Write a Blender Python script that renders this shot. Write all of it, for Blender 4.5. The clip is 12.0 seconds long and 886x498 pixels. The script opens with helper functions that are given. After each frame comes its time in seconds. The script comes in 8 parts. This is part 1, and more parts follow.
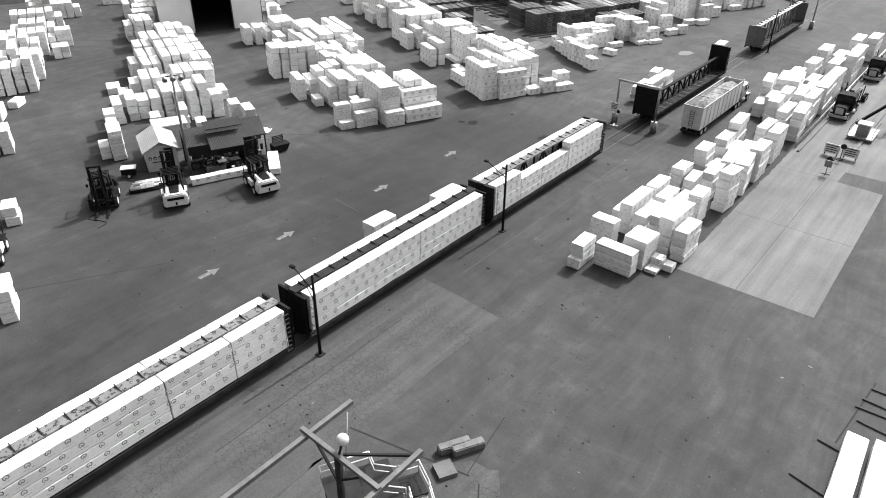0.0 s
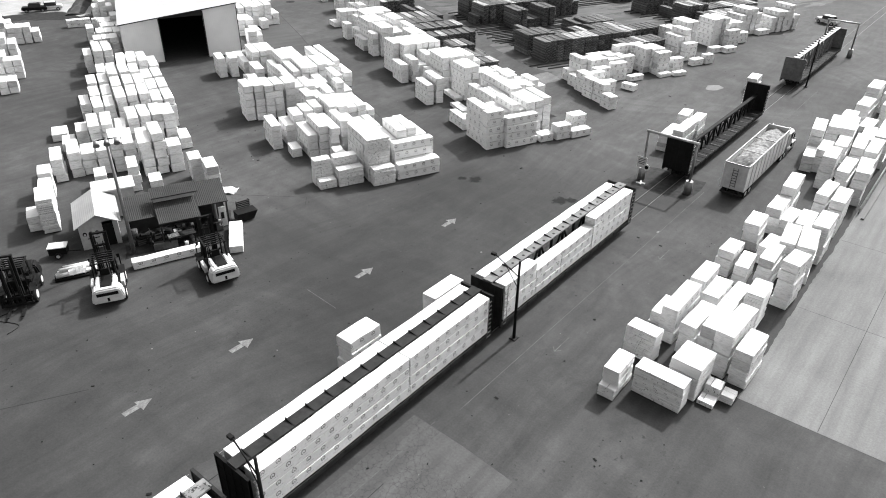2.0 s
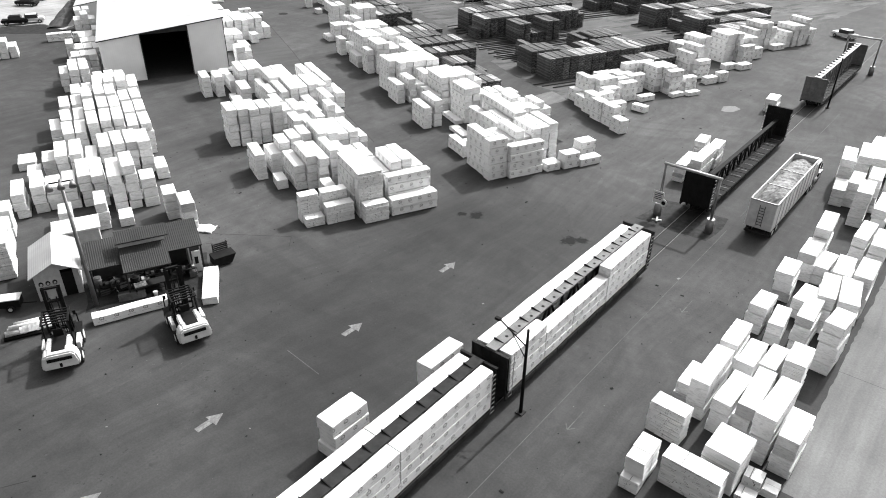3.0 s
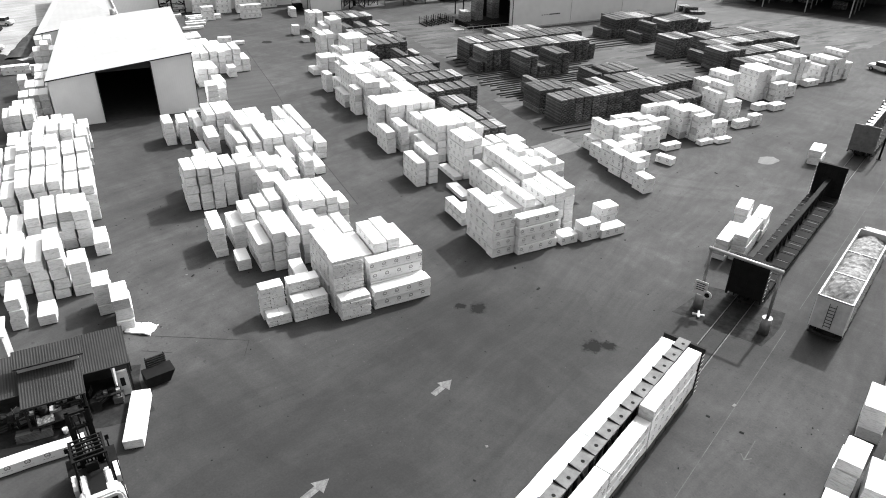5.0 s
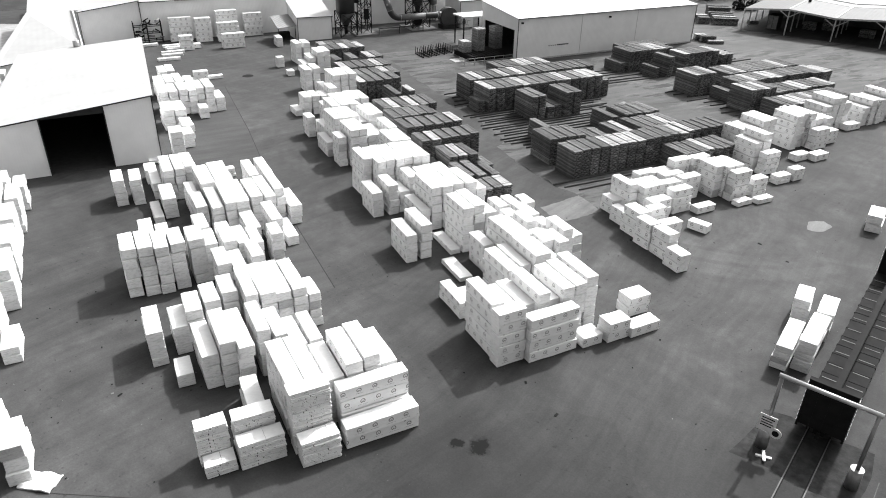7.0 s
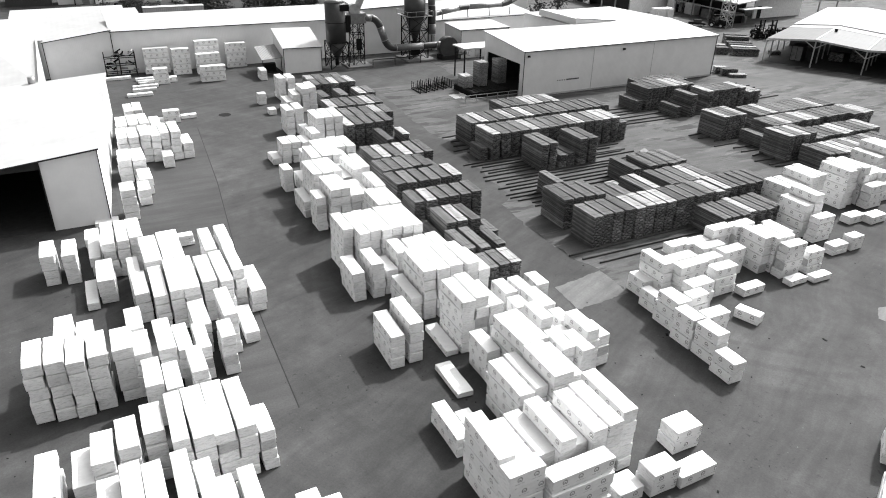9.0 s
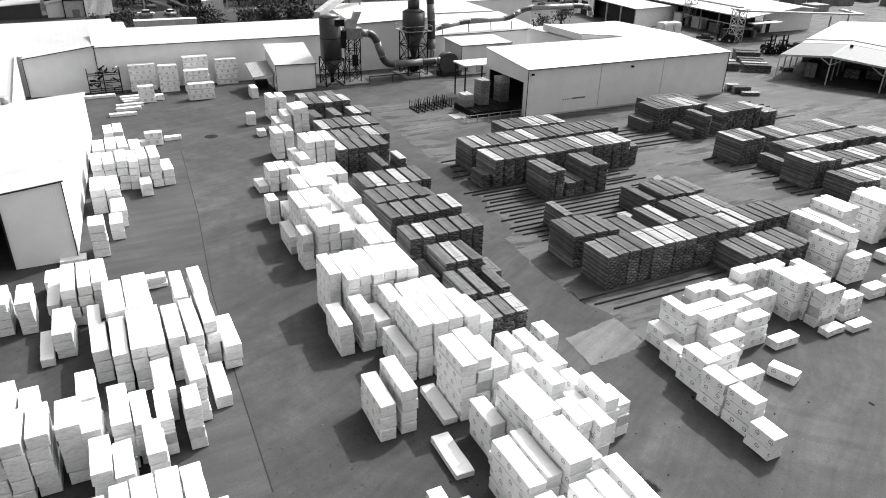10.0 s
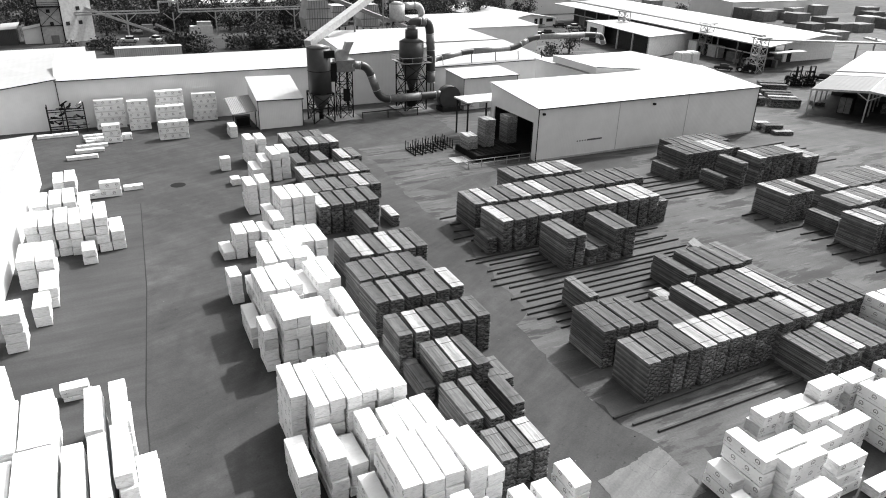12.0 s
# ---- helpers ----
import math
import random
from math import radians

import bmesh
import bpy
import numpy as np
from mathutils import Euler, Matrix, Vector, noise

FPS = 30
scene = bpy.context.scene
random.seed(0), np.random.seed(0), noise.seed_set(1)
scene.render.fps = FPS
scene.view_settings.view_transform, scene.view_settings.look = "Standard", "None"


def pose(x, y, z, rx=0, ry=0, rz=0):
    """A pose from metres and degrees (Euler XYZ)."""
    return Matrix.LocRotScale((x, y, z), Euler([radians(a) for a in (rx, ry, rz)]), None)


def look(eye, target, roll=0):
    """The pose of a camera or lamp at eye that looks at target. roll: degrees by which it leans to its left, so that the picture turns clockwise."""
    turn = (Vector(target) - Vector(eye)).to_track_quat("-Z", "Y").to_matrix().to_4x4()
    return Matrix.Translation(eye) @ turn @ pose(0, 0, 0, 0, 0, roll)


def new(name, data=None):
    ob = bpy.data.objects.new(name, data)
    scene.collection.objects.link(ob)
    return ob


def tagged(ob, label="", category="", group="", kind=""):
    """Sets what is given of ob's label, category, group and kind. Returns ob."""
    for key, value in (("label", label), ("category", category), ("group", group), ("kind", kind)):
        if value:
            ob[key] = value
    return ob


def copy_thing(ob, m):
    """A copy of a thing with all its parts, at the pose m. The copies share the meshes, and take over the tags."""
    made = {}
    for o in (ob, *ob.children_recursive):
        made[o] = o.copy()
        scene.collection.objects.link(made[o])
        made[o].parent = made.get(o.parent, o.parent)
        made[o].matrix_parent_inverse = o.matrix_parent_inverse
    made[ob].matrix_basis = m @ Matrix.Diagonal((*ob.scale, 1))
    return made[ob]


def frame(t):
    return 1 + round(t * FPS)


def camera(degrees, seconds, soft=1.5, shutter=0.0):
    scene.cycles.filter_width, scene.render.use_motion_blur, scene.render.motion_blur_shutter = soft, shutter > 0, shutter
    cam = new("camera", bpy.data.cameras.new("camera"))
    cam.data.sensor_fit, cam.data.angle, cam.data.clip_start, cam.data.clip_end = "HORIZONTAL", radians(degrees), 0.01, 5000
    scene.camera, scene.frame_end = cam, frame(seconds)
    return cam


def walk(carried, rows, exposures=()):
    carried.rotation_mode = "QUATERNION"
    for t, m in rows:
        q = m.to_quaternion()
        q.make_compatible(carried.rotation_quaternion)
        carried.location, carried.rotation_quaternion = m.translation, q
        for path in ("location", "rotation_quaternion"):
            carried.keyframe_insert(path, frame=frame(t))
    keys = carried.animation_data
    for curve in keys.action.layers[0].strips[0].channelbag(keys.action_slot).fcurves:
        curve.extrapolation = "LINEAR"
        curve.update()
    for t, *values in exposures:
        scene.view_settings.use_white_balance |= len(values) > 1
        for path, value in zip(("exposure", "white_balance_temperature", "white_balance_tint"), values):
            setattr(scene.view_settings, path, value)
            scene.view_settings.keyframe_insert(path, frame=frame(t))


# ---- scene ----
cam = camera(65.0, 12.0, soft=1.0)
# seconds, x, y, z, pitch, yaw, roll
PATH = [
    (0, 2.511, -2.949, 34.542, -31.739, 38.900, 0.735),
    (0.5, -0.066, 0.257, 34.554, -31.696, 38.883, 0.768),
    (1, -2.594, 3.429, 34.555, -31.622, 38.868, 0.802),
    (1.5, -5.076, 6.568, 34.546, -31.518, 38.857, 0.835),
    (2, -7.517, 9.676, 34.527, -31.386, 38.849, 0.869),
    (2.5, -9.919, 12.756, 34.499, -31.228, 38.844, 0.902),
    (3, -12.286, 15.810, 34.461, -31.044, 38.843, 0.936),
    (4, -16.930, 21.846, 34.360, -30.605, 38.848, 1.003),
    (5, -21.478, 27.802, 34.229, -30.082, 38.867, 1.070),
    (5.5, -23.725, 30.754, 34.153, -29.792, 38.881, 1.103),
    (6, -25.958, 33.693, 34.070, -29.485, 38.898, 1.137),
    (6.5, -28.181, 36.619, 33.981, -29.162, 38.918, 1.170),
    (7, -30.398, 39.536, 33.887, -28.825, 38.941, 1.204),
    (8, -34.826, 45.348, 33.683, -28.113, 38.997, 1.271),
    (9, -39.272, 51.146, 33.461, -27.361, 39.065, 1.338),
    (9.5, -41.511, 54.044, 33.345, -26.973, 39.104, 1.371),
    (10, -43.764, 56.945, 33.226, -26.579, 39.146, 1.405),
    (10.5, -46.036, 59.851, 33.104, -26.181, 39.191, 1.438),
    (11, -48.330, 62.763, 32.981, -25.779, 39.239, 1.472),
    (11.5, -50.649, 65.683, 32.855, -25.375, 39.291, 1.505),
    (12, -52.998, 68.615, 32.728, -24.971, 39.345, 1.539),
]
walk(cam, [(t, pose(x, y, z, 90 + pitch, 0, yaw) @ pose(0, 0, 0, 0, 0, roll)) for t, x, y, z, pitch, yaw, roll in PATH])

# ---- world and sun ----
SUN_AZ, SUN_EL = 89.0, 46.0  # direction of the sun over the plan, degrees from +x; height over the horizon
world = bpy.data.worlds.new("sky")
scene.world = world
world.use_nodes = True
wn = world.node_tree
sky = wn.nodes.new("ShaderNodeTexSky")
sky.sky_type, sky.sun_disc = "NISHITA", False
sky.sun_elevation, sky.sun_rotation = radians(SUN_EL), radians(90 - SUN_AZ)
sky.dust_density = 7.0
to_grey = wn.nodes.new("ShaderNodeRGBToBW")  # the film is black and white
wn.links.new(sky.outputs[0], to_grey.inputs[0])
wn.links.new(to_grey.outputs[0], wn.nodes["Background"].inputs[0])
wn.nodes["Background"].inputs[1].default_value = 0.165
sun_data = bpy.data.lights.new("sun", "SUN")
sun_data.energy, sun_data.angle, sun_data.color = 3.0, radians(0.8), (1, 1, 1)
sun = new("sun", sun_data)
SD = Vector((math.cos(radians(SUN_AZ)) * math.cos(radians(SUN_EL)), math.sin(radians(SUN_AZ)) * math.cos(radians(SUN_EL)), math.sin(radians(SUN_EL))))
sun.matrix_world = look(SD * 100, (0, 0, 0))
scene.view_settings.exposure = 0.98


# ---- materials ----
YARD = 66.3  # the yard's grid, turned from the track, in degrees
UX, UY = math.cos(math.radians(YARD)), math.sin(math.radians(YARD))


def grey(v):
    return (v, v, v, 1)


class Mat:
    """A node material in grey with short helpers."""

    def __init__(self, name, rough=0.7, metal=0.0):
        self.m = bpy.data.materials.new(name)
        self.m.use_nodes = True
        self.t = self.m.node_tree
        self.b = self.t.nodes["Principled BSDF"]
        self.b.inputs["Roughness"].default_value = rough
        self.b.inputs["Metallic"].default_value = metal
        self.b.inputs["Specular IOR Level"].default_value = 0.3

    def node(self, kind, **kw):
        n = self.t.nodes.new(kind)
        for k, v in kw.items():
            if k == "operation":
                n.operation = v
            elif k == "blend_type":
                n.blend_type = v
        return n

    def link(self, a, b):
        self.t.links.new(a, b)

    def coord(self, which="Object"):
        return self.node("ShaderNodeTexCoord").outputs[which]

    def mapped(self, src, scale):
        n = self.node("ShaderNodeMapping")
        n.inputs["Scale"].default_value = scale
        self.link(src, n.inputs[0])
        return n.outputs[0]

    def turned(self, src, degrees):
        n = self.node("ShaderNodeMapping")
        n.inputs["Rotation"].default_value = (0, 0, math.radians(degrees))
        self.link(src, n.inputs[0])
        return n.outputs[0]

    def noise(self, src, scale, detail=4.0, rough=0.6, out="Fac"):
        n = self.node("ShaderNodeTexNoise")
        n.inputs["Scale"].default_value, n.inputs["Detail"].default_value, n.inputs["Roughness"].default_value = scale, detail, rough
        self.link(src, n.inputs["Vector"])
        return n.outputs[out]

    def warp(self, src, scale, metres):
        """The same place, bent sideways by a slow noise."""
        n = self.node("ShaderNodeVectorMath", operation="MULTIPLY_ADD")
        self.link(self.noise(src, scale, 3, 0.5, "Color"), n.inputs[0])
        n.inputs[1].default_value = (metres, metres, 0)
        self.link(src, n.inputs[2])
        return n.outputs[0]

    def ramp(self, src, stops):
        n = self.node("ShaderNodeValToRGB")
        e = n.color_ramp.elements
        while len(e) < len(stops):
            e.new(0.5)
        for el, (p, v) in zip(e, stops):
            el.position, el.color = p, grey(v)
        self.link(src, n.inputs[0])
        return n.outputs[0]

    def math(self, op, a, b=None):
        n = self.node("ShaderNodeMath", operation=op)
        for i, s in enumerate((a, b)):
            if s is None:
                continue
            if isinstance(s, (int, float)):
                n.inputs[i].default_value = s
            else:
                self.link(s, n.inputs[i])
        return n.outputs[0]

    def mix(self, fac, a, b, blend="MIX"):
        n = self.node("ShaderNodeMixRGB", blend_type=blend)
        for i, s in enumerate((fac, a, b)):
            if isinstance(s, (int, float)):
                n.inputs[i].default_value = s if i == 0 else grey(s)
            else:
                self.link(s, n.inputs[i])
        return n.outputs[0]

    def colour(self, src):
        if isinstance(src, (int, float)):
            self.b.inputs["Base Color"].default_value = grey(src)
        else:
            self.link(src, self.b.inputs["Base Color"])
        return self

    def bump(self, src, strength, dist):
        n = self.node("ShaderNodeBump")
        n.inputs["Strength"].default_value, n.inputs["Distance"].default_value = strength, dist
        self.link(src, n.inputs["Height"])
        self.link(n.outputs[0], self.b.inputs["Normal"])
        return self


def plain(name, v, rough=0.6, metal=0.0, vary=0.25, scale=1.5):
    """Painted or worn surface: a grey with blotches at two scales and a fine bump."""
    m = Mat(name, rough, metal)
    if rough >= 0.75:
        m.b.inputs["Specular IOR Level"].default_value = 0.1
    c = m.coord()
    big = m.ramp(m.noise(c, scale, 5), [(0.3, 1 - vary), (0.7, 1 + vary * 0.4)])
    fine = m.ramp(m.noise(c, scale * 14, 3), [(0.3, 1 - vary * 0.5), (0.75, 1.0)])
    m.colour(m.mix(1.0, m.mix(1.0, big, fine, "MULTIPLY"), v, "MULTIPLY"))
    m.bump(m.noise(c, scale * 10, 3), 0.15, 0.01)
    return m.m


def peeling(name, paint, bare):
    """Pale paint flaking off dark steel in sharp-edged patches."""
    m = Mat(name, 0.75)
    c = m.coord()
    flake = m.ramp(m.noise(c, 3.2, 8, 0.7), [(0.53, 0.0), (0.56, 1.0)])
    tone = m.ramp(m.noise(c, 0.6, 4), [(0.3, paint * 0.6), (0.7, paint)])
    m.colour(m.mix(flake, tone, bare))
    m.bump(flake, 0.4, 0.01)
    return m.m


def wrap_material(name, mark=0.0, end=False):
    """White stretch wrap with folds, their shade partly put into the colour; mark: radius of the ring printed along the
    long sides; end: gathered folds, a few ends unwrapped and grey.
    """
    m = Mat(name, 0.42)
    obj, uv = m.coord(), m.coord("UV")
    info = m.node("ShaderNodeObjectInfo")
    shift = m.node("ShaderNodeVectorMath", operation="ADD")
    rnd = m.math("MULTIPLY", info.outputs["Random"], 37.0)
    m.link(obj, shift.inputs[0])
    m.link(rnd, shift.inputs[1])
    p = shift.outputs[0]
    folds = m.noise(m.mapped(p, (1.0, 1.0, 3.4) if end else (1.0, 2.2, 1.8)), 2.6, 5, 0.65)
    # hollows of the folds tinted darker as crease shade, strongest on ends
    base = m.ramp(folds, [(0.34, 0.54), (0.52, 0.74)] if end else [(0.25, 0.66), (0.6, 0.74)])
    tone = m.ramp(info.outputs["Random"], [(0.0, 0.52), (0.06, 0.62), (0.09, 0.9), (1.0, 1.0)] if end else [(0.0, 0.88), (0.5, 0.96), (1.0, 1.0)])
    col = m.mix(1.0, base, tone, "MULTIPLY")
    dirt = m.ramp(m.noise(p, 0.9, 6), [(0.6, 0.0), (0.8, 0.3)])
    col = m.mix(dirt, col, 0.4)
    if mark:
        k = mark / 0.175
        sep = m.node("ShaderNodeSeparateXYZ")
        m.link(uv, sep.inputs[0])
        along = m.math("ADD", m.math("DIVIDE", sep.outputs[0], 1.12 * k ** 0.5), m.math("MULTIPLY", rnd, 1.7))
        dx = m.math("MULTIPLY", m.math("SUBTRACT", m.math("FRACT", along), 0.5), 1.12 * k ** 0.5)
        dy = m.math("SUBTRACT", sep.outputs[1], 0.56 if k > 0.8 else 0.17)
        r = m.math("SQRT", m.math("ADD", m.math("MULTIPLY", dx, dx), m.math("MULTIPLY", dy, dy)))
        ring = m.math("LESS_THAN", m.math("ABSOLUTE", m.math("SUBTRACT", r, mark * 0.86)), mark * 0.2)
        gap = m.math("GREATER_THAN", m.math("ADD", dy, m.math("ABSOLUTE", dx)), -0.55 * mark)
        tick = m.math("MULTIPLY", m.math("LESS_THAN", m.math("ABSOLUTE", dx), mark * 0.3), m.math("LESS_THAN", m.math("ABSOLUTE", m.math("ADD", dy, mark * 0.3)), mark * 0.3))
        ring = m.math("MAXIMUM", m.math("MULTIPLY", ring, gap), tick)
        bars = m.math("MULTIPLY", m.math("LESS_THAN", m.math("ABSOLUTE", m.math("ADD", dy, mark * 1.6)), mark * 0.15), m.math("LESS_THAN", m.math("ABSOLUTE", dx), mark * 1.9))
        broken = m.math("GREATER_THAN", m.noise(m.mapped(uv, (26.0, 0.5, 1.0)), 1.0, 0), 0.47)
        ink = m.math("MAXIMUM", ring, m.math("MULTIPLY", m.math("MULTIPLY", bars, broken), 0.8))
        worn = m.ramp(m.noise(p, 5.0, 3), [(0.35, 0.55), (0.6, 0.9)])
        col = m.mix(m.math("MULTIPLY", ink, worn), col, 0.06)
    m.colour(col)
    m.bump(folds, 0.9 if end else 0.45, 0.09 if end else 0.05)
    return m.m


# oil and rubber stains on the asphalt: place and radius
STAINS = ((-50.0, 68.0, 0.75), (-39.8, 69.7, 0.85), (-38.7, 70.6, 0.6), (-51.2, 67.0, 0.4), (-54.5, 90.9, 0.9), (-33.0, 80.4, 2.0))

# wide grimy areas where the machines turn
TRODDEN = ((-47.0, 49.0, 15.0), (-57.0, 44.0, 12.0), (-42.0, 40.0, 11.0), (-40.0, 66.5, 15.0), (-34.0, 78.0, 11.0), (-50.0, 67.0, 9.0), (-48.0, 16.0, 16.0))


def ground_material(name="asphalt", tone=1.0):
    """Dark asphalt: soft tone changes, sweeping tyre bands, fine mottling, drip spots, and pale crumbs."""
    m = Mat(name, 0.85)
    m.b.inputs["Specular IOR Level"].default_value = 0.15
    c = m.node("ShaderNodeNewGeometry").outputs["Position"]
    bent = m.warp(c, 0.03, 26.0)
    big = m.ramp(m.noise(c, 0.035, 6, 0.62), [(0.32, 0.03 * tone), (0.66, 0.058 * tone)])
    streak = m.ramp(m.noise(m.mapped(bent, (0.4, 0.03, 1)), 1.0, 6, 0.62), [(0.34, 0.85), (0.66, 1.16)])
    col = m.mix(1.0, big, streak, "MULTIPLY")
    thin = m.ramp(m.noise(m.mapped(m.warp(c, 0.02, 18.0), (1.7, 0.05, 1)), 1.0, 5, 0.6), [(0.36, 0.93), (0.64, 1.08)])
    col = m.mix(1.0, col, thin, "MULTIPLY")
    turn = m.ramp(m.noise(m.mapped(m.warp(c, 0.045, 34.0), (0.05, 0.35, 1)), 1.0, 5), [(0.4, 0.93), (0.7, 1.1)])
    col = m.mix(1.0, col, turn, "MULTIPLY")
    for k, (a, tracks, lo, hi) in enumerate(((0.021, 26.0, 0.84, 1.0), (0.034, 15.0, 1.0, 1.14))):
        lane = m.math("FRACT", m.math("MULTIPLY", m.noise(m.turned(c, 50.0 * k), a, 0.6), tracks))
        line = m.ramp(lane, [(0.3, 0.0), (0.42, 1.0), (0.58, 1.0), (0.7, 0.0)])
        worn = m.ramp(m.noise(c, 0.07 + 0.03 * k, 5, 0.65), [(0.46, 0.0), (0.62, 1.0)])
        col = m.mix(m.math("MULTIPLY", line, worn), col, m.mix(1.0, col, lo if lo < 1 else hi, "MULTIPLY"))
    mid = m.ramp(m.noise(c, 0.4, 10, 0.78), [(0.36, 0.85), (0.64, 1.12)])
    col = m.mix(1.0, col, mid, "MULTIPLY")
    spot = m.ramp(m.noise(c, 0.16, 4, 0.55), [(0.66, 0.0), (0.78, 0.5)])
    col = m.mix(spot, col, 0.028)
    drip = m.math("MULTIPLY", m.ramp(m.noise(c, 1.9, 4, 0.65), [(0.61, 0.0), (0.68, 0.7)]), m.ramp(m.noise(c, 0.09, 4), [(0.46, 0.0), (0.6, 1.0)]))
    col = m.mix(drip, col, 0.016)
    crumb = m.math("MULTIPLY", m.ramp(m.noise(c, 3.4, 2, 0.5), [(0.72, 0.0), (0.74, 0.25)]), m.ramp(m.noise(c, 0.12, 3), [(0.48, 0.0), (0.62, 1.0)]))
    col = m.mix(crumb, col, 0.22)
    for x, y, r in TRODDEN:
        d = m.node("ShaderNodeVectorMath", operation="DISTANCE")
        m.link(m.warp(c, 0.12, 9.0), d.inputs[0])
        d.inputs[1].default_value = (x + 4.5, y + 4.5, 0)
        near = m.ramp(m.math("DIVIDE", d.outputs["Value"], r), [(0.2, 0.48), (1.0, 0.0)])
        col = m.mix(near, col, 0.014)
    fray = m.warp(c, 1.1, 1.4)
    for x, y, r in STAINS:
        d = m.node("ShaderNodeVectorMath", operation="DISTANCE")
        m.link(fray, d.inputs[0])
        d.inputs[1].default_value = (x + 0.7, y + 0.7, 0)
        lump = m.math("SUBTRACT", m.noise(c, 0.9, 7, 0.72), m.math("DIVIDE", d.outputs["Value"], r * 2.6))
        col = m.mix(m.ramp(lump, [(0.02, 0.0), (0.16, 0.45), (0.22, 1.0)]), col, 0.003)
    grain = m.ramp(m.noise(c, 7.0, 4, 0.7), [(0.3, 0.84), (0.7, 1.14)])
    m.colour(m.mix(1.0, col, grain, "MULTIPLY"))
    m.bump(m.noise(c, 30.0, 3), 0.25, 0.01)
    return m.m


def slab_material(name, lo, hi, crack=0.0, scale=0.3, cell=0.67, across=False, damp=0.0):
    """Old paving: cloudy tone, sweeping streaks; cell: metres between cracks; across: streaks along the long fronts; damp: share of sharp-edged dark wet blots."""
    m = Mat(name, 0.85)
    m.b.inputs["Specular IOR Level"].default_value = 0.14
    c = m.coord()
    col = m.ramp(m.noise(c, scale, 7, 0.65), [(0.3, lo), (0.72, hi)])
    grid = m.turned(c, -YARD)
    streak = m.ramp(m.noise(m.mapped(grid, (0.08, 0.75, 1)) if across else m.mapped(c, (1.1, 0.07, 1)), 1.0, 5), [(0.35, 0.8), (0.7, 1.1)])
    col = m.mix(1.0, col, streak, "MULTIPLY")
    if damp:
        wet = m.ramp(m.noise(m.mapped(grid, (0.1, 0.42, 1)), 1.0, 8, 0.66), [(0.52, 0.0), (0.555, 0.75), (0.7, 1.0)])
        place = m.ramp(m.noise(c, 0.045, 2), [(0.36, 0.0), (0.5, 1.0)])
        col = m.mix(m.math("MULTIPLY", m.math("MULTIPLY", wet, place), damp), col, 0.022)
        dust = m.ramp(m.noise(m.mapped(grid, (0.14, 0.9, 1)), 1.0, 7, 0.7), [(0.56, 0.0), (0.66, 0.6)])
        col = m.mix(m.math("MULTIPLY", dust, place), col, 0.15)
    if crack:
        wob = m.noise(c, 1.6, 6, 0.78, "Color")
        n = m.node("ShaderNodeTexVoronoi")
        n.feature = "DISTANCE_TO_EDGE"
        n.inputs["Scale"].default_value = 1.0 / cell
        m.link(m.mix(0.7, c, wob, "ADD"), n.inputs["Vector"])
        line = m.math("LESS_THAN", n.outputs["Distance"], 0.011 / cell)
        where = m.ramp(m.noise(c, 0.16, 3), [(0.42, 0.0), (0.56, 1.0)])
        col = m.mix(m.math("MULTIPLY", m.math("MULTIPLY", line, where), crack), col, 0.02)
    grain = m.ramp(m.noise(c, 6.0, 5, 0.75), [(0.3, 0.82), (0.7, 1.14)])
    m.colour(m.mix(1.0, col, grain, "MULTIPLY"))
    m.bump(m.noise(c, 25.0, 3), 0.2, 0.01)
    return m.m


def board_material(name, lo, hi, light, spread=0.4):
    """Stacked rough boards: tone per pack, per board, and weather streaks along the board."""
    m = Mat(name, 0.9)
    m.b.inputs["Specular IOR Level"].default_value = 0.15
    c = m.coord()
    info, geo = m.node("ShaderNodeObjectInfo"), m.node("ShaderNodeNewGeometry")
    tone = m.ramp(info.outputs["Random"], [(0.0, lo), (0.5, (lo + hi) / 2), (0.72, hi), (0.76, light), (1.0, light * 1.25)])
    per = m.ramp(geo.outputs["Random Per Island"], [(0.0, 1 - spread), (0.6, 1.0), (1.0, 1 + spread)])
    streak = m.ramp(m.noise(m.mapped(c, (7.0, 0.6, 7.0)), 1.4, 6, 0.65), [(0.3, 0.62), (0.75, 1.25)])
    stain = m.ramp(m.noise(c, 1.1, 5), [(0.35, 0.8), (0.65, 1.1)])
    col = m.mix(1.0, m.mix(1.0, tone, per, "MULTIPLY"), streak, "MULTIPLY")
    m.colour(m.mix(1.0, col, stain, "MULTIPLY"))
    m.bump(m.noise(m.mapped(c, (10.0, 1.0, 10.0)), 2.0, 3), 0.3, 0.01)
    return m.m


def ribbed(name, v, pitch, axis=0, rough=0.45, vary=0.15, depth=0.03):
    """Profiled metal sheet: ribs as relief along one axis, with stains."""
    m = Mat(name, rough)
    if rough >= 0.7:
        m.b.inputs["Specular IOR Level"].default_value = 0.12
    c = m.coord()
    sep = m.node("ShaderNodeSeparateXYZ")
    m.link(c, sep.inputs[0])
    wave = m.math("SINE", m.math("MULTIPLY", sep.outputs[axis], 2 * math.pi / pitch))
    stain = m.ramp(m.noise(c, 0.35, 6), [(0.3, 1 - vary), (0.7, 1.0)])
    m.colour(m.mix(1.0, stain, v, "MULTIPLY"))
    m.bump(wave, 0.6, depth)
    return m.m


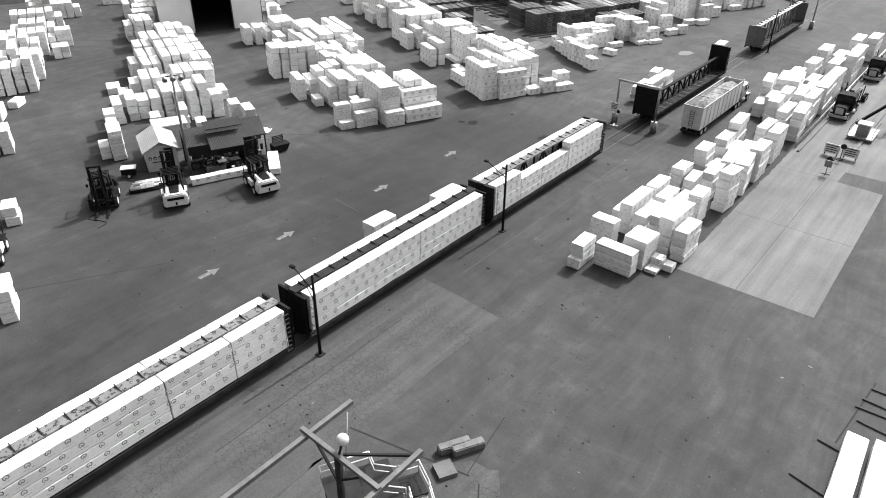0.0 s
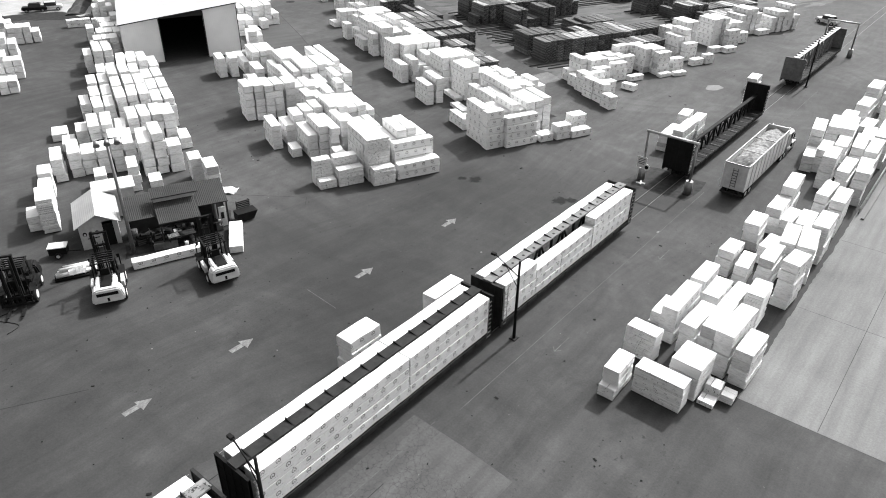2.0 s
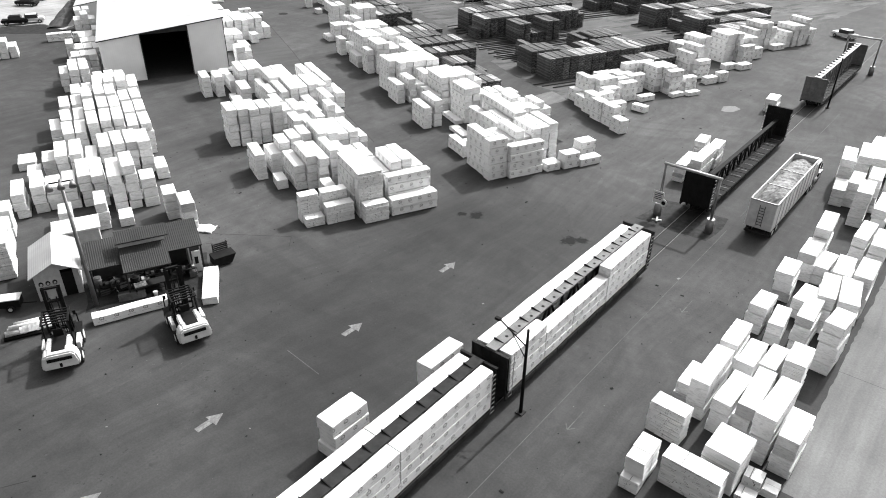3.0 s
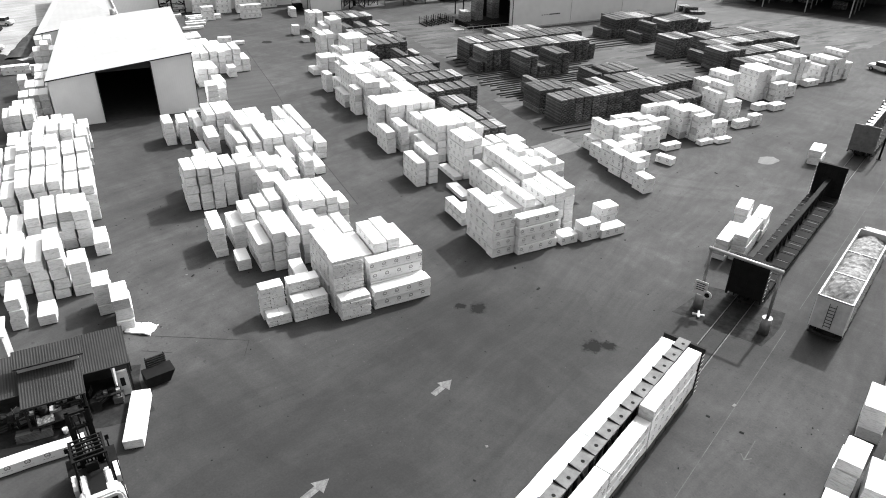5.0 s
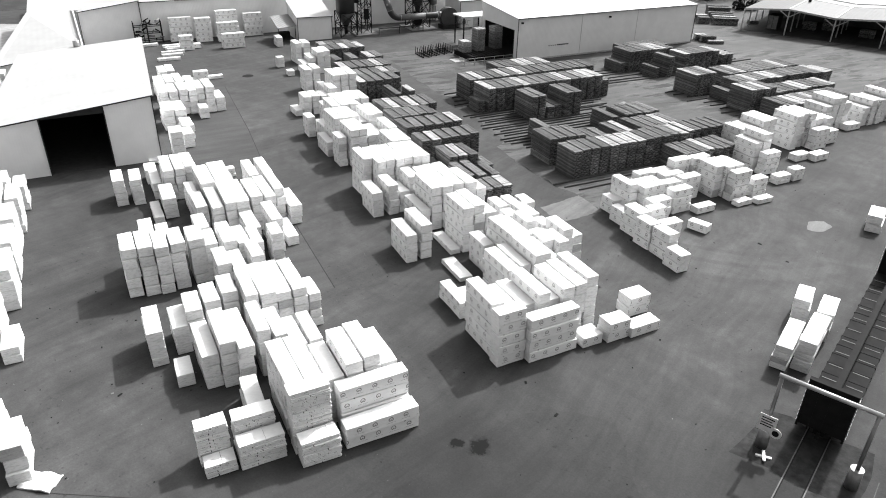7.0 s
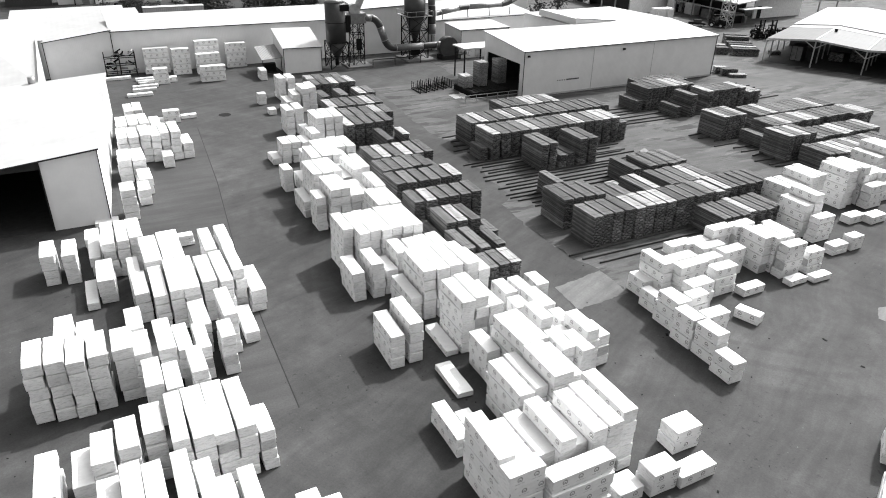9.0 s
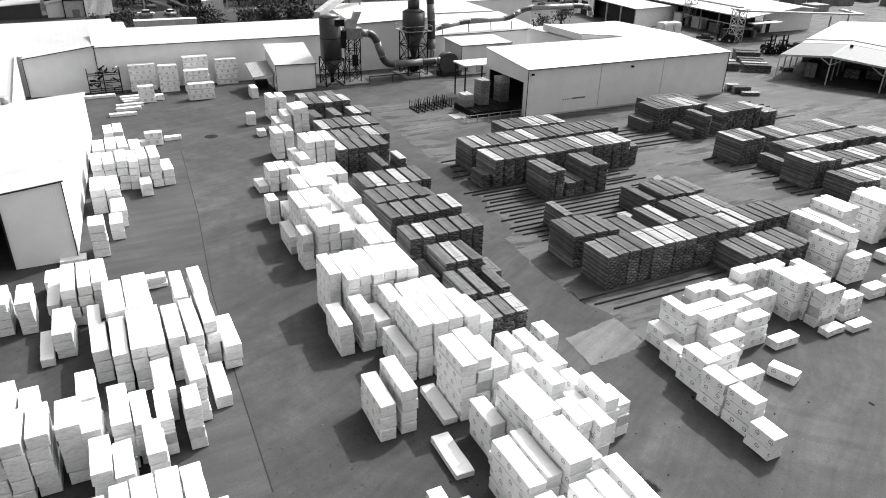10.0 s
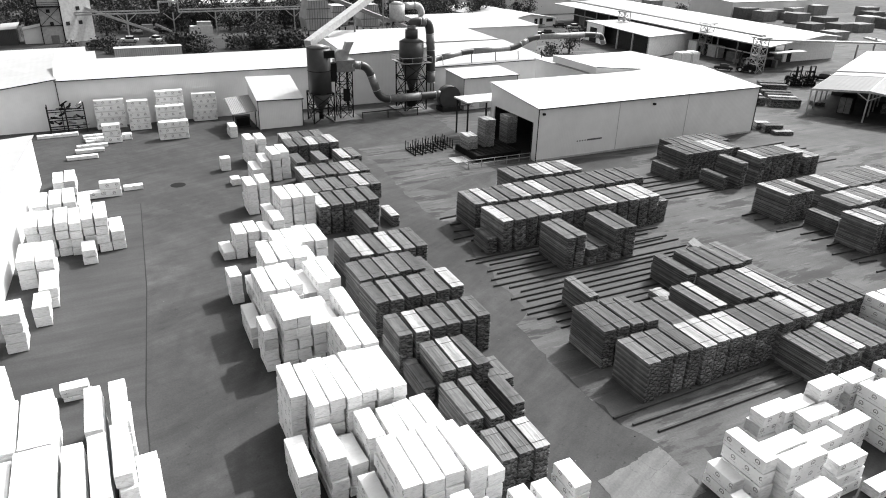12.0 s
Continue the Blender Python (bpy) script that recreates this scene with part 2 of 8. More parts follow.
M = {
    "asphalt": ground_material("asphalt", 0.98),
    "asphalt_new": ground_material("resurfaced_asphalt", 0.88),
    "wrap": wrap_material("plain_wrap"),
    "print": wrap_material("printed_wrap", 0.175),
    "print_small": wrap_material("small_printed_wrap", 0.085),
    "wrap_end": wrap_material("gathered_wrap", 0.0, True),
    "boards": board_material("weathered_boards", 0.14, 0.21, 0.23, 0.55),
    # same boards toned darker: shade on the pack ends put into colour
    "board_ends": board_material("board_ends", 0.11, 0.16, 0.17, 0.97),
    # copy for the top course, toned apart for the sun on it
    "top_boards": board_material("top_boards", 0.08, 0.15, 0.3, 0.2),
    "pale_boards": board_material("pale_boards", 0.2, 0.35, 0.45),
    "batten": plain("batten_wood", 0.06, 0.85),
    "concrete": slab_material("concrete", 0.105, 0.155, 0.0, 0.1),
    "patch": slab_material("cracked_asphalt", 0.052, 0.074, 0.8, 0.3, 0.5),
    "worn": slab_material("worn_asphalt", 0.042, 0.08, 0.0, 0.12),
    "paving": slab_material("old_paving", 0.09, 0.14, 0.9, 0.25, 2.6),
    "yard_slab": slab_material("old_yard_paving", 0.052, 0.098, 0.0, 0.09, 0.67, True, 0.9),
    "swept": slab_material("swept_asphalt", 0.042, 0.064, 0.0, 0.1, 0.67, True),
    "pale_gravel": slab_material("pale_gravel", 0.2, 0.36, 0.0, 0.12),
    "gravel": slab_material("gravel", 0.035, 0.065, 0.0, 0.08),
    # oily dark ground; also the painted shade under the workshop
    "oil": slab_material("oil_and_shade_asphalt", 0.006, 0.034, 0.0, 1.2),
    "repaved": slab_material("repaved_asphalt", 0.03, 0.046, 0.0, 0.25),
    "white_line": slab_material("worn_line_paint", 0.08, 0.2, 0.0, 2.5),
    "faint_line": slab_material("faded_line_paint", 0.045, 0.1, 0.0, 0.7),
    "white_wall": ribbed("white_wall_sheet", 0.7, 0.3, 0, 0.5, 0.12, 0.004),
    "white_wall_y": ribbed("white_wall_sheet_y", 0.7, 0.3, 1, 0.5, 0.12, 0.004),
    "white_roof": ribbed("white_roof_sheet", 0.35, 1.0, 0, 0.5, 0.12, 0.004),
    "tin_roof": ribbed("weathered_tin_roof", 0.34, 0.22, 0, 0.6, 0.3, 0.01),
    "grey_roof": ribbed("grey_roof_sheet", 0.2, 0.3, 0),
    "dark_roof": ribbed("dark_roof_sheet", 0.04, 0.17, 0, 0.7, 0.4, 0.016),
    "ribbed_pale": ribbed("ribbed_trailer_side", 0.62, 0.22, 1, 0.4, 0.2, 0.04),
    "ribbed_pale_x": ribbed("ribbed_pale_sheet", 0.4, 0.5, 0, 0.5, 0.3, 0.05),
    "dark_wall": ribbed("dark_wall_sheet", 0.05, 0.4, 0),
    "dark_wall_y": ribbed("dark_wall_sheet_y", 0.05, 0.4, 1),
    "white_wall_flat": plain("white_wall_board", 0.8, 0.6, 0.0, 0.15),
    "dark_roof_pale": ribbed("weathered_roof_sheet", 0.035, 0.9, 0, 0.6, 0.4, 0.02),
    "silo": plain("dark_painted_steel", 0.045, 0.45, 0.1, 0.3, 0.6),
    "trim": plain("dark_trim", 0.025, 0.8),
    "black": plain("black_steel", 0.01, 0.8, 0.0, 0.4),
    "dark": plain("dark_steel", 0.026, 0.8, 0.0, 0.4),
    "steel": plain("grey_steel", 0.22, 0.45, 0.5, 0.3),
    "girder": plain("painted_girder", 0.13, 0.7, 0.0, 0.4),
    "duct_grey": plain("weathered_duct_steel", 0.16, 0.5, 0.2, 0.3),
    "galv": plain("galvanised_steel", 0.42, 0.4, 0.6, 0.25),
    "rust": peeling("peeling_steel_top", 0.18, 0.02),
    "white": plain("white_paint", 0.58, 0.4, 0.0, 0.2),
    "pale": plain("pale_paint", 0.45, 0.45, 0.0, 0.25),
    "rubber": plain("rubber", 0.015, 0.8),
    "rail": plain("rail_steel", 0.1, 0.6, 0.0, 0.4),
    "chips": plain("wood_chips", 0.3, 0.95, 0.0, 0.5, 3.0),
    "glass": plain("dark_glass", 0.02, 0.08, 0.0, 0.1),
    "leaf": plain("foliage", 0.04, 0.7, 0.0, 0.6, 3.0),
    "bark": plain("bark", 0.06, 0.9, 0.0, 0.5, 3.0),
    "dirt": slab_material("dirt", 0.02, 0.05, 0.0, 0.2),
    # near-black colour painting the shade inside open buildings
    "dark_room": plain("interior_shade", 0.05, 0.9),
}

# ---- mesh helpers ----


def add_box(bm, x0, x1, y0, y1, z0, z1, m=None, mat=0):
    vs = [bm.verts.new((m @ Vector(p)) if m is not None else p) for p in
          ((x0, y0, z0), (x1, y0, z0), (x1, y1, z0), (x0, y1, z0), (x0, y0, z1), (x1, y0, z1), (x1, y1, z1), (x0, y1, z1))]
    for f in ((3, 2, 1, 0), (4, 5, 6, 7), (0, 1, 5, 4), (1, 2, 6, 5), (2, 3, 7, 6), (3, 0, 4, 7)):
        bm.faces.new([vs[i] for i in f]).material_index = mat


def add_beam(bm, a, b, w, h=None, mat=0):
    """A bar of rectangular section from a to b."""
    a, b = Vector(a), Vector(b)
    d = b - a
    q = d.to_track_quat("Y", "Z").to_matrix().to_4x4()
    h = h or w
    add_box(bm, -w / 2, w / 2, 0, d.length, -h / 2, h / 2, Matrix.Translation(a) @ q, mat)


def add_tube(bm, a, b, r, r2=None, n=12, mat=0, caps=True):
    a, b = Vector(a), Vector(b)
    d = b - a
    q = Matrix.Translation(a) @ d.to_track_quat("Z", "Y").to_matrix().to_4x4()
    r2 = r if r2 is None else r2
    lo = [bm.verts.new(q @ Vector((r * math.cos(k * 2 * math.pi / n), r * math.sin(k * 2 * math.pi / n), 0))) for k in range(n)]
    hi = [bm.verts.new(q @ Vector((r2 * math.cos(k * 2 * math.pi / n), r2 * math.sin(k * 2 * math.pi / n), d.length))) for k in range(n)]
    for k in range(n):
        f = bm.faces.new((lo[k], lo[(k + 1) % n], hi[(k + 1) % n], hi[k]))
        f.smooth, f.material_index = True, mat
    if caps:
        bm.faces.new(lo[::-1]).material_index = mat
        bm.faces.new(hi).material_index = mat


def add_prism(bm, outline, y0, y1, mat=0):
    """Outline of (x, z) points, drawn out along y."""
    a = [bm.verts.new((x, y0, z)) for x, z in outline]
    b = [bm.verts.new((x, y1, z)) for x, z in outline]
    n = len(a)
    for k in range(n):
        bm.faces.new((a[k], a[(k + 1) % n], b[(k + 1) % n], b[k])).material_index = mat
    bm.faces.new(a[::-1]).material_index = mat
    bm.faces.new(b).material_index = mat


def mesh_of(name, bm, mats):
    bmesh.ops.recalc_face_normals(bm, faces=bm.faces)
    me = bpy.data.meshes.new(name)
    bm.to_mesh(me)
    bm.free()
    for k in (mats if isinstance(mats, (list, tuple)) else [mats]):
        me.materials.append(M[k])
    return me


def part(name, bm, mats, parent, label=""):
    ob = new(name, mesh_of(name, bm, mats) if isinstance(bm, bmesh.types.BMesh) else bm)
    ob.parent = parent
    return tagged(ob, label)


def thing(name, bm, mats, label, category, group="", kind="", m=None):
    ob = new(name, mesh_of(name, bm, mats) if isinstance(bm, bmesh.types.BMesh) else bm)
    if m is not None:
        ob.matrix_world = m
    return tagged(ob, label, category, group, kind)


def empty(name, label, category, group="", kind="", m=None):
    ob = new(name)
    if m is not None:
        ob.matrix_world = m
    return tagged(ob, label, category, group, kind)


def box(x0, x1, y0, y1, z0, z1, mat=0):
    bm = bmesh.new()
    add_box(bm, x0, x1, y0, y1, z0, z1, None, mat)
    return bm


def beam(a, b, w, h=None):
    bm = bmesh.new()
    add_beam(bm, a, b, w, h)
    return bm


def tube(a, b, r, r2=None, n=12):
    bm = bmesh.new()
    add_tube(bm, a, b, r, r2, n)
    return bm


# the stacks and buildings stand in a grid turned against the track


def yard(u, v, z=0.0, turn=0.0):
    """A pose in the yard's grid: u along the long fronts, v away from them."""
    return pose(u * UX - v * UY, u * UY + v * UX, z, 0, 0, YARD + turn)


def xy(u, v):
    return (u * UX - v * UY, u * UY + v * UX)


# ---- ground ----


def sheet(name, points, z, mat, label, category="paving", ragged=0.0):
    """A flat piece of surface from a few corners, 3 cm thick; ragged: how far its edge wanders."""
    if ragged:
        pts = []
        for a, b in zip(points, points[1:] + points[:1]):
            d = math.hypot(b[0] - a[0], b[1] - a[1])
            k = max(1, min(60, int(d / (ragged * 1.5))))
            pts += [(a[0] + (b[0] - a[0]) * i / k, a[1] + (b[1] - a[1]) * i / k) for i in range(k)]
        wander = [noise.noise_vector(Vector((x, y, 3.0)) * 0.35 / ragged) + noise.noise_vector(Vector((x, y, 8.0)) * 1.1 / ragged) * 0.5 for x, y in pts]
        points = [(x + w.x * ragged, y + w.y * ragged) for (x, y), w in zip(pts, wander)]
    bm = bmesh.new()
    top = [bm.verts.new((x, y, z)) for x, y in points]
    low = [bm.verts.new((x, y, -0.03)) for x, y in points]
    n = len(top)
    bm.faces.new(top)
    for k in range(n):
        bm.faces.new((low[k], low[(k + 1) % n], top[(k + 1) % n], top[k]))
    return thing(name, bm, mat, label, category, "", "structure")


bm = bmesh.new()
bmesh.ops.create_grid(bm, x_segments=40, y_segments=40, size=2500)
thing("ground", bm, "asphalt", "dark worn asphalt of the lumber yard", "ground", "", "structure")


# ---- packs of lumber ----
def add_battens(bm, w, l, mat):
    """Two cross timbers under a pack, 5 cm high."""
    for s in (-0.3, 0.3):
        if l >= w:
            add_box(bm, -w / 2 + 0.02, w / 2 - 0.02, s * l - 0.05, s * l + 0.05, -0.05, 0.0, None, mat)
        else:
            add_box(bm, s * w - 0.05, s * w + 0.05, -l / 2 + 0.02, l / 2 - 0.02, -0.05, 0.0, None, mat)


def wrapped_mesh(w, l, h, seed, printed="print"):
    """A wrapped bundle: soft edges, slightly uneven faces; print on the long sides. Origin at the middle of the base."""
    r = 0.045
    bm = bmesh.new()
    uvl = bm.loops.layers.uv.new("UVMap")

    def cuts(s):
        k = max(1, round(s / 1.1))
        return [-s / 2, -s / 2 + r] + [-s / 2 + s * i / k for i in range(1, k)] + [s / 2 - r, s / 2]
    xs, ys, zs = cuts(w), cuts(l), [z + h / 2 for z in cuts(h)]
    half = Vector((w / 2 - r, l / 2 - r, h / 2 - r))
    verts = {}

    def vert(i, j, k):
        if (i, j, k) not in verts:
            p = Vector((xs[i], ys[j], zs[k] - h / 2))
            q = Vector([max(-half[a], min(half[a], p[a])) for a in range(3)])
            d = p - q
            if d.length > 0:
                p = q + d.normalized() * r
            p += noise.noise_vector(p * 0.9 + Vector((seed * 7.3, seed * 3.1, seed))) * 0.038
            p += noise.noise_vector(p * 3.1 + Vector((seed * 1.3, 0, seed))) * 0.015
            verts[(i, j, k)] = bm.verts.new((p.x, p.y, p.z + h / 2))
        return verts[(i, j, k)]

    def face(ids, side):
        f = bm.faces.new([vert(*c) for c in ids])
        f.material_index = side
        for lp, (i, j, k) in zip(f.loops, ids):
            lp[uvl].uv = ((ys[j] if l >= w else xs[i]) + seed * 0.37, zs[k])
    nx, ny, nz = len(xs) - 1, len(ys) - 1, len(zs) - 1
    long_y = l >= w
    for i in range(nx):
        for j in range(ny):
            face(((i, j, nz), (i + 1, j, nz), (i + 1, j + 1, nz), (i, j + 1, nz)), 0)
            face(((i, j, 0), (i, j + 1, 0), (i + 1, j + 1, 0), (i + 1, j, 0)), 0)
    for j in range(ny):
        for k in range(nz):
            face(((0, j, k), (0, j, k + 1), (0, j + 1, k + 1), (0, j + 1, k)), 1 if long_y else 3)
            face(((nx, j, k), (nx, j + 1, k), (nx, j + 1, k + 1), (nx, j, k + 1)), 1 if long_y else 3)
    for i in range(nx):
        for k in range(nz):
            face(((i, 0, k), (i + 1, 0, k), (i + 1, 0, k + 1), (i, 0, k + 1)), 3 if long_y else 1)
            face(((i, ny, k), (i, ny, k + 1), (i + 1, ny, k + 1), (i + 1, ny, k)), 3 if long_y else 1)
    add_battens(bm, w, l, 2)
    return mesh_of("wrapped_pack", bm, ["wrap", printed, "batten", "wrap_end"])


def thin_mesh(w, l, h, seed):
    """A flat bundle of three or four thin wrapped courses, each of two uneven lengths with a gap below it."""
    rng = random.Random(seed)
    bm = bmesh.new()
    n = max(2, round(h / 0.1))
    step = h / n
    along_x = w > l
    for c in range(n):
        z = c * step
        a = max(w, l) / 2
        cut = rng.uniform(-0.5, 0.5) * a
        for lo, hi in ((-a, cut - 0.012), (cut + 0.012, a)):
            e, f = rng.uniform(-0.03, 0.02), rng.uniform(-0.03, 0.02)
            b = min(w, l) / 2
            z0, z1 = z + rng.uniform(0.012, 0.03), z + step - rng.uniform(0.0, 0.008)
            if along_x:
                add_box(bm, lo - e, hi + f, -b + e, b - f, z0, z1)
            else:
                add_box(bm, -b + e, b - f, lo - e, hi + f, z0, z1)
    # added dark core: its colour paints the shade in the course gaps
    if along_x:
        add_box(bm, -w / 2 + 0.06, w / 2 - 0.06, -l / 2 + 0.05, l / 2 - 0.05, 0.0, h - 0.02, None, 1)
    else:
        add_box(bm, -w / 2 + 0.05, w / 2 - 0.05, -l / 2 + 0.06, l / 2 - 0.06, 0.0, h - 0.02, None, 1)
    bmesh.ops.bevel(bm, geom=[e for e in bm.edges if e.link_faces and e.link_faces[0].material_index == 0], offset=0.012, segments=1, affect="EDGES")
    bmesh.ops.recalc_face_normals(bm, faces=bm.faces)
    bm.normal_update()
    uvl = bm.loops.layers.uv.new("UVMap")
    for f in bm.faces:
        if f.material_index == 0 and abs(f.normal.y if along_x else f.normal.x) > 0.9:
            f.material_index = 2
        for lp in f.loops:
            lp[uvl].uv = ((lp.vert.co.x if along_x else lp.vert.co.y) + seed * 0.37, lp.vert.co.z)
    return mesh_of("thin_bundle", bm, ["wrap", "batten", "print_small"])


def board_mesh(w, l, h, seed, top, wood="boards"):
    """A pack of rough boards laid in courses, single boards told apart; top: the topmost course takes a copy toned for
    the sun on it, some packs pale; the ends take a darker copy for their shade.
    """
    rng = random.Random(seed)
    bm = bmesh.new()
    courses = max(6, round(h / 0.075))
    step = h / courses
    for c in range(courses):
        z, x = c * step, -w / 2 + rng.uniform(0.0, 0.05)
        last = c == courses - 1
        while x < w / 2 - 0.06:
            bw = min(rng.uniform(0.13, 0.21), w / 2 - x)
            e = rng.uniform(-0.035, 0.035)
            lift = rng.uniform(0, 0.02) if last else 0
            k = len(bm.faces)
            gap = 0.012 if last else 0.026
            add_box(bm, x, x + bw - gap, -l / 2 + e, l / 2 + e, z, z + step - 0.03 + lift, None, 1 if last and top else 0)
            bm.faces.ensure_lookup_table()
            bm.faces[k + 2].material_index = bm.faces[k + 4].material_index = 3
            x += bw
    if top:
        for y in (-0.32, 0.3):
            add_box(bm, -w / 2 - 0.01, w / 2 + 0.01, y * l, y * l + 0.045, h - 0.005, h + 0.012, None, 2)
    add_battens(bm, w, l, 2)
    return mesh_of("board_pack", bm, [wood, "top_boards" if wood == "boards" else wood, "batten", "board_ends" if wood == "boards" else wood])


PROTO = {}
WORDS = {1: "a single", 2: "two", 3: "three", 4: "four", 5: "five", 6: "six"}


def pack_mesh(kind, w, l, h, variant, top=False):
    """The shared mesh of a pack with its two battens, origin at the middle of the base."""
    key = (kind, round(w, 2), round(l, 1), round(h, 2), variant, top)
    if key not in PROTO:
        PROTO[key] = wrapped_mesh(w, l, h - 0.05, variant * 3 + len(PROTO)) if kind == "wrap" else thin_mesh(w, l, h - 0.01, variant * 3 + len(PROTO)) if kind == "thin" else board_mesh(w - 0.1, l, h - 0.05, variant + len(PROTO), top, "pale_boards" if kind == "fresh" else "boards")
    return PROTO[key]


RNG = random.Random(11)


FAR = []  # poses and meshes of the far packs, joined at the end of the file


def stack_at(m, l, n, w=1.18, h=0.98, kind="wrap", group="", z0=0.0, where="", far=False, snug=False):
    """A stack of n packs, one on another; m: the middle of its foot."""
    long_side = max(l, w)
    size = "short " if long_side < 2.8 else ("long " if long_side > 4.4 else "")
    if kind == "wrap":
        text = f"{WORDS[n]} {size}white-wrapped lumber pack{'s, stacked' if n > 1 else ''}{where}"
    elif kind == "thin":
        text = f"{'tall' if n > 9 else 'low'} stack of thin white-wrapped lumber bundles"
    else:
        text = f"{WORDS[n]} {'fresh pale' if kind == 'fresh' else 'weathered rough-sawn'} board pack{'s, stacked' if n > 1 else ''}"
    foot = m @ Matrix.Translation((0, 0, z0))
    top = None if far else empty("board_stack" if kind in ("boards", "fresh") else "lumber_stack", text, "lumber stack", group, m=foot)
    for k in range(n):
        j = 0.065 if n > 1 and kind == "wrap" else 0.03
        j = 0.012 if snug else j
        me = pack_mesh(kind, w, l, h, RNG.randrange(3), k == n - 1)
        local = pose(RNG.uniform(-j, j), RNG.uniform(-j, j) * 1.6, k * h + 0.05, 0, 0, RNG.uniform(-1.3, 1.3) * (0.1 if snug else 1))
        if far:
            FAR.append((me, foot @ local))
            continue
        ob = new("pack", me)
        ob.parent = top
        ob.matrix_local = local
        if kind in ("boards", "thin", "fresh"):
            tagged(ob, kind="stuff")
    return top


def column(u, v, l, n, w=1.18, h=0.98, kind="wrap", turn=0.0, group="", z0=0.0, where="", far=False):
    """A stack in the yard's grid; u, v: the corner nearest to the track and to the left of the front."""
    return stack_at(yard(u + w / 2, v + l / 2, 0, turn), l, n, w, h, kind, group, z0, where, far)


def row(u, v, l, heights, pitch=1.32, w=1.18, h=0.98, kind="wrap", group="", where="", far=False):
    """Stacks side by side along u; one digit for each stack's bundles, 0 for a gap."""
    for i, c in enumerate(heights):
        if c != "0":
            j = 0.4 if far else 0.16
            column(u + i * pitch + RNG.uniform(-0.04, 0.04), v + RNG.uniform(-j, j), l, int(c), w, h, kind, RNG.uniform(-1.2, 1.2), group, 0.0, where, far)


def placed(x, y, l, n, w=1.2, turn=0.0, h=0.98, group="", z0=0.0, where="", far=False, snug=False, kind="wrap"):
    """A stack beside the track; x, y: the middle of its foot, long side along the track."""
    return stack_at(pose(x, y, 0, 0, 0, turn), l, n, w, h, kind, group, z0, where, far, snug)

# ---- the stacks of wrapped bundles ----
G = "wrapped lumber bundles in the middle rows"
# block A, front: bundles laid across
column(25.4, 77.8, 1.15, 3, 1.95, 0.33, "thin", group=G)
column(25.3, 79.05, 1.15, 9, 1.95, 0.33, "thin", group=G)
column(27.55, 77.6, 1.2, 6, 2.9, 0.33, "thin", group=G)
column(27.6, 79.0, 1.2, 9, 2.6, 0.33, "thin", group=G)
column(31.1, 76.1, 1.2, 6, 2.55, 0.33, "thin", group=G)
column(31.0, 77.5, 1.2, 15, 2.6, 0.33, "thin", group=G)
column(34.1, 76.4, 1.15, 2, 5.2, group=G)
column(34.3, 77.7, 1.15, 4, 4.9, group=G)
row(31.0, 78.9, 5.0, "55", group=G)
row(33.9, 79.2, 4.4, "4554", group=G)
row(28.9, 80.6, 4.0, "2", group=G)
# block A, rows behind one another
column(23.76, 122.21, 3.5, 4, 1.18, 0.78, group=G)
column(25.58, 121.78, 3.57, 4, 1.18, 0.76, group=G)
column(27.79, 122.47, 4.38, 2, 1.01, 1.02, group=G)
column(27.53, 127.14, 2.55, 2, 1.3, 0.95, group=G)
column(29.1, 121.4, 5.1, 4, 1.1, 0.93, group=G)
column(30.3, 121.4, 4.9, 4, 1.03, 0.93, group=G)
column(31.42, 121.9, 4.6, 4, 1.2, 0.93, group=G)
column(32.2, 116.1, 5.5, 4, 1.48, 0.93, group=G)
column(33.8, 116.2, 6.0, 4, 1.85, 0.93, group=G)
column(35.6, 125.6, 1.0, 3, 1.9, 0.4, group=G)
column(32.3, 110.3, 5.6, 4, 1.1, 0.83, group=G)
column(33.5, 109.9, 5.9, 4, 1.08, 0.95, group=G)
column(34.67, 109.8, 6.0, 4, 1.3, 0.95, group=G)
column(36.2, 110.1, 5.1, 4, 1.2, 0.98, group=G)
column(37.5, 116.3, 5.0, 4, 1.05, 0.93, group=G)
column(39.0, 116.3, 5.0, 4, 1.05, 0.93, group=G)
column(37.55, 109.9, 5.9, 4, 1.05, 0.95, group=G)
column(38.9, 111.1, 5.0, 4, 1.0, 0.98, group=G)
column(39.98, 109.9, 4.8, 3, 1.25, 0.76, group=G)
column(34.6, 105.4, 4.1, 3, 1.28, 0.93, group=G)
column(36.78, 104.5, 4.5, 4, 1.06, 0.93, group=G)
column(38.4, 105.4, 4.5, 1, 1.15, 1.08, group=G)
column(28.25, 116.79, 4.26, 3, 1.39, 0.81, group=G)
column(27.04, 116.15, 4.45, 1, 0.99, 0.75, group=G)
column(30.77, 114.99, 4.86, 3, 0.95, 0.9, group=G)
column(30.91, 112.1, 4.18, 3, 1.17, 0.97, group=G)
column(23.23, 101.85, 3.44, 5, 1.18, 0.96, group=G)
column(24.6, 101.6, 3.52, 5, 1.21, 0.96, group=G)
column(25.87, 101.35, 3.44, 5, 1.15, 0.94, group=G)
column(27.17, 101.5, 3.3, 5, 1.21, 0.94, group=G)
column(28.78, 101.87, 2.99, 5, 1.41, 0.92, group=G)
column(30.07, 101.8, 3.17, 4, 1.15, 0.97, group=G)
column(25.06, 105.55, 3.26, 4, 1.22, 1.07, group=G)
column(26.55, 105.25, 2.97, 4, 1.1, 0.93, group=G)
column(29.85, 104.99, 3.28, 4, 1.15, 1.0, group=G)
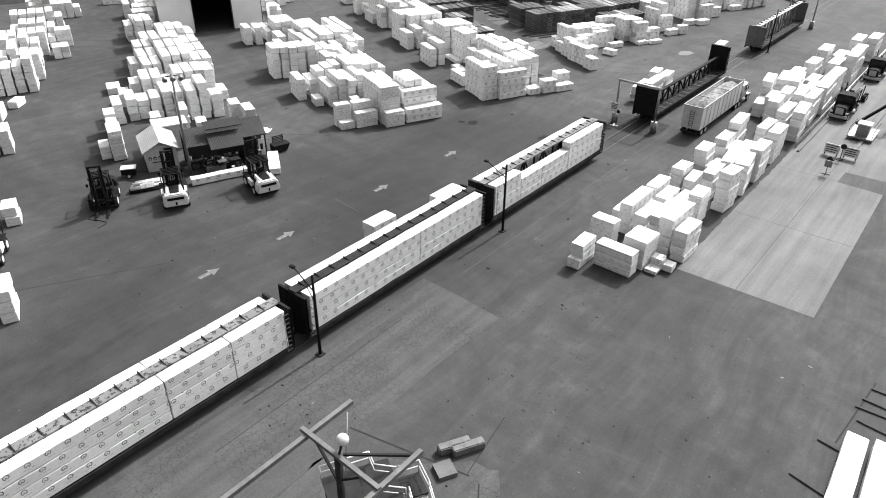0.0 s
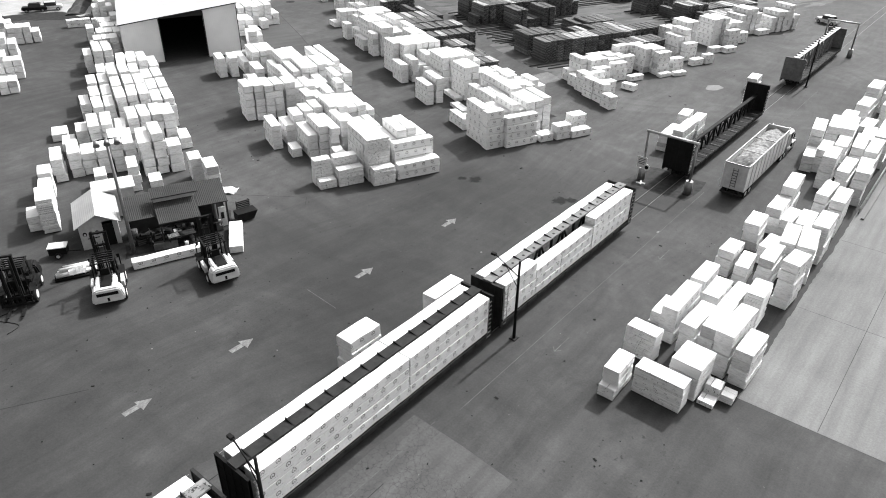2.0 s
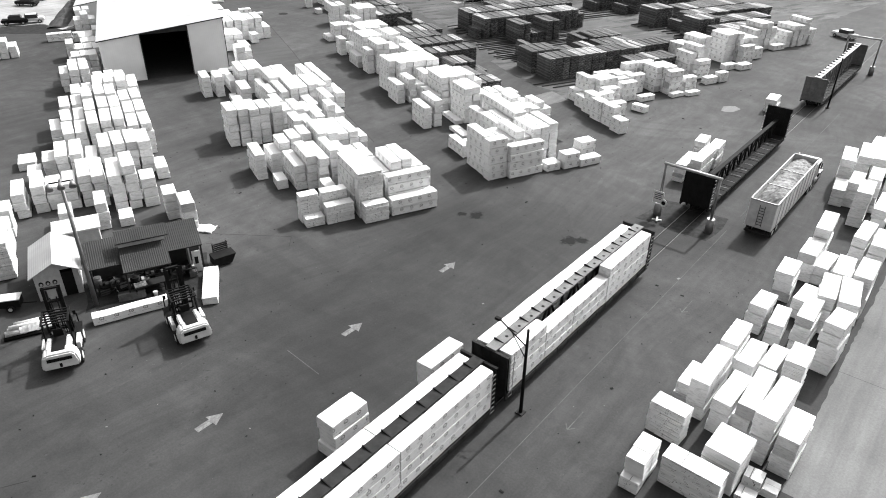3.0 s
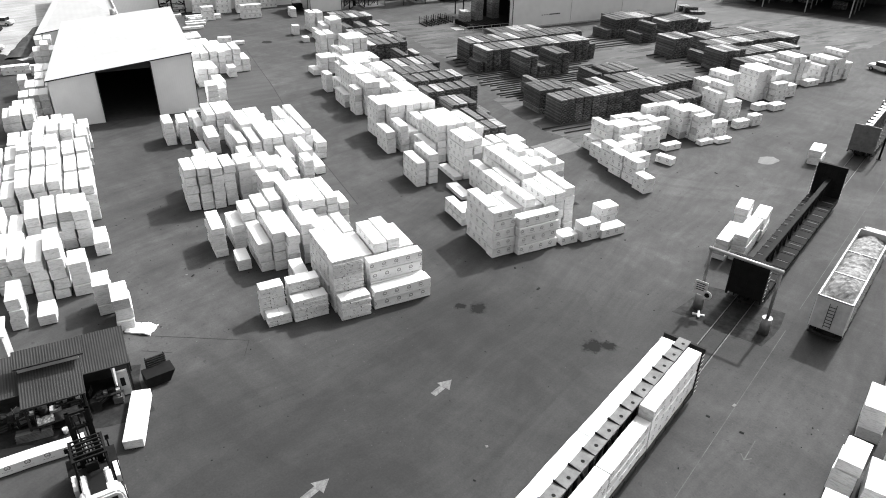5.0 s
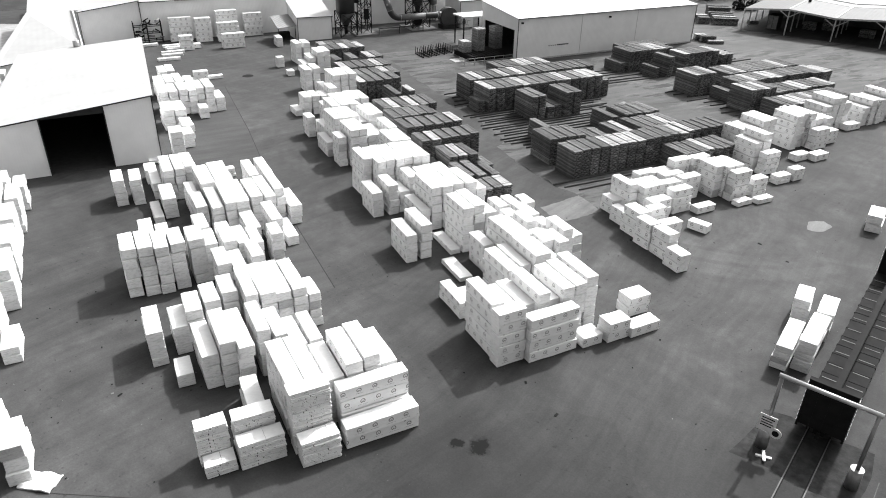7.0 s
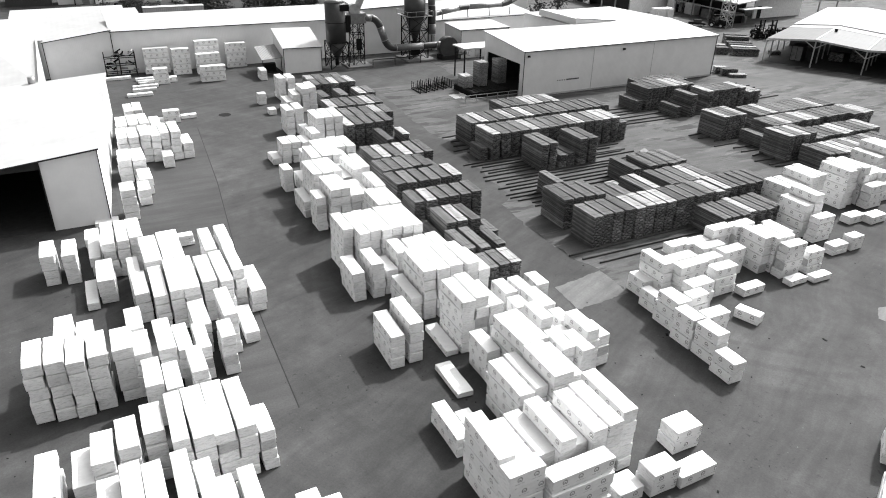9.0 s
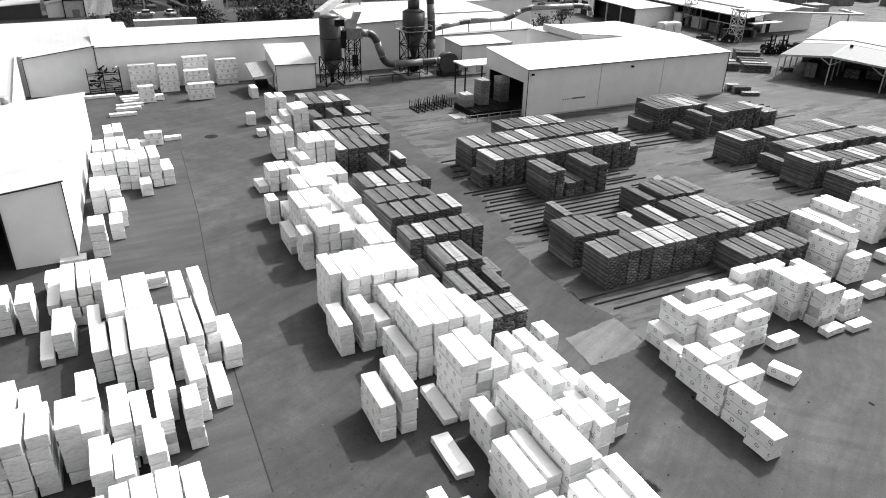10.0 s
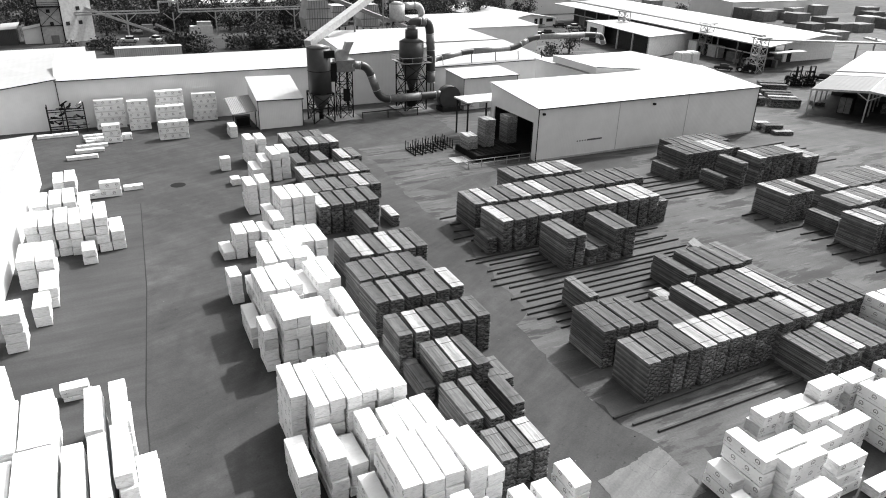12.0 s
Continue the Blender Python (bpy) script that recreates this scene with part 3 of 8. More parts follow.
column(31.75, 101.77, 4.4, 4, 1.17, 0.93, group=G)
column(30.43, 97.91, 3.31, 4, 1.16, 0.93, group=G)
column(31.7, 97.31, 3.2, 4, 1.06, 0.88, group=G)
column(33.0, 101.75, 3.67, 4, 1.02, 0.85, group=G)
column(33.49, 98.4, 3.26, 4, 1.07, 0.9, group=G)
column(34.41, 102.04, 3.64, 3, 0.95, 0.97, group=G)
column(36.08, 101.89, 2.48, 4, 1.06, 0.9, group=G)
column(26.89, 91.77, 2.95, 4, 1.25, 0.93, group=G)
column(28.33, 92.21, 3.0, 4, 1.2, 0.97, group=G)
column(29.78, 92.89, 2.98, 4, 1.21, 0.97, group=G)
column(31.32, 90.91, 4.88, 4, 0.95, 1.1, group=G)
column(32.38, 90.93, 5.24, 4, 1.22, 1.06, group=G)
column(33.71, 90.91, 5.54, 5, 1.21, 0.8, group=G)
column(34.96, 90.89, 5.23, 5, 1.14, 0.8, group=G)
column(36.27, 90.92, 2.84, 4, 0.95, 0.82, group=G)
column(23.77, 90.85, 3.99, 4, 1.17, 0.78, group=G)
column(25.69, 91.6, 3.25, 3, 1.15, 0.89, group=G)
column(25.21, 87.5, 2.29, 1, 1.18, 1.16, group=G)
column(27.02, 86.5, 4.7, 3, 1.21, 0.98, group=G)
column(28.31, 86.07, 4.76, 4, 1.1, 0.99, group=G)
column(29.41, 85.25, 5.32, 4, 1.08, 0.97, group=G)
column(31.02, 86.17, 4.22, 4, 0.95, 1.05, group=G)
column(32.13, 85.67, 3.96, 4, 0.95, 0.97, group=G)
column(32.95, 83.92, 3.87, 4, 0.98, 0.97, group=G)
column(34.21, 83.92, 3.91, 4, 0.95, 0.97, group=G)

G = "wrapped lumber bundles in the long row beside the dark boards"
column(47.4, 79.6, 1.15, 5, 2.45, group=G)
column(50.0, 79.1, 1.15, 4, 4.5, group=G)
column(55.0, 78.7, 1.6, 1, 1.9, group=G)
column(57.2, 78.4, 1.5, 2, 2.1, group=G)
column(59.4, 78.15, 1.3, 1, 3.0, group=G)
column(61.2, 80.6, 1.6, 2, 2.2, group=G)
column(47.6, 81.0, 4.2, 5, group=G)
column(49.1, 81.2, 4.0, 4, group=G)
column(50.4, 81.3, 4.1, 4, group=G)
column(51.6, 80.8, 4.2, 5, 1.1, group=G)
column(52.75, 81.1, 4.1, 4, 1.1, group=G)
column(53.9, 80.7, 4.2, 5, 1.1, group=G)
column(55.1, 80.7, 4.4, 5, 1.1, group=G)
column(56.7, 81.2, 4.5, 5, 1.15, group=G)
column(48.0, 86.6, 4.0, 2, 1.0, 0.8, group=G)
column(49.3, 86.1, 3.5, 1, 1.1, 1.2, group=G)
column(52.4, 86.4, 4.3, 4, 1.15, group=G)
column(53.7, 86.5, 4.3, 4, 1.0, group=G)
column(54.8, 86.0, 4.0, 5, 1.6, group=G)
column(54.9, 90.1, 4.2, 5, 1.5, group=G)
column(56.5, 86.6, 4.2, 4, 1.15, group=G)
column(56.7, 91.3, 4.4, 4, 1.2, group=G)
column(50.8, 91.9, 4.0, 1, 1.3, 0.5, group=G)
column(53.6, 92.6, 3.0, 3, 1.15, group=G)
column(61.1, 90.5, 3.1, 4, 1.15, group=G)
column(62.55, 90.8, 2.3, 3, 1.1, 0.93, group=G)
column(59.3, 88.8, 2.7, 4, 1.05, group=G)
column(58.1, 89.4, 2.6, 4, 1.05, group=G)
column(59.8, 91.7, 1.8, 3, 1.1, group=G)
column(58.9, 93.5, 2.6, 4, 1.1, group=G)
column(61.0, 93.9, 1.8, 3, 1.1, group=G)
column(59.0, 97.0, 1.8, 3, 1.2, group=G)
column(60.9, 96.3, 3.2, 3, 1.35, group=G)
column(59.3, 99.4, 2.5, 3, 1.15, group=G)
column(60.8, 99.6, 2.2, 3, 1.1, group=G)
column(63.9, 101.4, 2.4, 2, 1.25, 0.8, group=G)
column(47.8, 97.3, 4.0, 3, 1.15, group=G)
column(49.4, 97.3, 4.2, 4, 1.15, 0.92, group=G)
column(52.4, 96.9, 4.2, 1, 1.1, 0.6, group=G)
column(53.65, 96.8, 4.0, 5, 1.15, group=G)
column(54.95, 96.9, 4.1, 5, 1.15, group=G)
row(56.2, 97.0, 4.2, "4", group=G)
column(51.75, 102.6, 4.4, 3, 1.1, 0.85, group=G)
column(53.0, 102.5, 4.5, 5, 1.15, group=G)
row(54.3, 102.4, 4.5, "5554", pitch=1.3, group=G)
column(48.6, 107.9, 3.7, 3, 1.15, group=G)
column(50.4, 107.8, 3.4, 4, 1.15, 0.88, group=G)
column(51.75, 107.8, 3.0, 3, 1.1, 0.85, group=G)
column(53.1, 108.2, 3.0, 4, 1.15, group=G)
row(54.4, 107.6, 3.4, "444", pitch=1.3, group=G)
column(49.5, 113.0, 4.0, 5, 1.0, group=G)
row(50.65, 111.4, 5.2, "555555", pitch=1.06, w=1.0, group=G)
column(54.7, 117.0, 4.4, 5, 1.15, group=G)
column(56.0, 116.9, 4.4, 5, 1.15, group=G)
row(56.3, 121.8, 4.4, "5", group=G)
row(51.5, 122.7, 4.4, "5544", pitch=1.15, w=1.08, group=G)
column(50.1, 123.3, 2.4, 4, 1.1, group=G)
column(49.9, 127.2, 4.4, 2, 1.1, group=G)
row(51.2, 127.6, 4.7, "555455", pitch=1.15, w=1.05, group=G)
column(49.8, 135.4, 2.2, 3, 1.1, group=G)
row(51.5, 133.0, 4.4, "25554", pitch=1.25, group=G)
row(53.6, 138.0, 4.4, "34444", pitch=1.3, group=G)
row(50.8, 144.8, 3.0, "13334", pitch=1.35, far=True)
row(56.6, 148.0, 4.4, "3555", pitch=1.35, far=True)
row(56.0, 157.0, 3.4, "44", pitch=1.5, far=True)
column(56.1, 168.0, 1.6, 1, far=True)
column(56.0, 174.6, 1.4, 2, 1.3, far=True)
row(59.0, 168.0, 4.0, "2344", pitch=1.35, far=True)
row(60.0, 176.0, 3.4, "44", pitch=1.5, far=True)

G = "wrapped lumber bundles in the row towards the track"
column(70.5, 84.5, 2.1, 2, 1.3, group=G)
column(71.0, 86.8, 2.3, 3, 1.3, group=G)
column(70.9, 89.3, 2.2, 3, 1.3, group=G)
column(71.6, 91.9, 2.5, 3, 1.5, group=G)
column(72.0, 94.6, 2.2, 2, 1.05, 0.9, group=G)
column(72.9, 97.2, 2.2, 2, 1.1, 0.9, group=G)
column(73.7, 90.2, 1.3, 2, 2.5, group=G)
column(73.4, 92.0, 1.1, 3, 2.0, group=G)
column(74.8, 93.4, 1.3, 3, 2.6, group=G)
column(74.0, 96.2, 3.2, 4, 1.1, group=G)
column(75.3, 95.4, 1.2, 4, 3.3, 0.93, group=G)
column(75.3, 96.8, 1.2, 4, 3.2, 0.93, group=G)
column(79.2, 94.8, 1.2, 3, 2.7, 0.94, group=G)
column(78.9, 96.6, 1.2, 3, 2.9, group=G)
column(78.6, 100.2, 1.2, 3, 2.9, group=G)
column(81.0, 98.4, 1.2, 3, 3.0, group=G)
column(80.4, 99.8, 1.2, 3, 3.0, group=G)
column(82.4, 96.9, 1.2, 3, 2.9, group=G)
column(83.5, 99.8, 1.2, 4, 2.6, group=G)
column(86.3, 99.4, 1.2, 4, 2.6, group=G)
column(81.8, 93.5, 1.1, 1, 2.7, 0.85, group=G)
column(78.7, 89.6, 2.2, 1, 1.1, turn=20, group=G)
column(86.8, 96.2, 3.0, 4, 1.1, group=G)
column(88.0, 95.8, 3.2, 4, 1.1, group=G)
column(89.3, 95.8, 3.2, 4, 1.1, group=G)
column(88.0, 94.5, 1.15, 4, 2.6, 0.9, group=G)
column(91.2, 94.2, 1.2, 3, 2.2, 0.78, group=G)
column(87.6, 93.0, 1.0, 1, 2.3, 0.65, group=G)
column(90.3, 92.4, 1.0, 1, 2.4, 0.65, group=G)
column(97.8, 98.5, 1.2, 4, 2.6, 0.75, group=G)
column(97.4, 100.0, 3.4, 4, 1.3, group=G)
column(98.8, 100.0, 3.4, 5, 1.3, group=G)
column(97.2, 95.6, 1.2, 2, 2.3, 0.55, group=G)
column(100.0, 95.6, 1.2, 2, 1.8, 0.8, group=G)
column(93.6, 99.0, 3.2, 2, 1.3, group=G)
row(100.0, 104.0, 4.0, "4455", pitch=1.5, group=G)
column(106.0, 100.0, 1.3, 1, 2.6, far=True)
column(108.4, 99.0, 1.4, 1, 2.6, far=True)
row(109.0, 103.6, 4.0, "55544", pitch=1.5, far=True)
column(112.0, 102.2, 1.3, 3, 2.8, far=True)
column(115.0, 103.0, 1.3, 2, 3.0, far=True)
row(120.0, 107.0, 4.0, "4554", pitch=1.5, far=True)
column(124.0, 105.6, 1.3, 1, 3.0, far=True)
row(128.0, 106.0, 4.0, "34453", pitch=1.5, far=True)


G = "wrapped lumber bundles behind the shack"
column(-1.6, 84.6, 2.6, 3, 1.2, group=G)
column(-1.7, 80.2, 3.2, 9, 1.45, 0.4, "thin", group=G)
column(-2.95, 81.2, 2.4, 2, 1.1, 0.8, group=G)
column(-1.6, 88.4, 2.5, 3, 1.25, group=G)
column(-0.3, 92.0, 4.0, 3, 1.15, 0.92, group=G)
column(1.4, 92.7, 4.3, 3, 1.25, 1.0, group=G)
column(2.75, 92.8, 3.2, 3, 1.4, 0.86, group=G)
column(4.4, 92.2, 3.6, 3, 1.25, group=G)
column(5.9, 92.2, 4.8, 4, 1.2, 0.88, group=G)
column(7.2, 91.6, 5.0, 4, 1.2, 0.88, group=G)
column(8.75, 89.7, 5.0, 4, 1.25, 1.02, group=G)
column(10.2, 89.6, 4.0, 5, 1.2, group=G)
column(11.65, 89.5, 2.6, 3, 1.4, 1.08, group=G)
column(7.0, 86.1, 3.2, 3, 1.05, group=G)
column(8.9, 86.0, 2.3, 1, 1.3, group=G)
column(3.6, 87.6, 2.4, 2, 1.2, group=G)
column(13.3, 85.4, 2.3, 3, 1.3, group=G)
column(14.5, 82.5, 2.9, 3, 1.3, group=G)
column(13.7, 96.0, 3.4, 2, 1.25, 0.7, group=G)
column(-0.3, 104.9, 3.0, 1, 1.8, group=G)
column(1.0, 98.6, 3.0, 2, 1.4, group=G)
column(2.6, 99.4, 3.2, 3, 1.3, group=G)
row(4.1, 97.7, 4.6, "443", pitch=1.45, group=G)
row(8.55, 98.8, 4.4, "444", pitch=1.35, group=G)
column(12.5, 98.4, 4.2, 4, 1.35, group=G)
row(5.0, 104.0, 4.4, "4455544", pitch=1.42, far=True)
row(3.6, 109.2, 4.2, "34455544", pitch=1.42, far=True)
row(5.0, 114.6, 4.2, "4455544", pitch=1.42, far=True)
row(6.6, 119.6, 4.2, "445554", pitch=1.42, far=True)
row(9.8, 125.0, 3.6, "4443", pitch=1.42, far=True)
row(6.8, 127.0, 4.2, "55", pitch=1.42, far=True)
row(5.4, 133.0, 4.2, "344", pitch=1.42, far=True)
G = "wrapped lumber bundles at the far side of the lane"
row(-19.5, 106.0, 4.2, "444", pitch=1.42, far=True)
row(-16.0, 111.0, 4.2, "45445", pitch=1.42, far=True)
row(-15.0, 117.0, 4.2, "44544", pitch=1.42, far=True)
row(-15.0, 123.5, 4.2, "45454", pitch=1.42, far=True)
row(-14.0, 130.0, 4.2, "44444", pitch=1.42, far=True)
row(-12.5, 137.5, 4.2, "34443", pitch=1.42, far=True)
row(-12.5, 145.0, 4.2, "444443", pitch=1.42, far=True)
column(-12.6, 104.4, 2.4, 1, 1.3, turn=-24, group=G)
column(-14.6, 99.6, 3.0, 2, 1.3, turn=-8, group=G)
column(-15.2, 92.0, 3.2, 2, 1.3, turn=14, group=G)
column(-13.3, 87.6, 3.2, 3, 1.2, group=G)
column(-14.8, 87.9, 3.2, 3, 1.2, group=G)
column(-16.4, 88.4, 3.2, 3, 1.2, group=G)
column(-12.6, 68.4, 2.2, 2, 1.3, far=True)
column(-12.6, 51.2, 3.0, 3, far=True)

G = "wrapped lumber bundles beside the white shed"
column(28.5, 134.0, 1.4, 1, 2.4, 0.45, group=G)
column(31.6, 134.5, 2.6, 4, 1.5, 0.9, group=G)
column(33.5, 138.1, 3.0, 2, 1.3, 0.98, group=G)
column(33.9, 141.4, 4.0, 2, 1.5, 0.98, group=G)
column(32.1, 146.2, 4.4, 3, 1.5, 1.0, group=G)
column(33.72, 146.0, 4.7, 3, 1.5, 0.97, group=G)
column(37.6, 149.8, 2.6, 2, 1.3, 0.84, group=G)
column(40.5, 152.5, 4.3, 2, 1.3, 1.08, group=G)
column(39.2, 152.4, 4.9, 4, 1.22, 1.0, group=G)
column(37.95, 153.0, 4.8, 4, 1.12, 0.95, group=G)
column(36.7, 152.6, 4.7, 4, 1.14, 0.92, group=G)
column(35.42, 152.8, 4.6, 4, 1.2, 0.97, group=G)
column(34.0, 153.0, 4.6, 4, 1.25, 0.92, group=G)
column(32.65, 153.2, 4.6, 4, 1.22, 0.92, group=G)
column(33.0, 161.6, 4.8, 3, 1.4, 0.95, group=G)
column(34.6, 161.8, 5.0, 3, 1.3, 0.95, group=G)
column(36.05, 161.8, 5.2, 3, 1.25, 0.95, group=G)
column(37.6, 161.0, 4.4, 3, 1.3, 0.9, group=G)
column(34.8, 172.4, 4.6, 2, 1.2, 0.95, group=G)
column(36.1, 172.4, 4.8, 2, 1.25, 0.98, group=G)
column(38.2, 169.8, 1.2, 1, 2.2, 0.8, group=G)
column(40.1, 169.8, 1.2, 2, 2.4, group=G)
column(42.8, 171.4, 1.0, 1, 2.4, h=0.6, group=G)
G = "wrapped lumber bundles on the shed's blind side"
row(7.4, 138.4, 3.2, "444", pitch=1.27, group=G)
row(7.0, 142.6, 3.4, "2444", pitch=1.25, group=G)
row(8.2, 147.0, 3.4, "343", pitch=1.27, group=G)
row(6.8, 150.8, 3.4, "30333", pitch=1.2, group=G)
row(9.2, 155.0, 3.6, "322", pitch=1.25, group=G)
row(9.0, 159.4, 3.6, "223", pitch=1.27, group=G)
row(8.9, 168.2, 3.4, "343", pitch=1.27, group=G)
row(9.4, 172.4, 3.2, "44", pitch=1.3, group=G)
column(3.8, 165.6, 1.4, 2, 4.2, 0.7, group=G)
column(8.2, 163.8, 1.3, 2, 4.0, 0.8, group=G)
G = "wrapped lumber bundles on the outer lane"
row(-9.6, 156.6, 3.4, "3443332", pitch=1.27, group=G)
row(-10.2, 160.8, 3.4, "3443", pitch=1.3, group=G)
row(-7.0, 134.5, 2.7, "233", pitch=1.25, group=G)
row(-6.6, 127.4, 3.0, "22", pitch=1.27, group=G)
G = "wrapped lumber bundles against the far hall"
column(41.0, 204.4, 1.4, 5, 4.6, group=G)
column(45.9, 201.9, 1.4, 5, 3.3, group=G)
column(50.6, 203.4, 1.4, 6, 4.5, group=G)
column(50.2, 200.6, 1.4, 4, 4.5, group=G)
column(49.8, 194.0, 1.4, 3, 4.5, group=G)
column(56.6, 204.2, 1.4, 5, 4.0, group=G)
column(41.6, 195.2, 1.4, 3, 2.6, group=G)
column(44.3, 196.4, 1.2, 1, 1.4, group=G)
column(60.4, 191.4, 3.0, 2, 1.2, group=G)

G = "wrapped lumber bundles along the concrete apron"
F = " beside the concrete"
placed(-21.5, 47.2, 2.5, 7, 1.2, 2, h=0.33, group=G, where=F, kind="thin")
placed(-21.5, 46.0, 1.0, 3, 1.2, 2, h=0.33, group=G, where=F, kind="thin")
placed(-18.6, 48.0, 1.3, 7, 3.6, -1, h=0.33, group=G, where=F, kind="thin")
placed(-21.7, 51.6, 1.25, 8, 2.4, -3, h=0.32, group=G, where=F, kind="thin")
placed(-17.5, 50.4, 2.5, 9, 2.2, -3, h=0.32, group=G, where=F, kind="thin")
placed(-15.75, 49.7, 1.0, 1, 1.1, 2, h=0.4, group=G, where=F, kind="thin")
placed(-15.75, 50.8, 1.0, 3, 1.1, 2, h=0.36, group=G, where=F, kind="thin")
placed(-14.7, 50.9, 1.0, 2, 0.9, 2, h=0.36, group=G, where=F, kind="thin")
placed(-20.9, 56.4, 4.7, 3, 1.25, -1, h=1.13, group=G, where=F)
placed(-22.1, 56.2, 2.8, 2, 1.05, group=G, where=F)
placed(-19.1, 55.4, 3.8, 3, 1.25, -2, group=G, where=F)
placed(-19.45, 60.5, 3.3, 3, 1.25, -1, h=0.87, group=G, where=F)
placed(-17.85, 56.2, 4.6, 3, 1.2, h=1.05, group=G, where=F)
placed(-16.25, 55.2, 4.6, 4, 1.3, -3, group=G, where=F)
placed(-14.75, 54.2, 3.2, 4, 1.3, -2, h=0.8, group=G, where=F)
placed(-16.6, 61.4, 2.6, 10, 1.35, 1, h=0.33, group=G, where=F, kind="thin")
placed(-18.1, 61.6, 3.1, 2, 1.2, -2, h=1.1, group=G, where=F)
placed(-21.0, 61.6, 3.4, 3, 1.25, 1, group=G, where=F)
placed(-21.0, 67.8, 2.6, 3, 1.4, -1, h=0.87, group=G, where=F)
placed(-19.4, 67.3, 3.0, 2, 1.15, 4, group=G, where=F)
placed(-17.6, 68.2, 3.9, 4, 1.25, h=0.8, group=G, where=F)
placed(-15.4, 66.1, 2.6, 5, 1.4, -4, h=0.87, group=G, where=F)
placed(-20.8, 73.9, 2.9, 3, 1.45, 3, group=G, where=F)
placed(-18.7, 72.2, 3.0, 2, 1.3, -4, group=G, where=F)
placed(-17.3, 71.9, 4.0, 3, 1.3, 6, h=1.15, group=G, where=F)
placed(-15.7, 71.8, 4.2, 4, 1.5, 8, h=0.9, group=G, where=F)
placed(-20.2, 78.7, 3.3, 3, 1.4, 1, group=G, where=F)
placed(-18.9, 78.9, 3.3, 2, 1.35, -3, group=G, where=F)
placed(-17.2, 77.0, 3.6, 3, 1.4, 3, group=G, where=F)
placed(-15.4, 75.9, 3.6, 4, 1.4, group=G, where=F)
placed(-20.2, 82.6, 4.2, 4, 1.3, 4, group=G, where=F)
placed(-17.0, 82.9, 4.1, 4, 1.2, group=G, where=F)
placed(-15.6, 82.3, 3.8, 4, 1.35, group=G, where=F)
placed(-16.9, 90.6, 4.6, 4, 1.25, group=G, where=F)
placed(-15.4, 91.6, 4.6, 4, 1.4, 4, group=G, where=F)
placed(-19.1, 93.2, 3.6, 4, 1.4, 3, group=G, where=F)
placed(-21.9, 96.9, 3.4, 2, 1.25, 8, group=G, where=F)
placed(-20.6, 97.4, 3.6, 3, 1.25, 4, group=G, where=F)
placed(-18.9, 97.4, 3.6, 4, 1.3, 4, group=G, where=F)
placed(-17.4, 98.9, 5.2, 4, 1.3, 5, group=G, where=F)
placed(-15.8, 98.4, 5.0, 4, 1.3, 2, group=G, where=F)
placed(-22.5, 101.4, 4.4, 4, 1.4, 7, group=G, where=F)
placed(-21.2, 104.0, 4.8, 4, 1.4, 6, group=G, where=F)
placed(-19.7, 104.6, 5.4, 4, 1.5, 5, group=G, where=F)
placed(-17.6, 105.2, 5.0, 3, 1.4, 4, group=G, where=F)
placed(-15.8, 105.0, 6.4, 4, 1.6, 2, group=G, where=F)
placed(-20.6, 107.6, 3.8, 4, 1.6, far=True)
placed(-18.4, 109.0, 4.0, 3, 1.5, far=True)
placed(-16.0, 111.0, 5.0, 4, 1.6, far=True)
placed(-20.0, 114.6, 4.0, 4, 1.6, far=True)
placed(-17.4, 117.0, 5.0, 4, 1.6, far=True)
placed(-15.6, 119.4, 5.0, 5, 1.5, far=True)
placed(-20.6, 123.6, 4.4, 4, 1.6, far=True)
placed(-18.6, 125.4, 4.4, 3, 1.6, far=True)
placed(-16.4, 127.0, 5.0, 4, 1.6, far=True)
placed(-18.0, 134.0, 5.0, 4, 1.6, far=True)
placed(-16.0, 137.0, 5.0, 4, 1.6, far=True)
G = "wrapped lumber bundles beside the rail cars"
placed(-37.5, 37.2, 3.0, 3, 1.5, 0, group=G)
placed(-36.4, 45.6, 3.6, 3, 1.3, 0, group=G)
placed(-37.3, 91.9, 4.6, 4, 1.2, 3, h=0.56, group=G)
placed(-35.9, 92.8, 4.8, 5, 1.3, 2, h=0.58, group=G)
placed(-36.0, 97.3, 3.2, 4, 1.3, 4, h=0.68, group=G)
placed(-38.0, 98.4, 2.8, 3, 1.3, 8, h=0.85, group=G)
placed(-36.8, 122.4, 3.0, 2, 1.5, 4, group=G)
placed(3.6, 34.2, 9.6, 1, 1.3, 3, group=G)
placed(5.2, 34.6, 9.6, 1, 1.3, 3, group=G)

# ---- stacks of dark boards ----
G = "stacks of dark rough boards"
K = dict(pitch=1.3, w=1.15, h=0.9, kind="boards", group=G)
row(74.9, 107.7, 3.7, "4444444444444", **dict(K, pitch=1.43, w=1.34))
row(93.7, 108.0, 4.0, "444444", **K)
row(74.8, 112.6, 4.5, "4444", **dict(K, pitch=1.4, w=1.3))
row(80.6, 112.2, 4.5, "333", **dict(K, pitch=1.4, w=1.3))
row(86.6, 113.1, 4.8, "33", **K)
row(90.7, 113.1, 5.0, "33333", **dict(K, pitch=1.45, w=1.36))
column(78.4, 119.2, 4.1, 3, 1.1, 0.9, "boards", 0.0, G)
column(89.8, 118.9, 4.9, 3, 1.3, 0.9, "boards", 0.0, G)
row(92.6, 118.9, 4.8, "3333", **dict(K, pitch=1.6, w=1.5))
column(86.8, 118.4, 2.2, 1, 1.6, 0.9, "boards", 0.0, G)
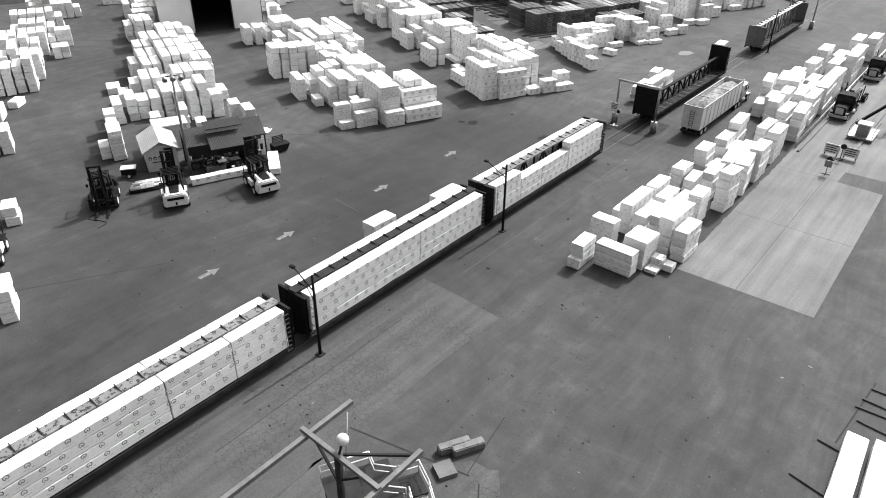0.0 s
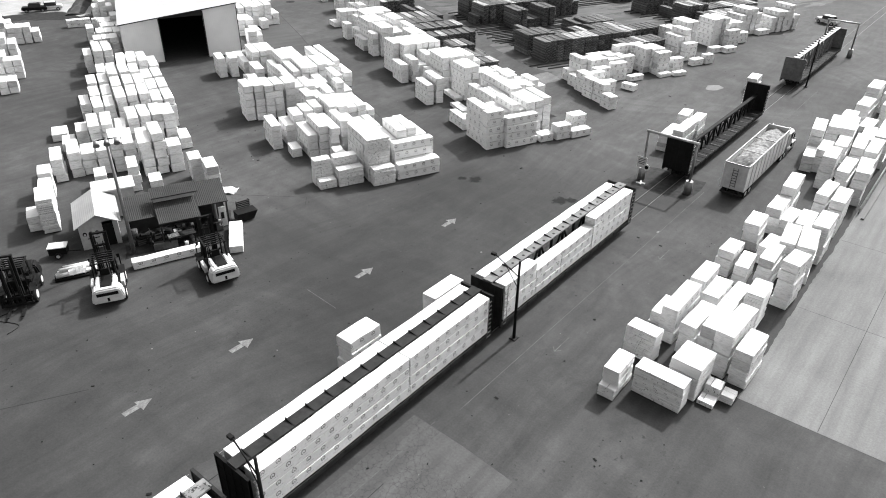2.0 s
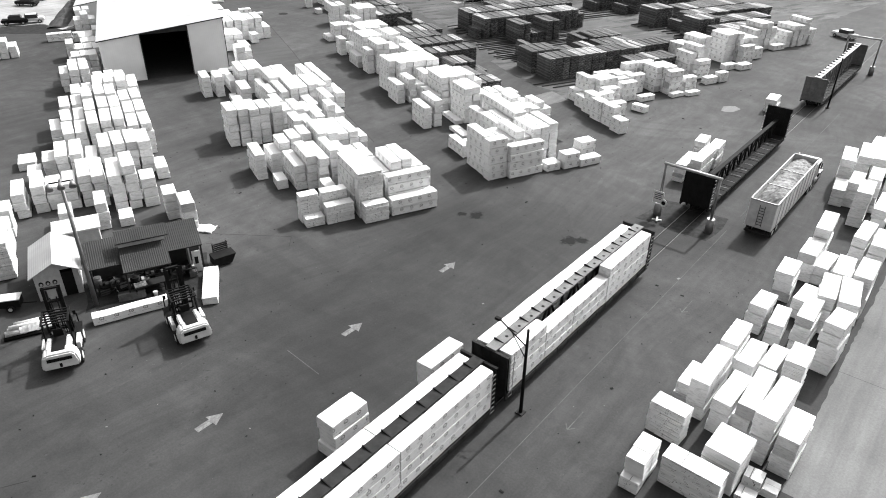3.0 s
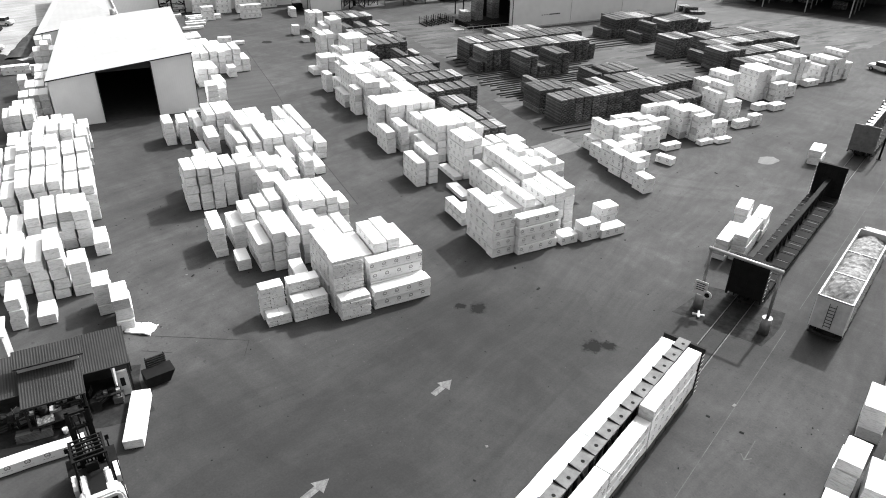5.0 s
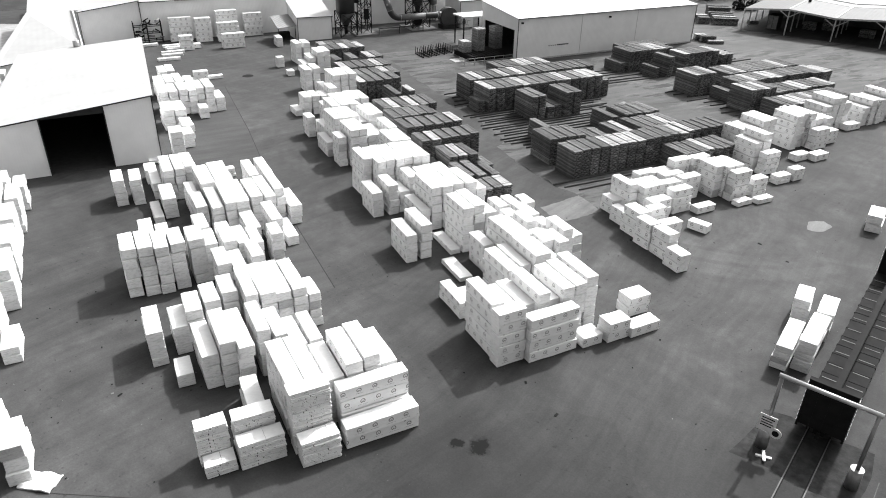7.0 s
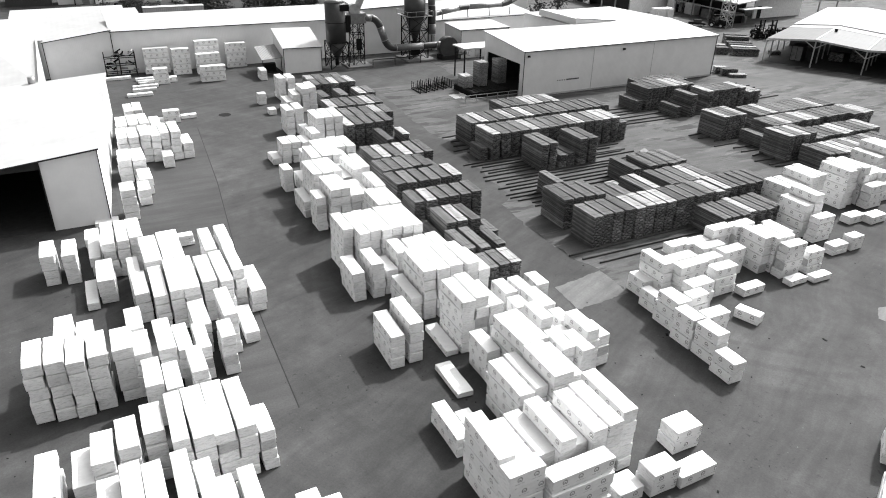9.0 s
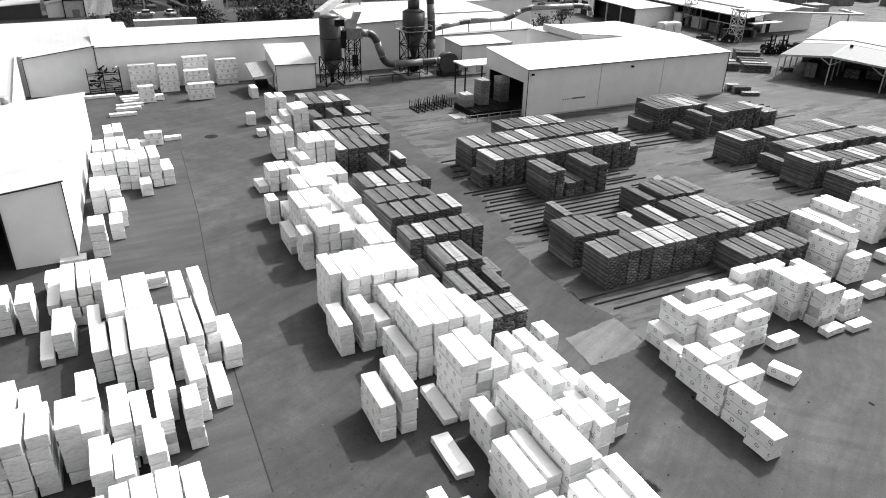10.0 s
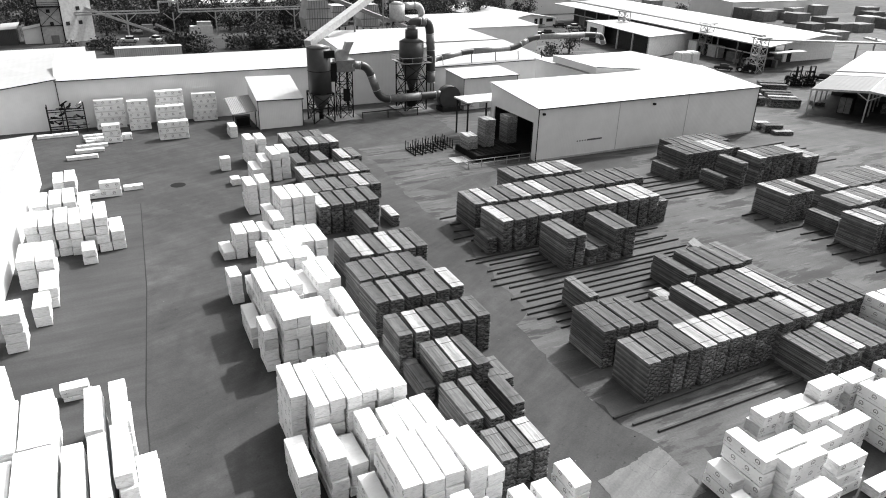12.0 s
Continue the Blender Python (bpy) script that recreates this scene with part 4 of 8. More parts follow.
row(89.0, 103.2, 4.2, "3333333", **K)
K["h"], K["w"] = 0.95, 1.45
row(78.7, 135.0, 4.8, "44444444444444", **dict(K, pitch=1.58))
row(100.9, 135.2, 4.4, "3", **K)
row(77.1, 135.6, 3.2, "2", **dict(K, w=1.3))
row(78.5, 140.9, 4.7, "4444444444444444", **dict(K, pitch=1.57))
row(89.0, 149.2, 4.6, "3333333", **dict(K, pitch=1.55))
row(82.5, 128.7, 4.9, "44", **dict(K, pitch=1.45, w=1.3))
row(85.6, 128.9, 4.4, "22", **dict(K, pitch=1.5, w=1.35))
row(88.75, 128.7, 5.1, "44", **dict(K, pitch=1.55))
column(113.9, 146.2, 4.7, 2, 1.4, 0.95, "boards", 0.0, G)
row(116.0, 146.4, 5.0, "4444444", **dict(K, pitch=1.55))
row(120.5, 152.4, 4.4, "3333333", **dict(K, pitch=1.55))
column(120.2, 140.2, 4.4, 4, 1.4, 0.95, "boards", 0.0, G)
column(117.7, 140.7, 4.2, 2, 1.1, 0.95, "boards", 0.0, G)
row(124.6, 140.9, 4.2, "444444", **dict(K, pitch=1.5))
row(134.4, 140.8, 4.4, "33", **dict(K, pitch=1.6))
row(115.4, 128.6, 4.8, "4444", **dict(K, pitch=1.25, w=1.2))
row(124.4, 129.6, 5.2, "333333333333", **dict(K, pitch=1.5))
row(121.7, 124.8, 4.2, "33333333333333", **dict(K, pitch=1.5))
column(118.3, 123.5, 4.2, 2, 1.4, 0.95, "boards", 0.0, G)
row(116.7, 117.9, 4.4, "44443333333333", **dict(K, pitch=1.45, w=1.35))
row(118.0, 112.2, 4.6, "33333333333", **dict(K, pitch=1.45, w=1.35))
row(139.0, 124.0, 4.4, "3333", **K)
K["h"], K["w"] = 0.88, 1.32
row(59.6, 118.9, 3.5, "444444", **dict(K, pitch=1.44))
row(59.8, 124.4, 4.0, "444444", **dict(K, pitch=1.46))
row(60.0, 129.1, 4.0, "444443", **dict(K, pitch=1.36))
row(61.1, 134.8, 5.0, "333333", **dict(K, pitch=1.46, h=0.98))
column(65.7, 141.4, 5.4, 3, 1.15, 0.95, "boards", 0.0, G)
column(70.5, 146.8, 3.6, 2, 1.15, 0.7, "boards", 0.0, G)
row(62.0, 147.5, 4.7, "44444", **dict(K, pitch=1.52, w=1.4))
row(63.6, 156.6, 4.6, "222222", **dict(K, pitch=1.63, w=1.5, h=1.0))
row(64.4, 162.2, 5.0, "222222", **dict(K, pitch=1.6, w=1.5, h=1.0))
row(65.2, 168.6, 4.6, "202022", **dict(K, pitch=1.65, w=1.5, h=1.0))
row(65.6, 174.6, 4.4, "33333", **dict(K, pitch=1.6, w=1.5))
row(66.4, 180.4, 4.4, "2222", **dict(K, pitch=1.75, w=1.6, h=1.0))
row(61.0, 113.8, 4.3, "333", **dict(K, pitch=1.33, w=1.22, h=0.98))
row(65.8, 112.9, 3.2, "2", **dict(K, w=1.0, h=0.75))
column(59.7, 114.4, 4.0, 2, 1.1, 0.75, "boards", 0.0, G)
row(60.3, 104.2, 3.1, "333", **dict(K, pitch=1.28, w=1.18, h=0.9))
column(61.7, 108.0, 5.0, 3, 1.2, 0.9, "boards", 0.0, G)
column(60.2, 108.4, 4.6, 3, 1.2, 0.9, "boards", 0.0, G)
column(64.7, 109.9, 4.6, 2, 1.15, 0.8, "boards", 0.0, G)

# ---- surfaces on the ground ----
def yards(points):
    return [xy(u, v) for u, v in points]


sheet("concrete_apron", [(-14.5, 51.6), (-2.5, 51.9), (-2.9, 83), (-2.4, 145), (-14.6, 145)], 0.012, "concrete", "pale worn concrete apron with tyre streaks")
for a, b in (((-8.9, 51.8), (-8.7, 145)), ((-14.4, 66.0), (-2.8, 66.2)), ((-14.4, 80.6), (-2.9, 80.8))):
    thing("joint", beam((*a, 0.0125), (*b, 0.0125), 0.05, 0.004), "worn", "weathered joint in the concrete apron", "joint", "", "structure")
sheet("gutter_strip", [(-15.1, 51.4), (-14.25, 51.4), (-14.3, 86.5), (-14.4, 145), (-15.1, 145)], 0.016, "repaved", "dark gritty strip between the packs and the concrete", ragged=0.15)
sheet("apron_block", [(-7.6, 80.6), (-2.7, 80.4), (-2.7, 84.2), (-7.5, 84.0)], 0.018, "worn", "square concrete block with a dark tyre trail")
sheet("asphalt_patch", [(-30.7, 35.6), (-26.4, 35.5), (-22.3, 35.2), (-22.5, 27.4), (-22.3, 19.2), (-22.6, 6), (-30.6, 6)], 0.006, "patch", "grey cracked asphalt patch beside the track")
sheet("asphalt_strip", [(-15.4, 21.4), (-13.2, 22.4), (-10.9, 19.4), (-9.5, 12.0), (-9.8, 0), (-22.3, 0), (-22.3, 17.2), (-18.6, 19.0)], 0.006, "patch", "older grey asphalt with sealed cracks", ragged=0.4)
sheet("old_lane", yards([(78.1, 178.3), (77.2, 162.7), (76.4, 149.4), (77.4, 144), (75.8, 133.6), (74.2, 122.5), (72.4, 121.4), (71.9, 115.2), (71.7, 106.1), (72.9, 103.4), (72.7, 98.9), (74.2, 99.2), (75.4, 101.6), (88, 100.6), (120, 108), (170, 122), (330, 160), (330, 260), (152, 260), (150, 205), (99, 205), (97, 180), (90, 178.5)])
      , 0.008, "yard_slab", "pale worn yard surface under the board stacks", ragged=0.7)
sheet("lane_patch", yards([(66.8, 102.5), (68.6, 102.7), (70.3, 103.0), (72.8, 103.4), (72.8, 101.6), (72.5, 98.8), (69.4, 98.5), (67.3, 98.4), (66.4, 98.3)]), 0.014, "paving", "broken pale paving slab in the lane", ragged=0.12)
sheet("lane_edge", yards([(62.6, 104.4), (66.6, 102.6), (66.3, 98.3), (64.2, 96.8), (63.2, 99.5)]), 0.010, "worn", "worn strip of lane beside the broken slab", ragged=0.2)
sheet("damp_patch", yards([(79.2, 157.9), (82.3, 159.6), (88, 160), (100, 161), (112, 160), (116, 158), (114, 153.8), (104, 152.5), (92, 154), (88, 153.5), (83, 152), (81.5, 155)]), 0.014, "asphalt", "dark damp patch on the pale yard", ragged=0.8)
sheet("shed_lane", yards([(31.2, 96), (40.0, 96), (40.3, 108), (41.0, 123), (42.8, 142), (44.3, 166), (31.2, 167)]), 0.006, "swept", "swept grey asphalt strip beside the white shed", ragged=0.08)
sheet("mark_patch", [(-42.2, 117.0), (-40.8, 117.4), (-40.2, 119.6), (-41.4, 120.4), (-42.6, 119.4)], 0.006, "concrete", "pale paint spill on the asphalt", ragged=0.25)
sheet("rail_apron", [(-36.4, 78.6), (-29.2, 78.6), (-29.2, 84.4), (-36.4, 84.4)], 0.006, "oil", "oil-blackened ground round the rail gate", ragged=1.0)
sheet("resurfaced_lane", [(-54.3, 23.4), (-53.9, 27.2), (-53.6, 33.0), (-52.6, 40.0), (-52.0, 60.0), (-49.0, 74.0), (-44.0, 76.0), (-39.0, 70.0), (-38.2, 40.0), (-38.0, 4.0), (-48.0, 2.0), (-51.0, 14.0)], 0.004, "asphalt_new", "darker resurfaced lane of asphalt", ragged=0.25)
# dark sheet puts the shade of the workshop roofs into the ground colour
sheet("workshop_floor", yards([(4.9, 71.9), (15.6, 71.6), (15.4, 77.4), (5.2, 77.2)]), 0.008, "oil", "ground under the workshop roofs, blackened in place of shade", ragged=0.8)
# dark sealed edges and painted lines
for a, b, w in (((-56.6, 10.7), (-50.0, 22.6), 0.06), ((-14.6, 84), (-14.6, 51), 0.08), ((2.4, 38.4), (3.2, 46.5), 0.12), ((-14.4, 20.9), (-23.0, 19.0), 0.12), ((-13.6, 20.8), (-11.4, 17.6), 0.1), ((-14.6, 20.9), (-15.6, 26.4), 0.06), ((-36.5, 2), (-36.8, 46), 0.07), ((-28.0, 12), (-28.3, 30), 0.05)):
    thing("crack_line", beam((*a, 0.009), (*b, 0.009), w, 0.004), "trim", "dark sealed crack across the asphalt", "crack", "", "structure")
for a, b in (((-68.2, 47.2), (-61.0, 52.5)), ((-61.0, 52.5), (-59.7, 51.1)), ((-66.2, 46.3), (-64.2, 47.7))):
    thing("crack_line", beam((*a, 0.009), (*b, 0.009), 0.05, 0.004), "trim", "fine dark saw cut in the asphalt", "crack", "", "structure")
for (u0, v0), (u1, v1) in (((40.0, 96), (40.35, 108)), ((40.35, 108), (41.05, 123)), ((41.05, 123), (42.85, 142)), ((42.85, 142), (44.35, 166))):
    thing("crack_line", beam((*xy(u0, v0), 0.009), (*xy(u1, v1), 0.009), 0.1, 0.004), "trim", "dark sealed crack across the asphalt", "crack", "", "structure")
for a, b in (((-29.2, 8), (-29.2, 36)), ((-28.6, 38), (-28.6, 82)), ((-28.6, 86), (-28.6, 128)), ((-47.7, 40.9), (-43.8, 40.6))):
    thing("painted_line", beam((*a, 0.008), (*b, 0.008), 0.055, 0.004), "faint_line", "thin worn white painted line", "line marking", "", "structure")


def arrow(x, y, s, label="worn white arrow painted on the asphalt"):
    bm = bmesh.new()
    pts = ((-0.25, -1.1), (0.25, -1.1), (0.25, 0.1), (0.62, 0.1), (0, 1.15), (-0.62, 0.1), (-0.25, 0.1))
    lo = [bm.verts.new((a * s, b * s, 0)) for a, b in pts]
    hi = [bm.verts.new((a * s, b * s, 0.01)) for a, b in pts]
    bm.faces.new(hi)
    for k in range(7):
        bm.faces.new((lo[k], lo[(k + 1) % 7], hi[(k + 1) % 7], hi[k]))
    thing("arrow_marking", bm, "white_line", label, "road marking", "arrows on the asphalt", "structure", pose(x, y, 0, 0, 0, 0))


for y in (23.9, 32.6, 46.0, 58.2):
    arrow(-45.8, y, 0.95)
for x, y in ((-26.9, 48.6), (-25.9, 27.4), (-26.4, 66.5)):
    bm = bmesh.new()
    for b in ((0, 1.2), (-0.35, -0.55), (0.35, -0.55)):
        add_beam(bm, (0, -1, 0.008), (b[0], b[1], 0.008), 0.07, 0.004)
    thing("thin_arrow", bm, "faint_line", "thin white chalk arrow on the asphalt", "road marking", "", "structure", pose(x, y, 0))

# ---- the track ----
XT = -32.74
for s, name in ((-0.75, "rail"), (0.75, "rail")):
    bm = bmesh.new()
    add_box(bm, XT + s - 0.035, XT + s + 0.035, -30, 260, 0.0, 0.03)
    add_box(bm, XT + s + (0.05 if s < 0 else -0.12), XT + s + (0.12 if s < 0 else -0.05), -30, 260, 0.0, 0.012, mat=1)
    thing(name, bm, ["rail", "black"], "shiny steel rail let into the asphalt", "rail", "rails of the yard track", "structure")


def wheel_mesh(r, w, rim):
    bm = bmesh.new()
    add_tube(bm, (-w / 2, 0, 0), (w / 2, 0, 0), r, n=20)
    add_tube(bm, (-w / 2 - 0.012, 0, 0), (w / 2 + 0.012, 0, 0), r * 0.55, n=14, mat=1)
    return mesh_of("wheel", bm, ["rubber" if rim else "dark", rim or "steel"])


RAIL_WHEEL = wheel_mesh(0.42, 0.13, "")


def rail_car(y0, y1, body, chord, open_top, label):
    """A centre-beam flat car: deck, end walls, middle truss with a top strip, two bogies."""
    ln = y1 - y0
    car = empty("rail_car", label, "rail car", "rail cars on the yard track", m=pose(XT, (y0 + y1) / 2, 0))
    h = ln / 2
    bm = box(-1.5, 1.5, -h, h, 1.02, 1.14)
    add_box(bm, -1.52, -1.38, -h, h, 0.72, 1.02)
    add_box(bm, 1.38, 1.52, -h, h, 0.72, 1.02)
    add_box(bm, -0.35, 0.35, -h, h, 0.62, 1.02)
    k = 0
    while -h + 1 + k * 1.5 < h:
        y = -h + 0.8 + k * 1.5
        add_box(bm, -1.54, 1.54, y, y + 0.12, 0.8, 1.17)
        k += 1
    part("deck", bm, "black" if open_top else "dark", car)
    if open_top:
        for q in range(1, 13):
            y = -h + q * ln / 13
            for sx in (-0.83, 0.83):
                part("deck_seam", box(sx - 0.55, sx + 0.55, y - 0.04, y + 0.04, 1.172, 1.185), "girder", car)
    tall, thick = (4.72, 0.16) if open_top else (4.46, 0.06)
    for s in (-1, 1):
        wall = part("end_wall", box(-1.5, 1.5, s * h - thick, s * h + thick, 1.1, tall), body, car)
        for x in (-1.45, -0.75, 0.0, 0.75, 1.45):
            part("post", box(x - 0.05, x + 0.05, s * h - thick - 0.04, s * h + thick + 0.04, 0.9, tall - 0.02), body, wall)
        for z in (1.8, 2.7, 3.6):
            part("cross_rib", box(-1.5, 1.5, s * h - thick - 0.02, s * h + thick + 0.02, z, z + 0.08), body, wall)
        part("cap", box(-1.52, 1.52, s * h - thick - 0.04, s * h + thick + 0.04, tall - 0.01, tall + 0.07), body, wall)
        part("coupler", box(-0.12, 0.12, s * h if s > 0 else -h - 0.7, h + 0.7 if s > 0 else -h, 0.75, 0.98), "black", car)
        for sx in (-1, 1):
            bm = bmesh.new()
            for q in range(9):
                add_beam(bm, (sx * 1.56, s * (h - 0.2), 1.0 + q * 0.4), (sx * 1.56, s * (h - 0.62), 1.0 + q * 0.4), 0.03)
            add_beam(bm, (sx * 1.56, s * (h - 0.62), 0.9), (sx * 1.56, s * (h - 0.62), 4.3), 0.03)
            part("ladder", bm, "steel", car)
        bogie = part("bogie", box(-1.05, 1.05, s * (h - 2.6) - 0.3, s * (h - 2.6) + 0.3, 0.42, 0.62), "black", car)
        for sx in (-0.95, 0.95):
            part("side_frame", box(sx - 0.1, sx + 0.1, s * (h - 2.6) - 1.15, s * (h - 2.6) + 1.15, 0.34, 0.6), "black", bogie)
            for dy in (-0.9, 0.9):
                w = part("wheel", RAIL_WHEEL, "", bogie)
                w.location = (math.copysign(0.75, sx), s * (h - 2.6) + dy, 0.45)
    if open_top == "low":
        part("centre_beam", box(-0.22, 0.22, -h, h, 3.05, 3.25), body, car)
        top = 3.05
    else:
        bm = box(-0.42, 0.42, -h, h, 4.5, 4.62)
        part("top_strip", bm, chord, car)
        top = 4.5
        q = 0
        while -h + 1.0 + q * 1.55 < h - 0.6:
            y = -h + 1.0 + q * 1.55
            bm = bmesh.new()
            add_prism(bm, ((-0.43, 4.625), (0.43, 4.625), (-0.43, 4.78)), y - 0.03, y + 0.03)
            part("top_rib", bm, "black" if chord != "rust" else "dark", car)
            if chord == "girder":
                # flat black disc painting the dark inside of a hole
                part("strip_hole", tube((0.1, y + 0.75, 4.622), (0.1, y + 0.75, 4.63), 0.12, n=10), "black", car)
            q += 1
    n = max(6, round(ln / 1.9))
    for i in range(n):
        a, b = -h + ln * i / n, -h + ln * (i + 1) / n
        part("post", beam((0, a + 0.1, 1.1), (0, a + 0.1, top), 0.2, 0.14), body, car)
        part("diagonal", beam((0, a + 0.1, 1.15 if i % 2 else top - 0.05), (0, b, top - 0.05 if i % 2 else 1.15), 0.16, 0.1), body, car)
    return car


def car_load(y0, lengths, side, layers, z0=1.2, h=0.82):
    """Wrapped bundles laid on one side of a car, end to end."""
    y = y0
    for ln, n in zip(lengths, layers):
        if n:
            placed(XT + side * 0.93, y + ln / 2, ln - 0.06, n, 1.0, 0, h, "wrapped lumber bundles loaded on the rail cars", z0, " on a rail car", snug=True)
        y += ln


rail_car(-1.1, 21.4, "dark", "rust", "", "centre-beam rail car with peeling top strip, fully loaded")
rail_car(22.9, 45.2, "black", "dark", "", "black centre-beam rail car loaded with wrapped lumber")
rail_car(46.5, 69.0, "dark", "girder", "", "grey centre-beam rail car, half loaded with lumber")
rail_car(83.2, 109.6, "black", "dark", "low", "empty black bulkhead flat rail car")
rail_car(127.0, 152.4, "girder", "steel", "", "empty grey centre-beam rail car with tall posts")
for s in (-1, 1):
    car_load(-0.8, (12.2, 5.0, 4.6), s, (4, 4, 4))
    car_load(23.3, (12.6, 9.0), s, (4, 4))
car_load(46.9, (9.6, 12.0), -1, (4, 4))
car_load(46.9, (4.6, 4.0, 5.4, 7.6), 1, (4, 3, 3, 4))


# ---- the halls ----
def panel(bm, pts, t, mat=0):
    """A sheet through four points in order, with a thickness down its normal."""
    p = [Vector(q) for q in pts]
    n = (p[1] - p[0]).cross(p[3] - p[0]).normalized() * t
    a = [bm.verts.new(q) for q in p]
    b = [bm.verts.new(q - n) for q in p]
    bm.faces.new(a).material_index = mat
    bm.faces.new(b[::-1]).material_index = mat
    for k in range(4):
        bm.faces.new((a[k], b[k], b[(k + 1) % 4], a[(k + 1) % 4])).material_index = mat


def wall_piece(u0, u1, z0, zl, zr, v, t=0.2):
    """A piece of wall along u at v, from z0 up to zl at its left and zr at its right end."""
    bm = bmesh.new()
    add_prism(bm, ((u0, z0), (u1, z0), (u1, zr), (u0, zl)), v, v + t)
    return bm


def side_piece(v0, v1, z0, zn, zf, u, t=0.2):
    bm = bmesh.new()
    a = [(u, v0, z0), (u, v1, z0), (u, v1, zf), (u, v0, zn)]
    p = [bm.verts.new(q) for q in a]
    q = [bm.verts.new((x + t, y, z)) for x, y, z in a]
    bm.faces.new(p)
    bm.faces.new(q[::-1])
    for k in range(4):
        bm.faces.new((p[k], q[k], q[(k + 1) % 4], p[(k + 1) % 4]))
    return bm


def hall(name, u0, u1, v0, v1, z, label, roof="white_roof", wall="white_wall", over=0.25, front=True, trim=True, left=True):
    """A closed hall in the yard's grid. z: heights of the near-left, near-right, far-right and far-left corners."""
    a, b, c, d = z
    top = empty(name, label, "building", "", "", yard(0, 0))
    if front:
        part("wall", wall_piece(u0, u1, 0, a, b, v0), wall, top)
    part("wall", wall_piece(u0, u1, 0, d, c, v1 - 0.2), wall, top)
    if left:
        part("wall", side_piece(v0 + 0.2, v1 - 0.2, 0, a, d, u0), wall + "_y", top)
    part("wall", side_piece(v0 + 0.2, v1 - 0.2, 0, b, c, u1 - 0.2), wall + "_y", top)
    bm = bmesh.new()
    o = over
    panel(bm, ((u0 - o, v0 - o, a + 0.15), (u1 + o, v0 - o, b + 0.15), (u1 + o, v1 + o, c + 0.15), (u0 - o, v1 + o, d + 0.15)), 0.14)
    part("roof", bm, roof, top)
    if trim:
        part("gutter", beam((u0 - o, v0 - o - 0.08, a + 0.08), (u1 + o, v0 - o - 0.08, b + 0.08), 0.14, 0.14), "trim", top)
        part("corner_trim", beam((u1 + 0.04, v0 - 0.06, 0), (u1 + 0.04, v0 - 0.06, b), 0.1, 0.1), "trim", top)
        part("corner_trim", beam((u0 - 0.04, v0 - 0.06, 0), (u0 - 0.04, v0 - 0.06, a), 0.1, 0.1), "trim", top)
    return top


def wall_between(p, q, zp, zq, t=0.2):
    """An upright wall on the ground from p to q, its top sloping from zp to zq; thickness to the left of p to q."""
    d = Vector((q[0] - p[0], q[1] - p[1]))
    n = Vector((-d.y, d.x)).normalized() * t
    bm = bmesh.new()
    f = [bm.verts.new(c) for c in ((*p, 0), (*q, 0), (*q, zq), (*p, zp))]
    g = [bm.verts.new((v.co.x + n.x, v.co.y + n.y, v.co.z)) for v in f]
    bm.faces.new(f)
    bm.faces.new(g[::-1])
    for k in range(4):
        bm.faces.new((f[k], g[k], g[(k + 1) % 4], f[(k + 1) % 4]))
    return bm


# the storage shed widens a little towards its far end
shed = empty("storage_shed", "white metal shed with a tall dark doorway", "building", "", "", yard(0, 0))
part("wall", wall_piece(11.5, 17.5, 0, 6.5, 7.1, 135.0), "white_wall", shed)
part("wall", wall_piece(24.5, 30.1, 0, 7.82, 8.4, 135.0), "white_wall", shed)
part("wall", wall_between((30.1, 135.2), (33.1, 178.4), 8.4, 6.5), "white_wall_y", shed)
part("wall", wall_between((14.5, 176.2), (11.5, 135.2), 5.6, 6.5), "white_wall_y", shed)
part("wall", wall_between((33.1, 178.5), (14.5, 176.4), 6.5, 5.6), "white_wall", shed)
bm = bmesh.new()
panel(bm, ((11.2, 134.75, 6.62), (30.35, 134.75, 8.57), (33.4, 178.8, 6.65), (14.2, 176.8, 5.75)), 0.14)
part("roof", bm, "white_roof", shed)
part("gutter", beam((11.2, 134.68, 6.55), (30.35, 134.68, 8.5), 0.14, 0.14), "trim", shed)
part("corner_trim", beam((30.14, 134.94, 0), (30.14, 134.94, 8.4), 0.1, 0.1), "trim", shed)
part("lintel", wall_piece(17.5, 24.5, 6.95, 7.1, 7.82, 135.02, 0.16), "trim", shed)
part("door_frame", beam((17.45, 134.95, 0), (17.45, 134.95, 7.0), 0.14), "trim", shed)
part("door_frame", beam((24.55, 134.95, 0), (24.55, 134.95, 7.7), 0.14), "trim", shed)
# near-black floor and added linings paint the shade behind the doorway
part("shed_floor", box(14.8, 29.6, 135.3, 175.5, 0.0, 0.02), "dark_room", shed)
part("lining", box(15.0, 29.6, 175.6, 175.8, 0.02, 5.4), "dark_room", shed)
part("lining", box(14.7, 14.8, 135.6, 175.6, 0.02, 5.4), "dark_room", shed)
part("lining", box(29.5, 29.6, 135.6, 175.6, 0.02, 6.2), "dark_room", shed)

white_hall = hall("finishing_hall", 100.6, 147.0, 161.7, 176.0, (8.1, 8.1, 9.3, 9.3), "long white metal hall with an open end bay", front=True, left=False)
for u in (115.9, 130.4):
    part("panel_joint", box(u, u + 0.08, 161.66, 161.7, 0, 8.1), "pale", white_hall)
part("wall_lettering", box(110.1, 113.0, 161.66, 161.7, 2.35, 2.6), "girder", white_hall, "dark bars of unreadable lettering")
for k in range(4):
    part("wall_lettering", box(108.1 + k * 0.5, 108.35 + k * 0.5, 161.66, 161.7, 2.35, 2.55), "steel", white_hall, "dark bars of unreadable lettering")
